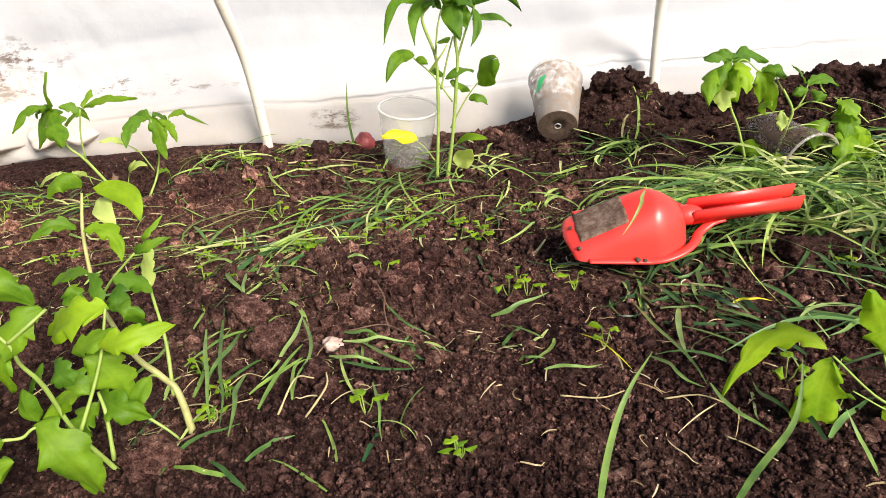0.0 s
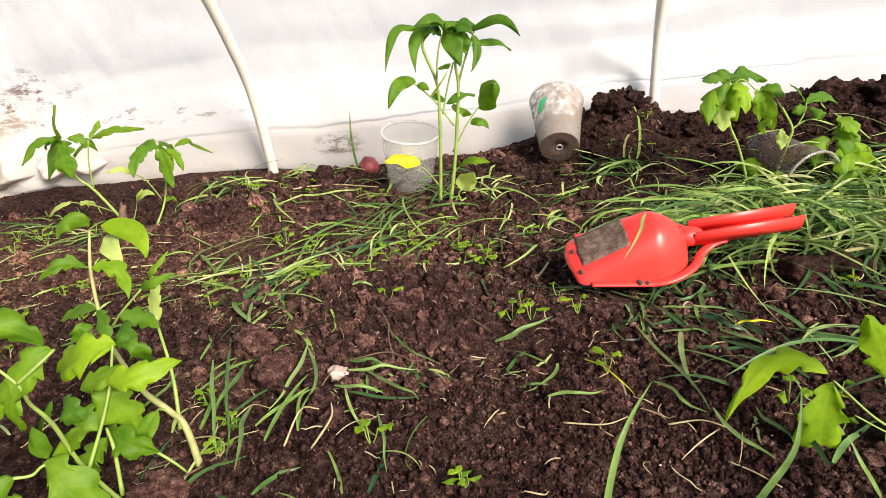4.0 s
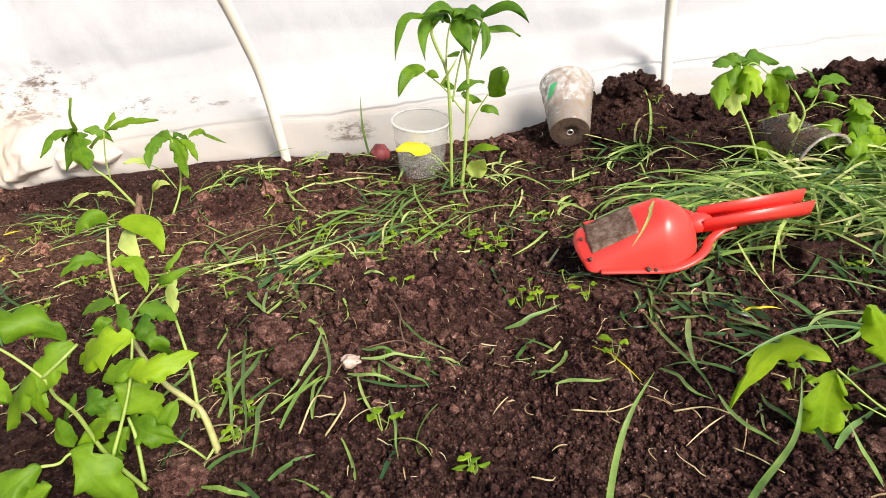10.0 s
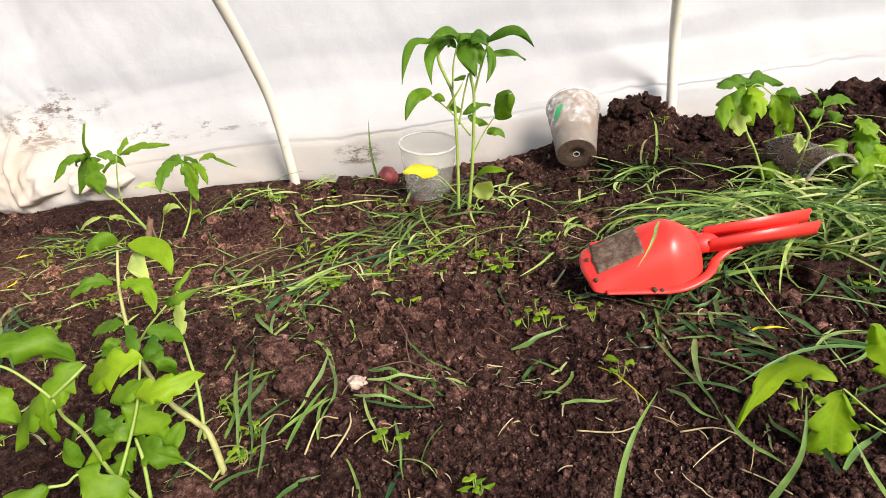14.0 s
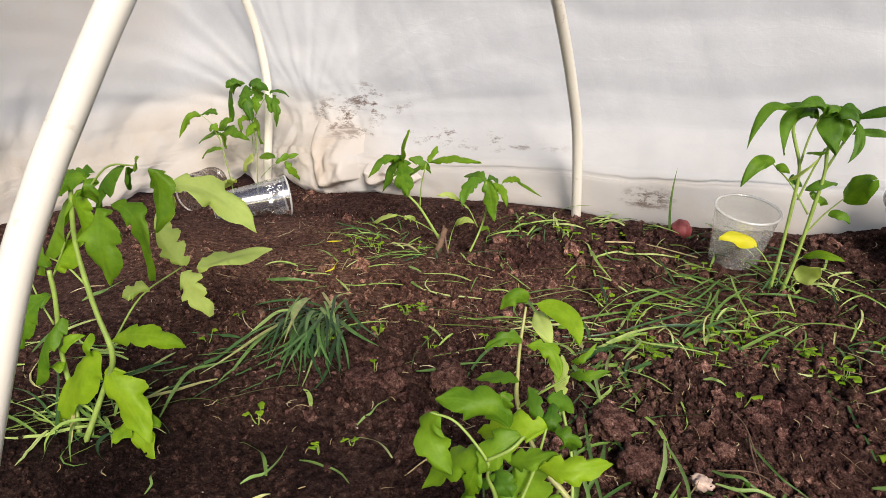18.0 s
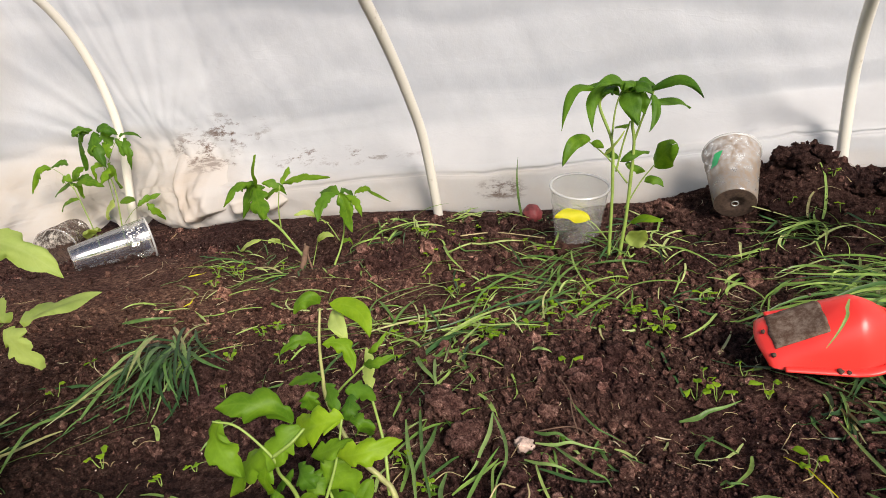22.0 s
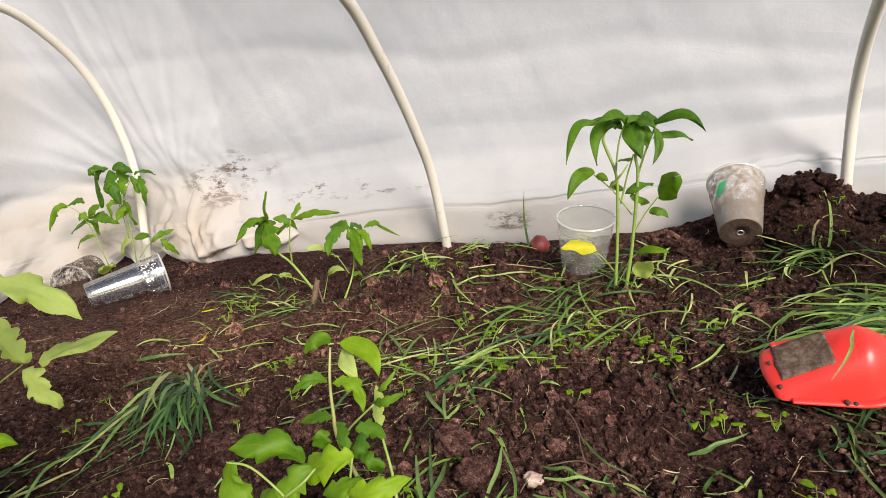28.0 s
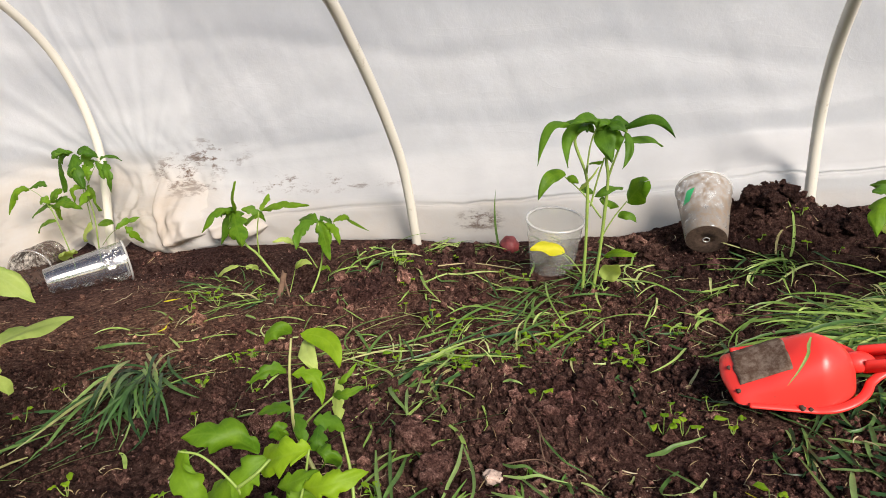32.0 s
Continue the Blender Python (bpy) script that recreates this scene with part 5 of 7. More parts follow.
    leaf(p, 'tomato', 'b', 0.029, (-0.246, 0.310, 0.255), (-0.238, 0.310, 0.246), (-0.244, 0.310, 0.215))
    leaf(p, 'tomato', 'm', 0.035, (-0.299, 0.310, 0.124), (-0.328, 0.310, 0.101), (-0.361, 0.310, 0.050))


leggy_plant()


def bushy_plant():
    p = plant("tomato_seedling", (0.205, 0.335, gz(0.205, 0.335)), "bushy bright green tomato seedling in open soil")
    stem(p, 6, 1.9, (0.206, 0.330, -0.043), (0.196, 0.340, 0.033), (0.183, 0.345, 0.049), (0.163, 0.350, 0.066), (0.138, 0.365, 0.103), (0.135, 0.370, 0.130), (0.135, 0.375, 0.157), (0.135, 0.386, 0.181))
    stem(p, 3.2, 2.2, (0.191, 0.340, 0.036), (0.184, 0.360, 0.071), (0.168, 0.385, 0.101))
    stem(p, 3.6, 1.4, (0.174, 0.300, -0.019), (0.152, 0.285, 0.044), (0.152, 0.270, 0.094), (0.149, 0.262, 0.115), (0.150, 0.257, 0.132), (0.130, 0.256, 0.155), (0.112, 0.255, 0.159))
    stem(p, 3.2, 2.2, (0.167, 0.290, 0.019), (0.164, 0.300, 0.050), (0.156, 0.310, 0.061))
    stem(p, 2.2, 1.8, (0.121, 0.260, 0.061), (0.130, 0.265, 0.059), (0.138, 0.270, 0.063), (0.148, 0.284, 0.049))
    stem(p, 2.5, 1.8, (0.171, 0.330, 0.026), (0.187, 0.330, 0.011), (0.201, 0.330, -0.007))
    stem(p, 2.5, 1.9, (0.150, 0.257, 0.132), (0.164, 0.260, 0.142), (0.170, 0.270, 0.147))
    stem(p, 2.8, 1.8, (0.152, 0.285, 0.044), (0.162, 0.300, 0.073), (0.168, 0.310, 0.095), (0.172, 0.320, 0.121))
    stem(p, 2, 1.5, (0.183, 0.345, 0.049), (0.179, 0.340, 0.054), (0.181, 0.330, 0.058))
    stem(p, 2.2, 1.5, (0.138, 0.365, 0.103), (0.157, 0.360, 0.124), (0.178, 0.360, 0.143))
    leaf(p, 'ovate', 'm', 0.016, (0.136, 0.386, 0.185), (0.125, 0.386, 0.198), (0.110, 0.386, 0.176))
    leaf(p, 'ovate', 'b', 0.017, (0.142, 0.390, 0.183), (0.170, 0.390, 0.181), (0.172, 0.390, 0.154))
    leaf(p, 'ovate', 'p', 0.015, (0.140, 0.400, 0.173), (0.145, 0.400, 0.165), (0.146, 0.400, 0.146))
    leaf(p, 'tomato', 'm', 0.014, (0.140, 0.361, 0.162), (0.127, 0.361, 0.172), (0.109, 0.361, 0.156))
    leaf(p, 'tomato', 'b', 0.016, (0.144, 0.362, 0.160), (0.164, 0.362, 0.165), (0.166, 0.362, 0.141))
    leaf(p, 'tomato', 'm', 0.010, (0.178, 0.360, 0.144), (0.191, 0.360, 0.152), (0.204, 0.360, 0.154))
    leaf(p, 'tomato', 'm', 0.007, (0.174, 0.380, 0.144), (0.184, 0.380, 0.153), (0.192, 0.380, 0.162))
    leaf(p, 'tomato', 'p', 0.016, (0.164, 0.389, 0.102), (0.167, 0.389, 0.120), (0.169, 0.389, 0.138))
    leaf(p, 'tomato', 'd', 0.013, (0.139, 0.360, 0.129), (0.127, 0.360, 0.132), (0.112, 0.360, 0.124))
    leaf(p, 'tomato', 'd', 0.016, (0.151, 0.345, 0.136), (0.153, 0.345, 0.127), (0.153, 0.345, 0.113))
    leaf(p, 'tomato', 'd', 0.018, (0.166, 0.345, 0.130), (0.180, 0.345, 0.131), (0.189, 0.345, 0.123))
    leaf(p, 'tomato', 'd', 0.018, (0.170, 0.345, 0.127), (0.171, 0.345, 0.117), (0.169, 0.345, 0.106))
    leaf(p, 'tomato', 'm', 0.020, (0.128, 0.350, 0.122), (0.131, 0.350, 0.118), (0.133, 0.350, 0.107))
    leaf(p, 'tomato', 'm', 0.027, (0.159, 0.275, 0.147), (0.139, 0.275, 0.173), (0.108, 0.275, 0.160))
    leaf(p, 'tomato', 'm', 0.025, (0.168, 0.270, 0.147), (0.150, 0.270, 0.141), (0.138, 0.270, 0.116))
    leaf(p, 'tomato', 'm', 0.026, (0.147, 0.260, 0.131), (0.127, 0.260, 0.127), (0.111, 0.260, 0.099))
    leaf(p, 'tomato', 'b', 0.018, (0.142, 0.262, 0.125), (0.143, 0.262, 0.115), (0.138, 0.262, 0.100))
    leaf(p, 'tomato', 'm', 0.030, (0.118, 0.255, 0.159), (0.097, 0.255, 0.139), (0.118, 0.255, 0.120))
    leaf(p, 'tomato', 'b', 0.034, (0.172, 0.320, 0.121), (0.152, 0.320, 0.124), (0.131, 0.320, 0.107))
    leaf(p, 'tomato', 'm', 0.020, (0.178, 0.320, 0.120), (0.195, 0.320, 0.127), (0.194, 0.320, 0.111))
    leaf(p, 'tomato', 'b', 0.023, (0.173, 0.301, 0.101), (0.198, 0.301, 0.118), (0.221, 0.301, 0.119))
    leaf(p, 'tomato', 'm', 0.019, (0.146, 0.310, 0.093), (0.160, 0.310, 0.102), (0.178, 0.310, 0.109))
    leaf(p, 'tomato', 'm', 0.034, (0.153, 0.310, 0.090), (0.172, 0.310, 0.081), (0.174, 0.310, 0.061))
    leaf(p, 'tomato', 'm', 0.025, (0.149, 0.320, 0.054), (0.169, 0.320, 0.054), (0.181, 0.320, 0.035))
    leaf(p, 'tomato', 'd', 0.021, (0.140, 0.300, 0.093), (0.147, 0.300, 0.090), (0.149, 0.300, 0.076))
    leaf(p, 'tomato', 'd', 0.011, (0.148, 0.280, 0.104), (0.140, 0.280, 0.097), (0.132, 0.280, 0.085))
    leaf(p, 'tomato', 'm', 0.025, (0.139, 0.300, 0.077), (0.148, 0.300, 0.078), (0.155, 0.300, 0.068))
    leaf(p, 'tomato', 'm', 0.023, (0.154, 0.310, 0.052), (0.141, 0.310, 0.044), (0.138, 0.310, 0.024))
    leaf(p, 'ovate', 'm', 0.014, (0.132, 0.280, 0.060), (0.127, 0.280, 0.071), (0.129, 0.280, 0.085))
    leaf(p, 'ovate', 'b', 0.016, (0.135, 0.280, 0.062), (0.149, 0.280, 0.074), (0.158, 0.280, 0.071))
    leaf(p, 'tomato', 'm', 0.040, (0.136, 0.270, 0.064), (0.162, 0.270, 0.058), (0.165, 0.270, 0.016))
    leaf(p, 'tomato', 'm', 0.032, (0.121, 0.260, 0.061), (0.096, 0.260, 0.052), (0.071, 0.260, 0.019))
    leaf(p, 'tomato', 'm', 0.035, (0.123, 0.260, 0.044), (0.107, 0.260, 0.042), (0.095, 0.260, 0.019))
    leaf(p, 'ovate', 'm', 0.015, (0.183, 0.330, 0.059), (0.176, 0.330, 0.050), (0.171, 0.330, 0.034))
    stem(p, 6.2, 5.8, (0.218, 0.328, -0.02), (0.206, 0.330, -0.043))
    stem(p, 5.4, 5.0, (0.204, 0.305, -0.02), (0.174, 0.300, -0.019))


bushy_plant()


def forked_plant():
    p = plant("tomato_seedling", (0.83, 0.94, gz(0.83, 0.94)), "forked tomato seedling beside the cut grass")
    stem(p, 4.2, 3, (0.802, 0.900, 0.007), (0.798, 0.900, 0.023), (0.783, 0.900, 0.073), (0.767, 0.900, 0.110), (0.760, 0.900, 0.149))
    stem(p, 4.8, 3.3, (0.833, 0.900, 0.009), (0.836, 0.900, 0.026), (0.850, 0.900, 0.078), (0.853, 0.900, 0.098), (0.837, 0.900, 0.127))
    stem(p, 2.8, 2, (0.851, 0.900, 0.095), (0.876, 0.900, 0.108), (0.911, 0.900, 0.097))
    stem(p, 2.5, 1.8, (0.848, 0.900, 0.070), (0.874, 0.900, 0.076), (0.895, 0.900, 0.073))
    stem(p, 2.1, 1.5, (0.792, 0.900, 0.088), (0.816, 0.900, 0.094), (0.842, 0.900, 0.097))
    stem(p, 2.1, 1.5, (0.792, 0.900, 0.054), (0.775, 0.900, 0.048), (0.748, 0.900, 0.035))
    stem(p, 2.7, 1.8, (0.860, 0.900, 0.101), (0.867, 0.900, 0.116), (0.869, 0.900, 0.131))
    stem(p, 2.1, 1.5, (0.800, 0.900, 0.150), (0.816, 0.900, 0.156), (0.836, 0.900, 0.127))
    leaf(p, 'tomato', 'd', 0.021, (0.760, 0.900, 0.168), (0.740, 0.900, 0.184), (0.731, 0.900, 0.172))
    leaf(p, 'tomato', 'm', 0.030, (0.755, 0.900, 0.159), (0.735, 0.900, 0.156), (0.739, 0.900, 0.118))
    leaf(p, 'tomato', 'p', 0.035, (0.760, 0.900, 0.144), (0.760, 0.900, 0.125), (0.760, 0.900, 0.104))
    leaf(p, 'tomato', 'm', 0.044, (0.778, 0.900, 0.166), (0.768, 0.900, 0.153), (0.774, 0.900, 0.121))
    leaf(p, 'tomato', 'd', 0.029, (0.764, 0.900, 0.169), (0.783, 0.900, 0.186), (0.806, 0.900, 0.171))
    leaf(p, 'tomato', 'd', 0.030, (0.761, 0.900, 0.171), (0.768, 0.900, 0.184), (0.764, 0.920, 0.177))
    leaf(p, 'tomato', 'm', 0.042, (0.812, 0.900, 0.157), (0.820, 0.900, 0.140), (0.826, 0.900, 0.106))
    leaf(p, 'tomato', 'm', 0.027, (0.804, 0.900, 0.153), (0.825, 0.900, 0.163), (0.845, 0.920, 0.143))
    leaf(p, 'tomato', 'm', 0.033, (0.911, 0.900, 0.104), (0.928, 0.900, 0.105), (0.941, 0.900, 0.083))
    leaf(p, 'tomato', 'm', 0.036, (0.907, 0.900, 0.078), (0.894, 0.900, 0.076), (0.893, 0.900, 0.043))
    leaf(p, 'tomato', 'b', 0.042, (0.931, 0.900, 0.070), (0.928, 0.900, 0.050), (0.935, 0.900, 0.014))
    leaf(p, 'tomato', 'b', 0.049, (0.938, 0.900, 0.072), (0.972, 0.900, 0.055), (0.958, 0.900, -0.001))
    leaf(p, 'tomato', 'm', 0.043, (0.916, 0.900, 0.105), (0.933, 0.900, 0.090), (0.920, 0.880, 0.066))
    leaf(p, 'tomato', 'd', 0.021, (0.869, 0.900, 0.130), (0.884, 0.900, 0.147), (0.905, 0.900, 0.133))
    leaf(p, 'tomato', 'd', 0.019, (0.866, 0.900, 0.133), (0.859, 0.900, 0.148), (0.848, 0.900, 0.155))
    leaf(p, 'tomato', 'd', 0.019, (0.871, 0.900, 0.125), (0.861, 0.900, 0.126), (0.853, 0.900, 0.120))
    leaf(p, 'tomato', 'd', 0.019, (0.874, 0.900, 0.124), (0.884, 0.900, 0.119), (0.889, 0.900, 0.109))
    leaf(p, 'tomato', 'p', 0.019, (0.839, 0.900, 0.097), (0.836, 0.900, 0.086), (0.841, 0.900, 0.072))
    leaf(p, 'ovate', 'm', 0.024, (0.807, 0.900, 0.097), (0.815, 0.900, 0.108), (0.823, 0.900, 0.106))
    leaf(p, 'ovate', 'b', 0.028, (0.822, 0.900, 0.037), (0.800, 0.900, 0.056), (0.777, 0.900, 0.045))
    leaf(p, 'ovate', 'b', 0.040, (0.826, 0.900, 0.030), (0.842, 0.900, 0.024), (0.848, 0.900, -0.015))
    leaf(p, 'ovate', 'm', 0.029, (0.822, 0.900, 0.026), (0.815, 0.900, 0.014), (0.818, 0.900, -0.007))
    stem(p, 2.4, 1.6, (0.763, 0.900, 0.135), (0.762, 0.900, 0.155), (0.764, 0.900, 0.171))
    stem(p, 2.2, 1.5, (0.764, 0.900, 0.160), (0.780, 0.900, 0.170), (0.802, 0.900, 0.153), (0.814, 0.900, 0.157))
    leaf(p, 'tomato', 'm', 0.026, (0.764, 0.900, 0.168), (0.750, 0.900, 0.158), (0.744, 0.900, 0.126))
    leaf(p, 'tomato', 'b', 0.028, (0.766, 0.900, 0.166), (0.782, 0.900, 0.158), (0.788, 0.900, 0.128))
    leaf(p, 'tomato', 'm', 0.024, (0.802, 0.900, 0.154), (0.800, 0.900, 0.142), (0.806, 0.900, 0.116))
    leaf(p, 'tomato', 'd', 0.022, (0.764, 0.900, 0.171), (0.750, 0.910, 0.182), (0.735, 0.920, 0.174))


forked_plant()


def cropped_plant():
    p = plant("tomato_seedling", (0.74, 0.3, gz(0.74, 0.3)), "broad-leaved bright green tomato seedling in grass")
    stem(p, 2, 1.6, (0.739, 0.300, -0.008), (0.712, 0.330, 0.012), (0.684, 0.330, 0.031), (0.652, 0.330, 0.063))
    stem(p, 1.4, 1.1, (0.712, 0.330, 0.012), (0.694, 0.330, 0.036), (0.684, 0.330, 0.063))
    stem(p, 1.4, 1.1, (0.720, 0.330, 0.006), (0.697, 0.330, 0.017), (0.669, 0.330, 0.035))
    leaf(p, 'tomato', 'b', 0.022, (0.653, 0.340, 0.062), (0.626, 0.350, 0.085), (0.599, 0.350, 0.031))
    leaf(p, 'tomato', 'b', 0.040, (0.652, 0.330, 0.059), (0.640, 0.330, 0.034), (0.650, 0.330, -0.005))
    leaf(p, 'tomato', 'b', 0.030, (0.685, 0.330, 0.062), (0.685, 0.330, 0.081), (0.672, 0.330, 0.102))
    leaf(p, 'tomato', 'm', 0.027, (0.719, 0.330, 0.016), (0.708, 0.330, 0.044), (0.712, 0.330, 0.066))
    leaf(p, 'tomato', 'b', 0.034, (0.696, 0.330, 0.022), (0.717, 0.330, -0.022), (0.707, 0.330, -0.063))


cropped_plant()


# ---- tools and small things ----
def build_scoop():
    e = thing("hand_scoop", (0.515, 0.628, 0.0), "red plastic garden scoop lying upside down on grass", "scoop")
    ax = Vector((0.243, 0.030, 0.0))
    turn = Matrix.Rotation(math.atan2(ax.y, ax.x), 4, "Z")
    e.matrix_world = Matrix.Translation((0.515, 0.632, 0.027)) @ turn @ Matrix.Rotation(radians(0), 4, "Y") @ Matrix.Rotation(radians(20), 4, "X")
    L, n, m = 0.127, 30, 12
    verts, faces = [], []

    def section(u):
        w = 0.036 + 0.011 * min(1.0, u * 1.4)
        if u < 0.1:
            w *= 0.87 + 0.13 * math.sqrt(1 - (1 - u / 0.1) ** 2)
        h = 0.006 + 0.046 * min(1.0, u / 0.66) ** 0.85
        if u > 0.64:
            k = math.sqrt(max(0.0, 1 - ((u - 0.64) / 0.36) ** 2.2 * 0.97))
            w, h = w * (0.12 + 0.88 * k), h * k
        return w, h

    for inner in (0, 1):
        for i in range(n + 1):
            u = i / n
            w, h = section(u)
            for j in range(m + 1):
                s = j / m * 2 - 1
                bul = max(0.0, min(1.0, (u - 0.35) / 0.45))
                k = 1 - abs(s) ** (4.4 - 2.2 * bul)
                front = 0.007 * (1 - s * s) * max(0.0, 1 - u / 0.25)
                verts.append((u * L - front, s * w * (1 - 0.035 * inner), h * k - 0.0022 * inner))
    for inner in (0, 1):
        o = inner * (n + 1) * (m + 1)
        for i in range(n):
            for j in range(m):
                q = [o + i * (m + 1) + j, o + (i + 1) * (m + 1) + j, o + (i + 1) * (m + 1) + j + 1, o + i * (m + 1) + j + 1]
                faces.append(tuple(q if not inner else q[::-1]))
    o = (n + 1) * (m + 1)
    for j in range(m):
        faces.append((j, j + 1, o + j + 1, o + j))
    pan = piece("pan", mesh_of("pan", verts, faces, RED), e)
    # flange round the open side, running on into the handle
    for sgn in (-1, 1):
        line = []
        for i in range(3, n + 1):
            u = i / n
            wide = 0.036 + 0.011 * min(1.0, u * 1.4) - 0.030 * (max(0.0, u - 0.62) / 0.38) ** 1.8
            w = max(section(u)[0], wide) if u > 0.1 else section(u)[0]
            line.append(Vector((u * L + 0.010 * max(0, u - 0.7) / 0.3, sgn * (w + 0.002), 0.002 + 0.020 * max(0, u - 0.6))))
        line += [Vector((L + 0.026, sgn * 0.0095, 0.016)), Vector((L + 0.04, sgn * 0.0085, 0.022))]
        v, f = tube(spline(line, 2), lambda t: 0.0034 + 0.0016 * min(1, t * 1.5), 10)
        v = [Vector((q.x, q.y, 0.003 + (q.z - 0.003) * 0.55 + 0.009 * max(0.0, (q.x / L) - 0.6))) for q in v]
        piece("flange", mesh_of("flange", v, f, RED), e)
    bm = bmesh.new()
    for sgn in (-1, 1):
        g = bmesh.ops.create_cube(bm, size=1)["verts"]
        bmesh.ops.scale(bm, vec=(0.118, 0.0035, 0.019), verts=g)
        bmesh.ops.translate(bm, vec=(L + 0.062, sgn * 0.0105, 0.026), verts=g)
    g = bmesh.ops.create_cube(bm, size=1)["verts"]
    bmesh.ops.scale(bm, vec=(0.104, 0.021, 0.0035), verts=g)
    bmesh.ops.translate(bm, vec=(L + 0.058, 0, 0.0185), verts=g)
    g = bmesh.ops.create_icosphere(bm, subdivisions=3, radius=1)["verts"]
    bmesh.ops.scale(bm, vec=(0.017, 0.012, 0.011), verts=g)
    bmesh.ops.translate(bm, vec=(L + 0.002, 0, 0.022), verts=g)
    for v in bm.verts:
        if v.co.x > L + 0.03:
            v.co.z += (v.co.x - L - 0.03) * 0.10
    bmesh.ops.bevel(bm, geom=[q for q in bm.edges if q.calc_face_angle(0) > 1.2], offset=0.0012, segments=2, affect="EDGES")
    part("handle", bm, RED, e, "channel-shaped red plastic handle")
    # dried soil in the sunken panel
    bm = bmesh.new()
    g = bmesh.ops.create_grid(bm, x_segments=16, y_segments=16, size=1)["verts"]
    for v in bm.verts:
        x, y = 0.033 + v.co.x * 0.0225 + 0.0015 * noise.noise(Vector((v.co.y * 3, 1.3, v.co.x))), 0.004 + v.co.y * 0.0245
        u = x / L
        w, h = section(u)
        k = 1 - abs(y / w) ** (4.4 - 2.2 * max(0.0, min(1.0, (u - 0.35) / 0.45)))
        x -= 0.007 * (1 - (y / w) ** 2) * max(0.0, 1 - u / 0.25)
        v.co = (x, y, h * k + 0.0012 + 0.0006 * noise.noise(Vector((x * 300, y * 300, 0))))
    bmesh.ops.solidify(bm, geom=bm.faces[:], thickness=0.002)
    part("soil_patch", bm, CAKED, pan, "grey-brown dried soil patch")
    for x, y, z, r in ((0.062, -0.047, 0.006, 0.0034), (0.070, -0.048, 0.005, 0.0022), (0.055, 0.040, 0.030, 0.0020), (0.004, -0.026, 0.010, 0.0026), (0.001, 0.004, 0.013, 0.0022), (L + 0.012, -0.018, 0.010, 0.0042), (L + 0.014, 0.016, 0.016, 0.0044)):
        bm = rock(r, x * 90, 0.5, 2)
        bmesh.ops.translate(bm, vec=(x, y, z), verts=bm.verts)
        part("soil_crumb", bm, CAKED_DARK, pan, "dark crumb of stuck soil")


build_scoop()


def onion():
    e = thing("onion_bulb", (0.202, 1.135, gz(0.202, 1.135) + 0.012), "small red onion bulb half sunk in the soil", "onion")
    bm = bmesh.new()
    bmesh.ops.create_uvsphere(bm, u_segments=24, v_segments=16, radius=0.019)
    for v in bm.verts:
        if v.co.z > 0.011:
            v.co.z += (v.co.z - 0.011) * 0.3
        v.co += v.normal * 0.0025 * noise.noise(v.co * 110)
    part("bulb", bm, ONION, e)
    leaf(e, "blade", "g", 0.0045, (0.186, 1.13, 0.005), (0.178, 1.125, 0.08), (0.186, 1.12, 0.138), name="shoot")


onion()


def stick(name, label, category, r0, r1, pts, material, group=""):
    v, f = tube(spline(pts, 6), lambda t: (r0 + (r1 - r0) * t) * (1 + 0.15 * math.sin(t * 31)), 8)
    tagged(new(name, mesh_of(name, v, f, material)), label, category, group)


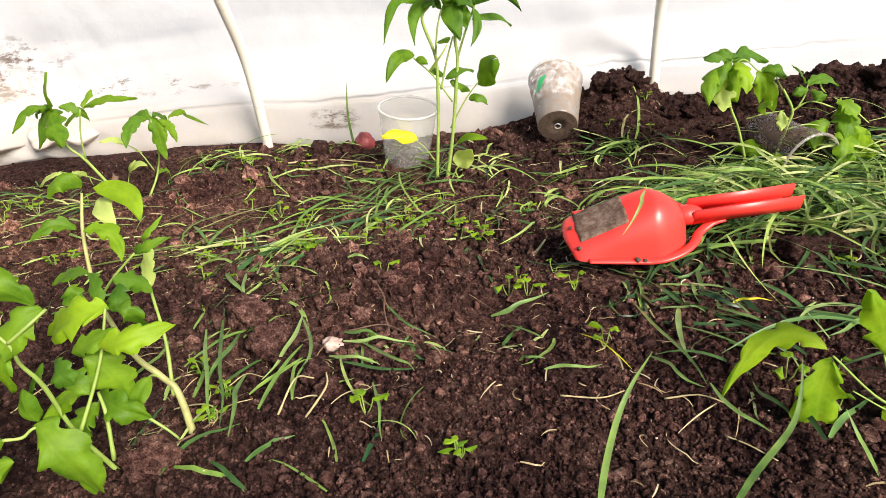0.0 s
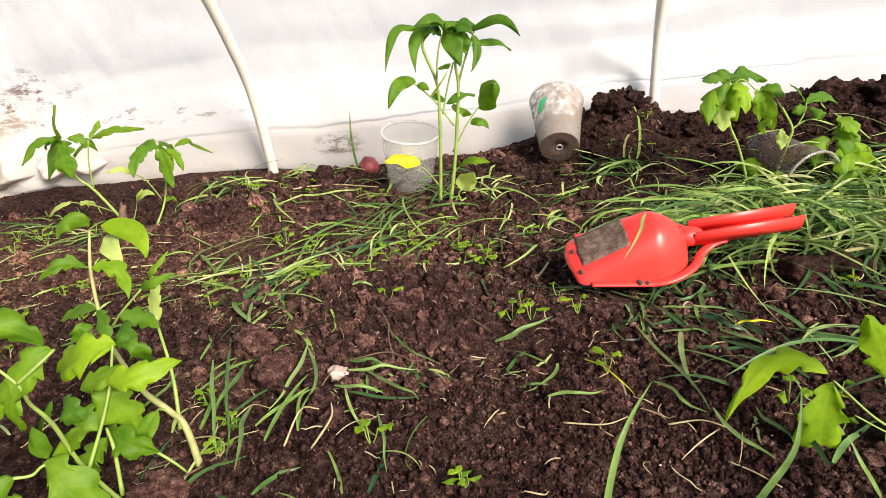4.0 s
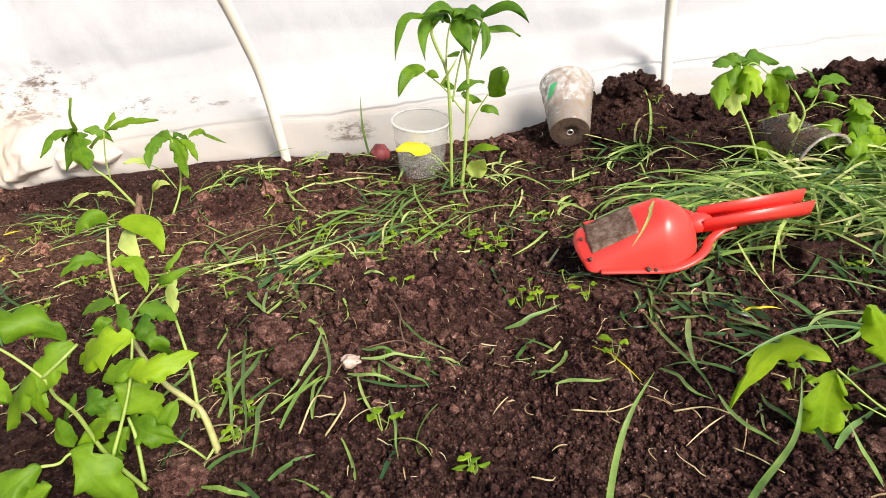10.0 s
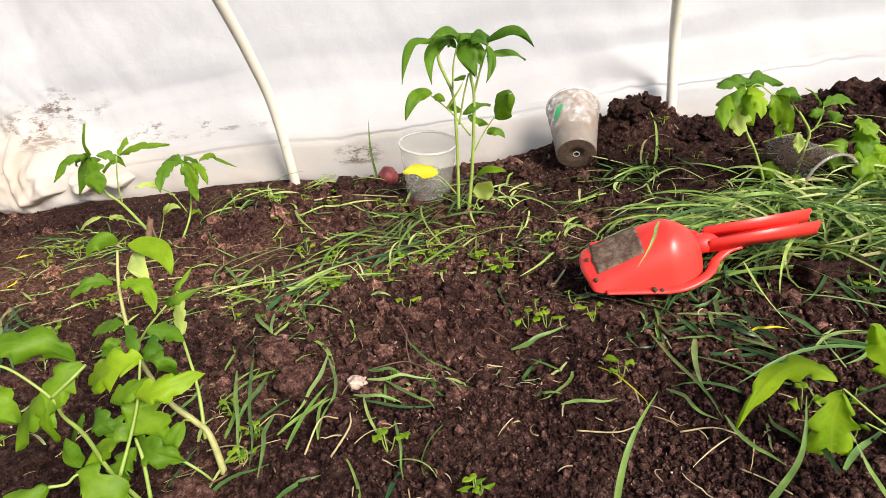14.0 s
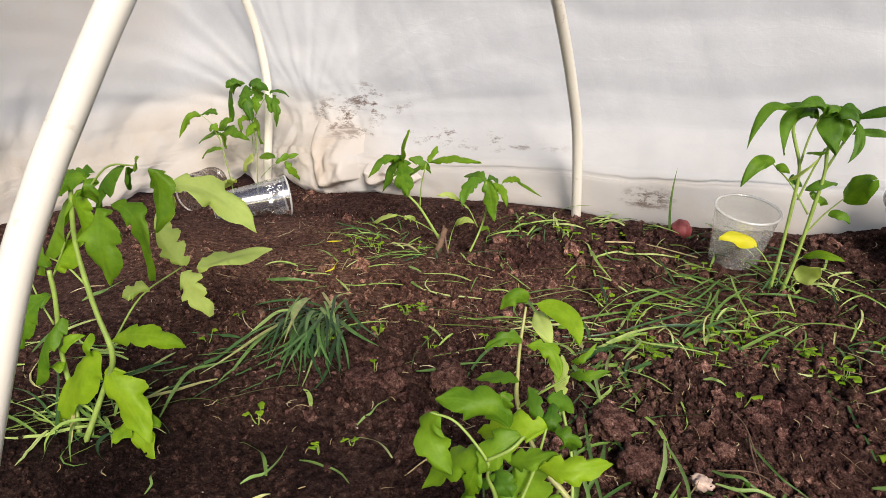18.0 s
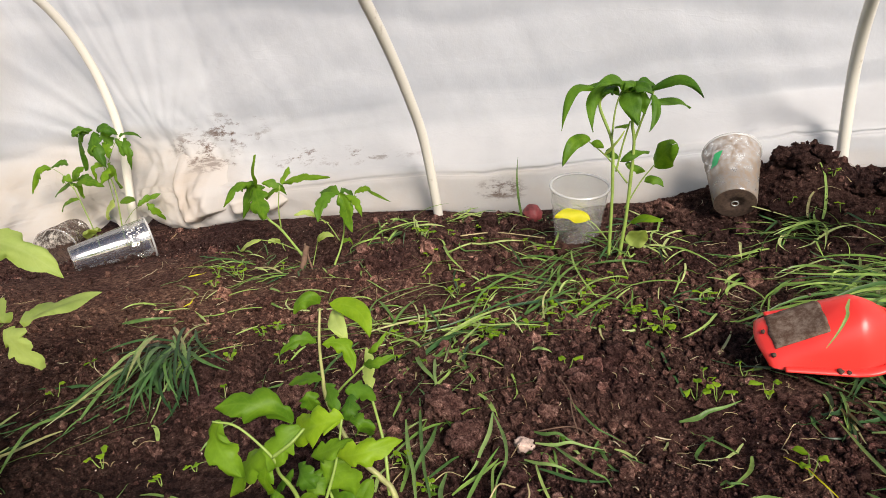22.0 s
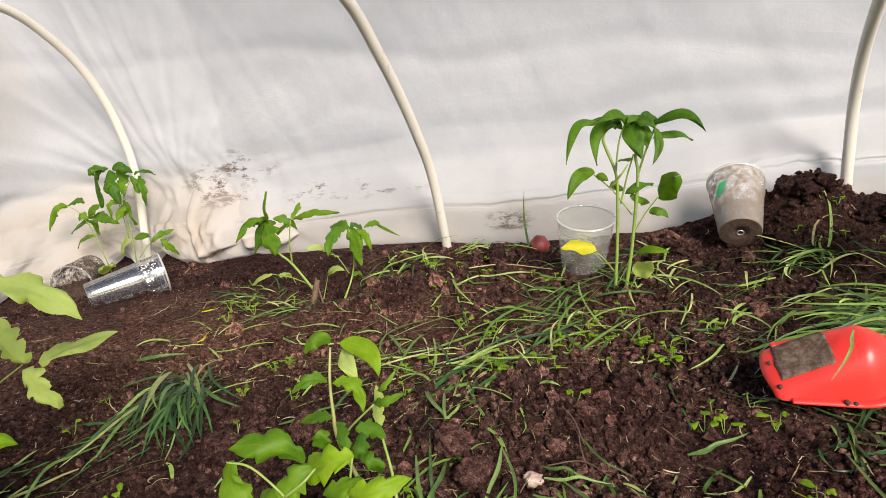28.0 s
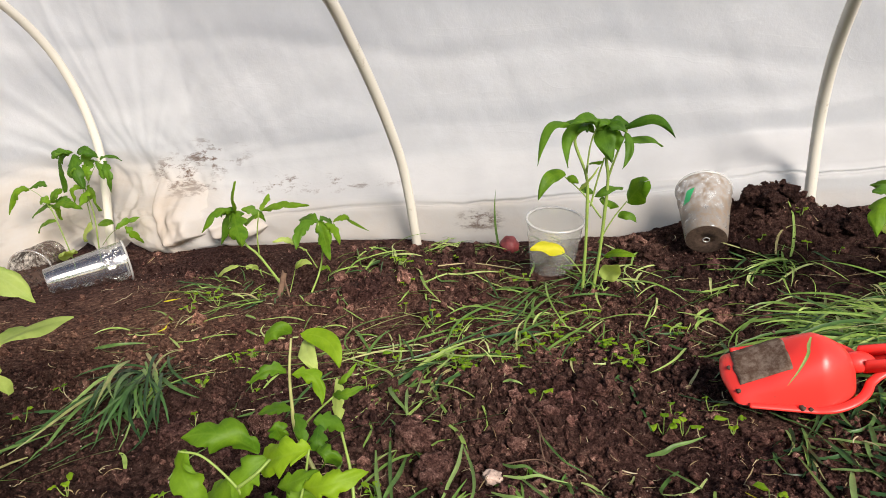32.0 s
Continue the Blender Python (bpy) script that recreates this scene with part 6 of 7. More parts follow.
stick("wooden_stake", "short weathered wooden stake leaning in the soil", "stake", 0.0065, 0.005, ((-0.193, 0.93, -0.03), (-0.186, 0.945, 0.0), (-0.180, 0.96, 0.032)), WOOD)
stick("twig", "thin pale dry twig beside the stake", "twig", 0.002, 0.0015, ((-0.165, 0.94, -0.015), (-0.175, 0.95, 0.01), (-0.186, 0.965, 0.035)), WOOD)
clod(0.281, 0.461, 0.0088, 3.1, STONE, "pebble", "pale pinkish pebble on dark soil", 0.6, 0.8)
for x, y, r, s in ((0.227, 0.451, 0.0165, 1.0), (0.230, 0.480, 0.0085, 2.0), (0.194, 0.495, 0.019, 2.6), (0.165, 0.517, 0.006, 3.3), (-0.077, 0.481, 0.020, 3.8), (-0.05, 0.50, 0.014, 4.2), (0.264, 0.436, 0.008, 3.0), (0.282, 0.394, 0.010, 4.0), (0.297, 0.375, 0.009, 4.4), (0.192, 0.292, 0.015, 3.6), (0.323, 0.575, 0.012, 2.9), (0.01, 0.53, 0.018, 1.7),
                   (0.655, 1.125, 0.020, 5.0), (0.63, 1.145, 0.018, 5.5), (0.685, 1.14, 0.016, 5.9), (1.02, 1.14, 0.026, 6.2), (1.10, 1.12, 0.034, 6.6), (-0.02, 1.06, 0.016, 7.0), (0.04, 1.03, 0.015, 7.4), (-0.06, 1.09, 0.015, 7.8),
                   (-0.55, 1.08, 0.015, 8.1), (-0.47, 1.07, 0.013, 8.5), (-0.41, 1.06, 0.014, 8.9), (-0.60, 1.0, 0.009, 9.2), (0.46, 1.10, 0.018, 9.6), (0.43, 1.13, 0.014, 9.9), (0.61, 1.07, 0.018, 10.2),
                   (0.78, 1.12, 0.020, 10.6), (0.86, 1.13, 0.024, 10.9), (0.74, 1.11, 0.016, 11.3), (0.95, 1.10, 0.018, 11.7), (0.75, 0.60, 0.022, 12.0), (0.79, 0.61, 0.018, 12.4), (-0.02, 0.50, 0.012, 12.8),
                   (-0.06, 0.47, 0.016, 13.1), (-0.13, 0.56, 0.016, 13.5), (-0.08, 0.62, 0.012, 13.9), (0.30, 0.60, 0.012, 14.2), (0.36, 0.63, 0.014, 14.6), (0.33, 0.57, 0.010, 15.0), (0.18, 0.55, 0.008, 15.4), (0.40, 0.48, 0.010, 15.7),
                   (-0.30, 0.40, 0.012, 16.1), (-0.20, 0.33, 0.010, 16.4), (0.02, 0.36, 0.012, 16.9), (0.10, 0.42, 0.010, 17.3)):
    clod(x, y, r, s, SOIL_CLOD if s < 4.5 else SOIL, up=0.75 if s < 4.5 else 0.35)


# ---- grass ----
def blades(name, label, material, specs, seed):
    """Many grass blades as one heap. specs: count, centre, spread, heading, heading spread, length range, width, rise, curl."""
    rng = random.Random(seed)
    V, F = [], []
    for count, cx, cy, sx, sy, head, hs, l0, l1, wd, rise, lay in specs:
        for _ in range(count):
            x, y = rng.gauss(cx, sx), rng.gauss(cy, sy)
            h = radians(rng.gauss(head, hs))
            ln, w = rng.uniform(l0, l1), wd * rng.uniform(0.6, 1.25)
            el = radians(max(2, rng.gauss(rise, rise * 0.5)))
            bend, turn = rng.uniform(0.6, 1.7) * (el + 0.35), rng.gauss(0, min(0.8, hs / 40))
            tw = rng.uniform(-1.3, 1.3)
            kink, snap = rng.choice((0, 0, 0, 2.4, -2.4)) * rng.uniform(0.3, 1), rng.uniform(0.3, 0.7)
            z = max(0.003, rng.gauss(lay, lay * 0.6)) + gz(x, y)
            n = 8
            base = len(V)
            for i in range(n + 1):
                t = i / n
                e, hh = el - bend * t, h + turn * t * t + kink * max(0.0, t - snap)
                if i:
                    st = ln / n
                    x += math.cos(hh) * math.cos(e) * st
                    y += math.sin(hh) * math.cos(e) * st
                    z += math.sin(e) * st
                    g = gz(x, y) + 0.003
                    if z < g:
                        z = g + rng.uniform(0, 0.002)
                ww = w * 0.5 * WIDTH["blade"](t) + 0.0002
                ro = tw * (0.3 + 0.7 * t)
                sx_, sy_, sz_ = -math.sin(hh) * math.cos(ro), math.cos(hh) * math.cos(ro), math.sin(ro)
                V += [(x - sx_ * ww, y - sy_ * ww, z - sz_ * ww + ww * 0.35), (x, y, z), (x + sx_ * ww, y + sy_ * ww, z + sz_ * ww + ww * 0.35)]
            for i in range(n):
                q = base + 3 * i
                F += [(q, q + 1, q + 4, q + 3), (q + 1, q + 2, q + 5, q + 4)]
    ob = new(name, mesh_of(name, V, F, material))
    return tagged(ob, label, "grass", kind="stuff")


def blade(colour, width, a, b, c, standing=False):
    """One grass blade of its own, lying on the soil or standing in it."""
    pts = [Vector(q) for q in (a, b, c)]
    if not standing:
        pts = [Vector((q.x, q.y, q.z + gz(q.x, q.y) + 0.003)) for q in pts]
    else:
        low = pts[0] + (pts[0] - pts[1]) * 0.6
        pts[0] = Vector((low.x, low.y, gz(low.x, low.y)))
    across = (pts[2] - pts[0]).cross(Vector((0, 0, 1))).normalized()
    bow = random.Random(int(pts[0].x * 7919 + pts[0].y * 104729))
    pts.insert(1, pts[0].lerp(pts[1], 0.55) + across * bow.uniform(-0.004, 0.004))
    pts.insert(3, pts[2].lerp(pts[3], 0.5) + across * bow.uniform(-0.004, 0.004))
    line = spline(pts, 5)
    V, F, uv = [], [], []
    n = len(line)
    for i, q in enumerate(line):
        t = i / (n - 1)
        d = (line[min(i + 1, n - 1)] - line[max(i - 1, 0)]).normalized()
        side = d.cross(Vector((0.15, -0.7, 0.7))).normalized()
        up = side.cross(d)
        w = width * 0.42 * (1 - t ** 2.2) * min(1, 0.3 + 3 * t) + 0.0002
        for s in (-1, 0, 1):
            V.append(q + side * (s * w) + up * (abs(s) * w * (0.25 + 0.5 * t)))
            uv.append((t, s))
    for i in range(n - 1):
        for j in range(2):
            F.append((i * 3 + j, i * 3 + j + 1, i * 3 + j + 4, i * 3 + j + 3))
    ob = new("grass_blade", mesh_of("grass_blade", V, F, {"m": GRASS, "d": GRASS, "b": GRASS_LIGHT, "p": GRASS_LIGHT, "y": LEAF["y"]}[colour], uv=uv))
    names = {"m": "green", "d": "dark green", "b": "bright green", "p": "pale", "y": "yellow"}
    tagged(ob, ("upright %s blade of grass in the soil" if standing else "loose %s blade of grass lying on soil") % names[colour], "grass", "single grass blades")


# count, centre x y, spread x y, heading, its spread, shortest, longest, width, rise, height in the heap
blades("cut_grass", "heap of fresh long cut grass beside the scoop", CUT, (
    (280, 0.79, 0.82, 0.07, 0.045, 190, 80, 0.04, 0.13, 0.0040, 20, 0.020),
    (260, 0.87, 0.76, 0.08, 0.05, 205, 85, 0.05, 0.15, 0.0044, 22, 0.018),
    (44, 0.70, 0.755, 0.03, 0.02, 192, 16, 0.12, 0.20, 0.0046, 16, 0.024),
    (80, 0.70, 0.80, 0.04, 0.03, 195, 45, 0.06, 0.13, 0.0040, 18, 0.020),
    (270, 0.95, 0.68, 0.09, 0.07, 225, 80, 0.06, 0.17, 0.0046, 24, 0.018),
    (70, 0.96, 0.62, 0.06, 0.06, 250, 30, 0.10, 0.22, 0.0048, 20, 0.020),
    (170, 1.02, 0.82, 0.09, 0.07, 190, 80, 0.08, 0.18, 0.0044, 24, 0.016),
    (90, 0.80, 0.68, 0.06, 0.03, 200, 60, 0.06, 0.14, 0.0040, 14, 0.014),
    (80, 1.08, 0.93, 0.10, 0.05, 175, 60, 0.08, 0.18, 0.0044, 20, 0.012)), 1)
blades("cut_grass", "dark green flattened grass spread over the soil", DARKCUT, (
    (34, 0.60, 0.56, 0.035, 0.035, 290, 30, 0.04, 0.10, 0.0044, 8, 0.006),
    (60, 0.93, 0.55, 0.05, 0.06, 150, 75, 0.06, 0.16, 0.0038, 18, 0.012),
    (44, 0.82, 0.42, 0.05, 0.06, 120, 60, 0.06, 0.16, 0.0040, 26, 0.012),
    (14, 0.66, 0.40, 0.03, 0.04, 115, 30, 0.06, 0.14, 0.0044, 12, 0.006),
    (40, 0.64, 0.63, 0.05, 0.03, 200, 70, 0.05, 0.11, 0.0040, 10, 0.006)), 2)
blades("cut_grass", "band of bright cut grass lying across the bed", CUT, (
    (26, 0.24, 0.74, 0.09, 0.08, 240, 60, 0.06, 0.18, 0.0036, 8, 0.008),
    (14, 0.28, 0.87, 0.06, 0.07, 238, 22, 0.12, 0.28, 0.0042, 8, 0.012),
    (22, 0.30, 0.86, 0.07, 0.06, 225, 70, 0.06, 0.18, 0.0036, 12, 0.008),
    (40, 0.27, 0.80, 0.07, 0.07, 70, 60, 0.03, 0.09, 0.0026, 42, 0.006),
    (20, 0.10, 0.76, 0.12, 0.07, 205, 60, 0.06, 0.18, 0.0036, 8, 0.007),
    (10, 0.16, 0.70, 0.05, 0.05, 190, 40, 0.10, 0.18, 0.0048, 10, 0.009),
    (18, -0.05, 0.84, 0.10, 0.07, 190, 70, 0.05, 0.15, 0.0034, 10, 0.007),
    (12, -0.10, 0.66, 0.08, 0.06, 200, 70, 0.04, 0.12, 0.0032, 8, 0.005),
    (24, 0.22, 0.97, 0.07, 0.03, 180, 50, 0.06, 0.15, 0.0034, 14, 0.008),
    (34, 0.38, 0.97, 0.06, 0.04, 180, 80, 0.05, 0.12, 0.0034, 24, 0.008),
    (34, 0.48, 0.80, 0.07, 0.05, 200, 60, 0.05, 0.13, 0.0034, 14, 0.006),
    (22, 0.16, 0.58, 0.03, 0.03, 60, 40, 0.06, 0.12, 0.0040, 12, 0.006)), 3)
blades("grass_tuft", "dark wilted clump of pulled grass lying on the soil", DARKCUT, (
    (30, -0.200, 0.585, 0.022, 0.018, 302, 14, 0.05, 0.14, 0.0046, 20, 0.018),
    (32, -0.212, 0.583, 0.022, 0.018, 289, 14, 0.06, 0.16, 0.0046, 18, 0.018),
    (12, -0.222, 0.580, 0.022, 0.018, 270, 10, 0.09, 0.18, 0.0040, 12, 0.012),
    (8, -0.20, 0.600, 0.02, 0.012, 190, 30, 0.06, 0.13, 0.0040, 12, 0.016),
    (14, -0.19, 0.60, 0.02, 0.014, 80, 60, 0.02, 0.06, 0.0026, 30, 0.010),
    (16, -0.20, 0.48, 0.05, 0.05, 245, 18, 0.06, 0.13, 0.0036, 6, 0.005)), 4)
blades("grass_tuft", "short green grass around a seedling's foot", CUT, (
    (46, -0.30, 0.31, 0.04, 0.015, 200, 60, 0.05, 0.12, 0.0030, 24, 0.006),
    (16, -0.36, 0.42, 0.05, 0.05, 230, 40, 0.06, 0.14, 0.0042, 12, 0.005)), 5)
blades("grass_tuft", "green grass tuft at the foot of a hoop", CUT, (
    (44, -0.03, 1.08, 0.035, 0.02, 200, 80, 0.05, 0.12, 0.0034, 26, 0.006),
    (18, 0.06, 1.16, 0.04, 0.01, 10, 30, 0.05, 0.12, 0.0032, 16, 0.006)), 6)
blades("grass_tuft", "bright grass tuft on the dark mound", CUT, (
    (40, 0.64, 1.02, 0.04, 0.03, 200, 70, 0.05, 0.12, 0.0040, 28, 0.006),
    (16, 0.56, 0.93, 0.03, 0.03, 230, 30, 0.05, 0.11, 0.0040, 14, 0.004)), 7)
blades("grass_tuft", "thin grass and weeds around small seedlings", CUT, (
    (30, -0.30, 0.98, 0.05, 0.03, 200, 80, 0.03, 0.08, 0.0026, 26, 0.005),
    (14, -0.20, 0.90, 0.05, 0.03, 180, 50, 0.05, 0.11, 0.0032, 12, 0.005),
    (14, -0.30, 0.76, 0.05, 0.05, 200, 70, 0.04, 0.09, 0.0030, 16, 0.005),
    (18, 0.20, 1.13, 0.06, 0.02, 180, 60, 0.05, 0.12, 0.0034, 16, 0.006),
    (16, 0.40, 1.04, 0.04, 0.02, 200, 70, 0.05, 0.10, 0.0034, 24, 0.006)), 8)
blades("dry_straw", "scattered dry straw and root fibres on the soil", DRY, (
    (46, 0.25, 0.60, 0.35, 0.22, 0, 180, 0.015, 0.06, 0.0009, 5, 0.004),
    (60, -0.35, 0.80, 0.25, 0.20, 0, 180, 0.015, 0.06, 0.0009, 5, 0.004),
    (60, 0.55, 0.75, 0.25, 0.30, 0, 180, 0.015, 0.06, 0.0009, 5, 0.006),
    (60, 0.70, 1.10, 0.25, 0.08, 0, 180, 0.012, 0.04, 0.0009, 8, 0.004)), 9)
blades("root_fibres", "fine pale root fibres scattered through the soil", DRY, (
    (220, 0.30, 0.50, 0.22, 0.12, 0, 180, 0.006, 0.025, 0.0008, 14, 0.005),
    (120, -0.15, 0.60, 0.20, 0.20, 0, 180, 0.006, 0.025, 0.0008, 14, 0.005),
    (120, 0.60, 0.60, 0.25, 0.25, 0, 180, 0.006, 0.022, 0.0008, 14, 0.005)), 11)
blades("cut_grass", "loose grass blades scattered on the soil", CUT, (
    (18, 0.19, 0.44, 0.03, 0.05, 85, 30, 0.04, 0.09, 0.0034, 16, 0.004),
    (12, 0.31, 0.45, 0.04, 0.03, 330, 40, 0.03, 0.08, 0.0032, 6, 0.005),
    (16, 0.27, 0.34, 0.08, 0.05, 70, 50, 0.04, 0.08, 0.0032, 14, 0.004),
    (16, 0.50, 0.50, 0.10, 0.10, 180, 70, 0.03, 0.08, 0.0034, 6, 0.004),
    (10, 0.0, 0.35, 0.10, 0.05, 60, 50, 0.03, 0.08, 0.0040, 12, 0.004)), 10)


# ---- weeds ----
def weed(seed, n, size):
    rng = random.Random(seed)
    e = thing("weed_seedling", (0, 0, 0), "tiny green weed sprout with round leaves", "weed", "weeds on the bed")
    for i in range(n):
        a = i * 6.283 / n + rng.uniform(-0.4, 0.4)
        r, h = size * rng.uniform(0.5, 1.1), size * rng.uniform(0.5, 1.3)
        d = Vector((math.cos(a), math.sin(a), 0))
        foot, top = Vector((0, 0, -0.004)), d * r * 0.55 + Vector((0, 0, h))
        stem(e, 1.2, 0.9, foot, foot.lerp(top, 0.5) + d * 0.001, top)
        leaf(e, "round", rng.choice("mbbb"), size * rng.uniform(0.55, 0.75), top, top + d * size * 0.3 + Vector((0, 0, size * 0.1)), top + d * size * 0.6, face=(0, -0.2, 1))
    return e


KINDS = [weed(s, n, z) for s, n, z in ((1, 2, 0.012), (2, 4, 0.011), (3, 3, 0.014), (4, 6, 0.010), (5, 2, 0.009))]
rng = random.Random(77)
SPOTS = [(0.19, 0.70, 0.06, 0.05, 16), (0.12, 0.90, 0.08, 0.06, 8), (0.33, 0.80, 0.06, 0.04, 10), (0.44, 0.62, 0.05, 0.05, 5), (0.42, 0.74, 0.03, 0.03, 5), (-0.10, 0.70, 0.12, 0.08, 4), (-0.05, 0.58, 0.10, 0.08, 3), (-0.30, 0.60, 0.10, 0.08, 3),
         (0.10, 1.05, 0.08, 0.04, 6), (-0.28, 0.88, 0.06, 0.05, 5), (0.30, 0.36, 0.08, 0.04, 4), (0.46, 0.42, 0.08, 0.06, 4), (0.70, 0.38, 0.06, 0.06, 5), (0.68, 1.08, 0.06, 0.04, 4), (-0.05, 0.40, 0.08, 0.05, 4), (0.88, 0.55, 0.06, 0.06, 4)]
used = set()
for cx, cy, sx, sy, count in SPOTS:
    for _ in range(count):
        x, y, k = rng.gauss(cx, sx), rng.gauss(cy, sy), rng.randrange(5)
        m = Matrix.Translation((x, y, gz(x, y) + 0.003)) @ Matrix.Rotation(rng.uniform(0, 6.28), 4, "Z")
        if k not in used:
            used.add(k)
            KINDS[k].matrix_basis = m
        else:
            copy_thing(KINDS[k], m)


# ---- single blades ----
blade('m', 0.0050, (0.489, 0.240, 0.032), (0.496, 0.250, 0.074), (0.519, 0.270, 0.108), standing=True)
blade('m', 0.0049, (0.566, 0.240, 0.031), (0.591, 0.250, 0.068), (0.602, 0.270, 0.101), standing=True)
blade('m', 0.0042, (0.563, 0.523, 0.006), (0.581, 0.418, 0.012), (0.589, 0.375, 0.006))
blade('m', 0.0043, (0.557, 0.421, 0.006), (0.569, 0.386, 0.012), (0.586, 0.373, 0.006))
blade('m', 0.0044, (0.592, 0.378, 0.006), (0.599, 0.336, 0.012), (0.615, 0.317, 0.006))
blade('m', 0.0042, (0.623, 0.376, 0.006), (0.626, 0.345, 0.012), (0.632, 0.330, 0.006))
blade('m', 0.0059, (0.760, 0.463, 0.006), (0.726, 0.441, 0.012), (0.702, 0.431, 0.006))
blade('m', 0.0037, (0.660, 0.280, -0.008), (0.648, 0.280, 0.037), (0.643, 0.290, 0.051), standing=True)
blade('y', 0.0026, (0.648, 0.500, 0.006), (0.662, 0.494, 0.012), (0.685, 0.502, 0.006))
blade('y', 0.0015, (0.506, 0.464, 0.006), (0.523, 0.420, 0.012), (0.538, 0.400, 0.006))
blade('m', 0.0047, (0.160, 0.473, 0.006), (0.193, 0.392, 0.012), (0.217, 0.332, 0.006))
blade('m', 0.0039, (0.163, 0.513, 0.006), (0.201, 0.399, 0.012), (0.227, 0.325, 0.006))
blade('d', 0.0056, (0.193, 0.470, 0.006), (0.195, 0.412, 0.012), (0.194, 0.381, 0.006))
blade('b', 0.0048, (0.244, 0.501, 0.006), (0.247, 0.429, 0.012), (0.238, 0.391, 0.006))
blade('m', 0.0035, (0.245, 0.498, 0.006), (0.272, 0.418, 0.012), (0.272, 0.363, 0.006))
blade('m', 0.0051, (0.220, 0.403, 0.006), (0.230, 0.353, 0.012), (0.235, 0.320, 0.006))
blade('m', 0.0027, (0.332, 0.380, 0.006), (0.344, 0.339, 0.012), (0.348, 0.315, 0.006))
blade('m', 0.0030, (0.306, 0.460, 0.006), (0.348, 0.409, 0.012), (0.364, 0.394, 0.006))
blade('p', 0.0034, (0.286, 0.429, 0.006), (0.311, 0.415, 0.012), (0.333, 0.412, 0.006))
blade('p', 0.0036, (0.292, 0.459, 0.006), (0.325, 0.458, 0.012), (0.355, 0.463, 0.006))
blade('d', 0.0037, (0.285, 0.483, 0.006), (0.312, 0.471, 0.012), (0.334, 0.471, 0.006))
blade('b', 0.0063, (0.117, 0.643, 0.006), (0.154, 0.565, 0.012), (0.179, 0.527, 0.006))
blade('m', 0.0025, (0.316, 0.540, 0.006), (0.347, 0.496, 0.012), (0.374, 0.491, 0.006))
blade('m', 0.0062, (0.426, 0.541, 0.006), (0.454, 0.546, 0.012), (0.487, 0.564, 0.006))
blade('b', 0.0039, (0.271, 0.604, 0.006), (0.285, 0.599, 0.012), (0.294, 0.604, 0.006))
blade('d', 0.0032, (0.468, 0.394, 0.006), (0.491, 0.391, 0.012), (0.515, 0.405, 0.006))
blade('d', 0.0029, (0.449, 0.412, 0.006), (0.456, 0.406, 0.012), (0.470, 0.411, 0.006))
blade('p', 0.0064, (-0.273, 0.530, 0.006), (-0.265, 0.588, 0.012), (-0.227, 0.631, 0.006))
blade('m', 0.0062, (-0.236, 0.346, 0.006), (-0.265, 0.422, 0.012), (-0.244, 0.481, 0.006))
blade('m', 0.0032, (-0.091, 0.294, 0.006), (-0.074, 0.308, 0.012), (-0.088, 0.359, 0.006))
blade('m', 0.0029, (-0.159, 0.252, 0.006), (-0.164, 0.265, 0.012), (-0.173, 0.279, 0.006))
blade('p', 0.0031, (-0.042, 0.412, 0.006), (-0.036, 0.431, 0.012), (-0.037, 0.472, 0.006))
blade('m', 0.0044, (-0.035, 0.535, 0.006), (0.006, 0.553, 0.012), (0.037, 0.582, 0.006))
blade('b', 0.0047, (0.153, 0.608, 0.006), (0.169, 0.554, 0.012), (0.179, 0.522, 0.006))
blade('d', 0.0074, (-0.475, 0.384, 0.006), (-0.489, 0.426, 0.012), (-0.501, 0.475, 0.006))
blade('m', 0.0068, (-0.553, 0.518, 0.006), (-0.535, 0.541, 0.012), (-0.550, 0.593, 0.006))
blade('m', 0.0070, (-0.353, 0.677, 0.006), (-0.315, 0.682, 0.012), (-0.279, 0.704, 0.006))
blade('y', 0.0032, (-0.362, 0.858, 0.006), (-0.343, 0.857, 0.012), (-0.342, 0.882, 0.006))
blade('y', 0.0029, (-0.289, 0.739, 0.006), (-0.278, 0.748, 0.012), (-0.296, 0.786, 0.006))


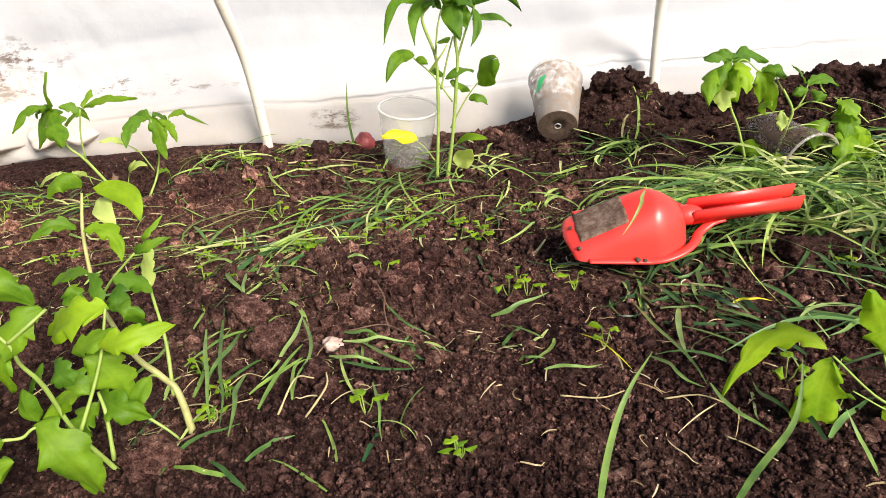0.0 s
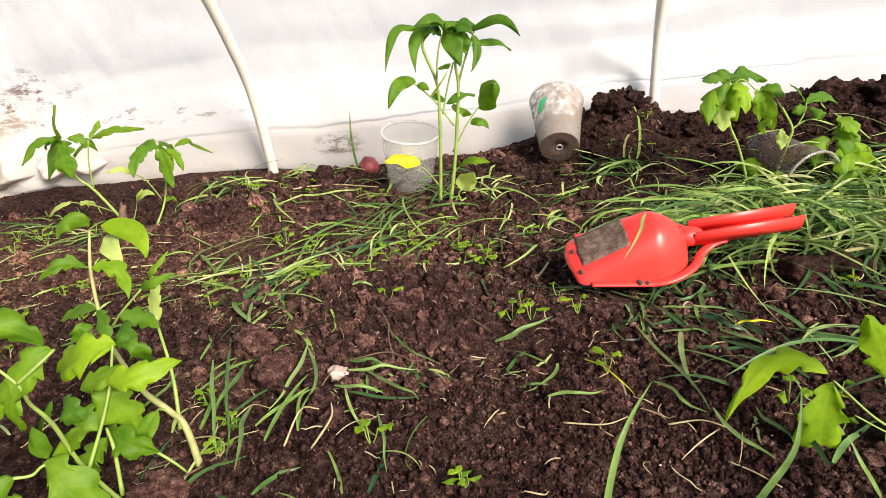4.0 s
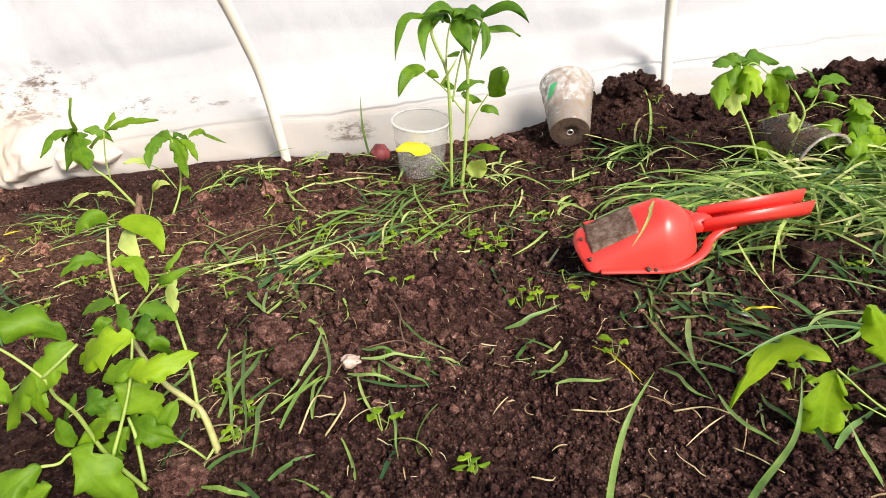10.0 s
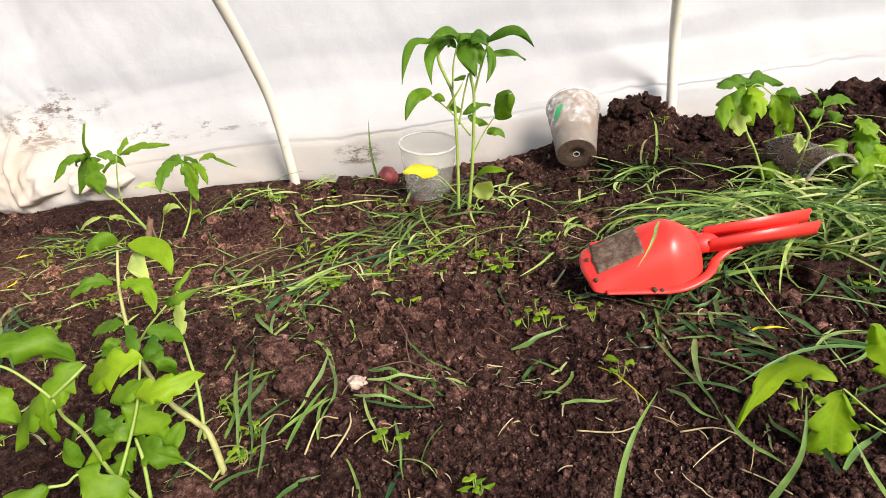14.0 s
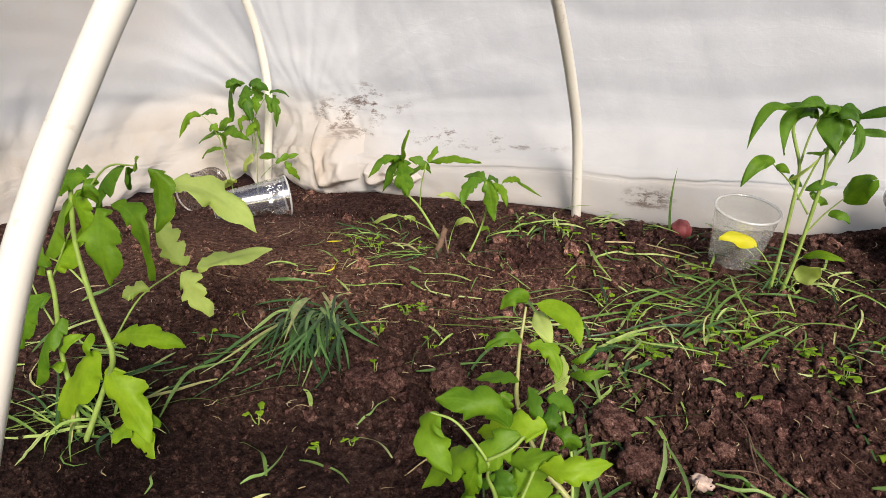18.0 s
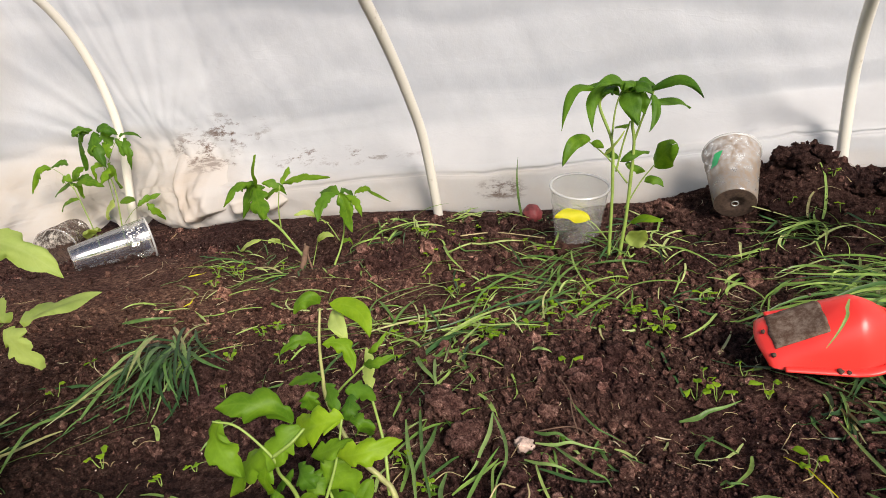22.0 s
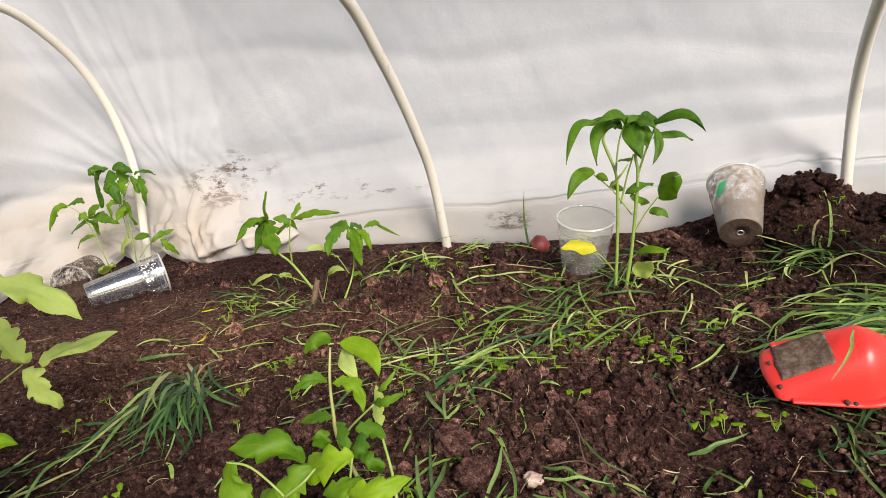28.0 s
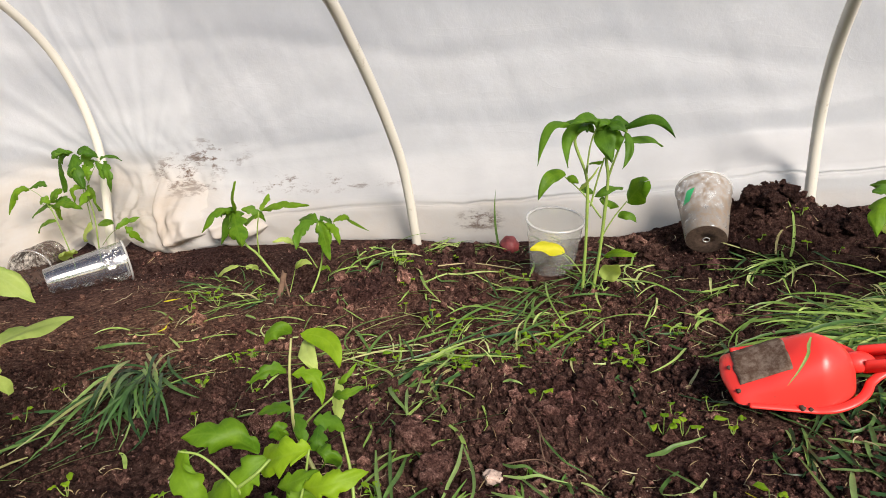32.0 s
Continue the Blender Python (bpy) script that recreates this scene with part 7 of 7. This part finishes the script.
# ---- roots and straws ----
def ground_stick(label, r, pts, material=ROOT, name="dry_root"):
    stick(name, label, "root", r * 0.65, r * 0.4, [(x, y, gz(x, y) + z) for x, y, z in pts], material, "dry roots on the soil")


ground_stick("thin pale dry root lying on soil", 0.0012, ((0.478, 0.372, 0.004), (0.508, 0.366, 0.007), (0.528, 0.378, 0.004)))
ground_stick("thin pale dry root lying on soil", 0.0012, ((0.556, 0.368, 0.004), (0.582, 0.368, 0.006), (0.602, 0.356, 0.004)))
ground_stick("thin pale dry root lying on soil", 0.0011, ((0.588, 0.328, 0.004), (0.60, 0.315, 0.005), (0.612, 0.298, 0.004)))
ground_stick("brown crooked root on loose soil", 0.0015, ((0.318, 0.545, 0.010), (0.322, 0.515, 0.014), (0.330, 0.488, 0.008)), WOOD)
ground_stick("pale straw stalk lying by the cup", 0.0022, ((0.09, 1.02, 0.006), (0.15, 1.04, 0.010), (0.24, 1.01, 0.006)))
ground_stick("pale bent root sprout", 0.0014, ((0.262, 0.352, 0.002), (0.272, 0.375, 0.018), (0.288, 0.372, 0.020)))
ground_stick("pale bent root sprout", 0.0015, ((0.284, 0.346, 0.002), (0.300, 0.36, 0.018), (0.298, 0.374, 0.022)))
ground_stick("dark thin twig on the soil", 0.0015, ((0.172, 0.30, 0.003), (0.205, 0.33, 0.006), (0.222, 0.362, 0.004)), WOOD)

blade("b", 0.0042, (0.592, 0.622, 0.088), (0.580, 0.585, 0.083), (0.560, 0.568, 0.060))
ground_stick("crooked brown root over loose soil", 0.0011, ((0.300, 0.565, 0.012), (0.314, 0.545, 0.018), (0.326, 0.520, 0.012)), WOOD)
ground_stick("thin pale dry root lying on soil", 0.0009, ((0.208, 0.395, 0.005), (0.220, 0.405, 0.008), (0.236, 0.402, 0.005)))
ground_stick("thin pale dry root lying on soil", 0.0008, ((0.205, 0.345, 0.004), (0.222, 0.362, 0.007), (0.236, 0.372, 0.005)))
ground_stick("dark flat stalk among cut blades", 0.0012, ((0.292, 0.482, 0.010), (0.325, 0.490, 0.014), (0.352, 0.478, 0.008)), WOOD)
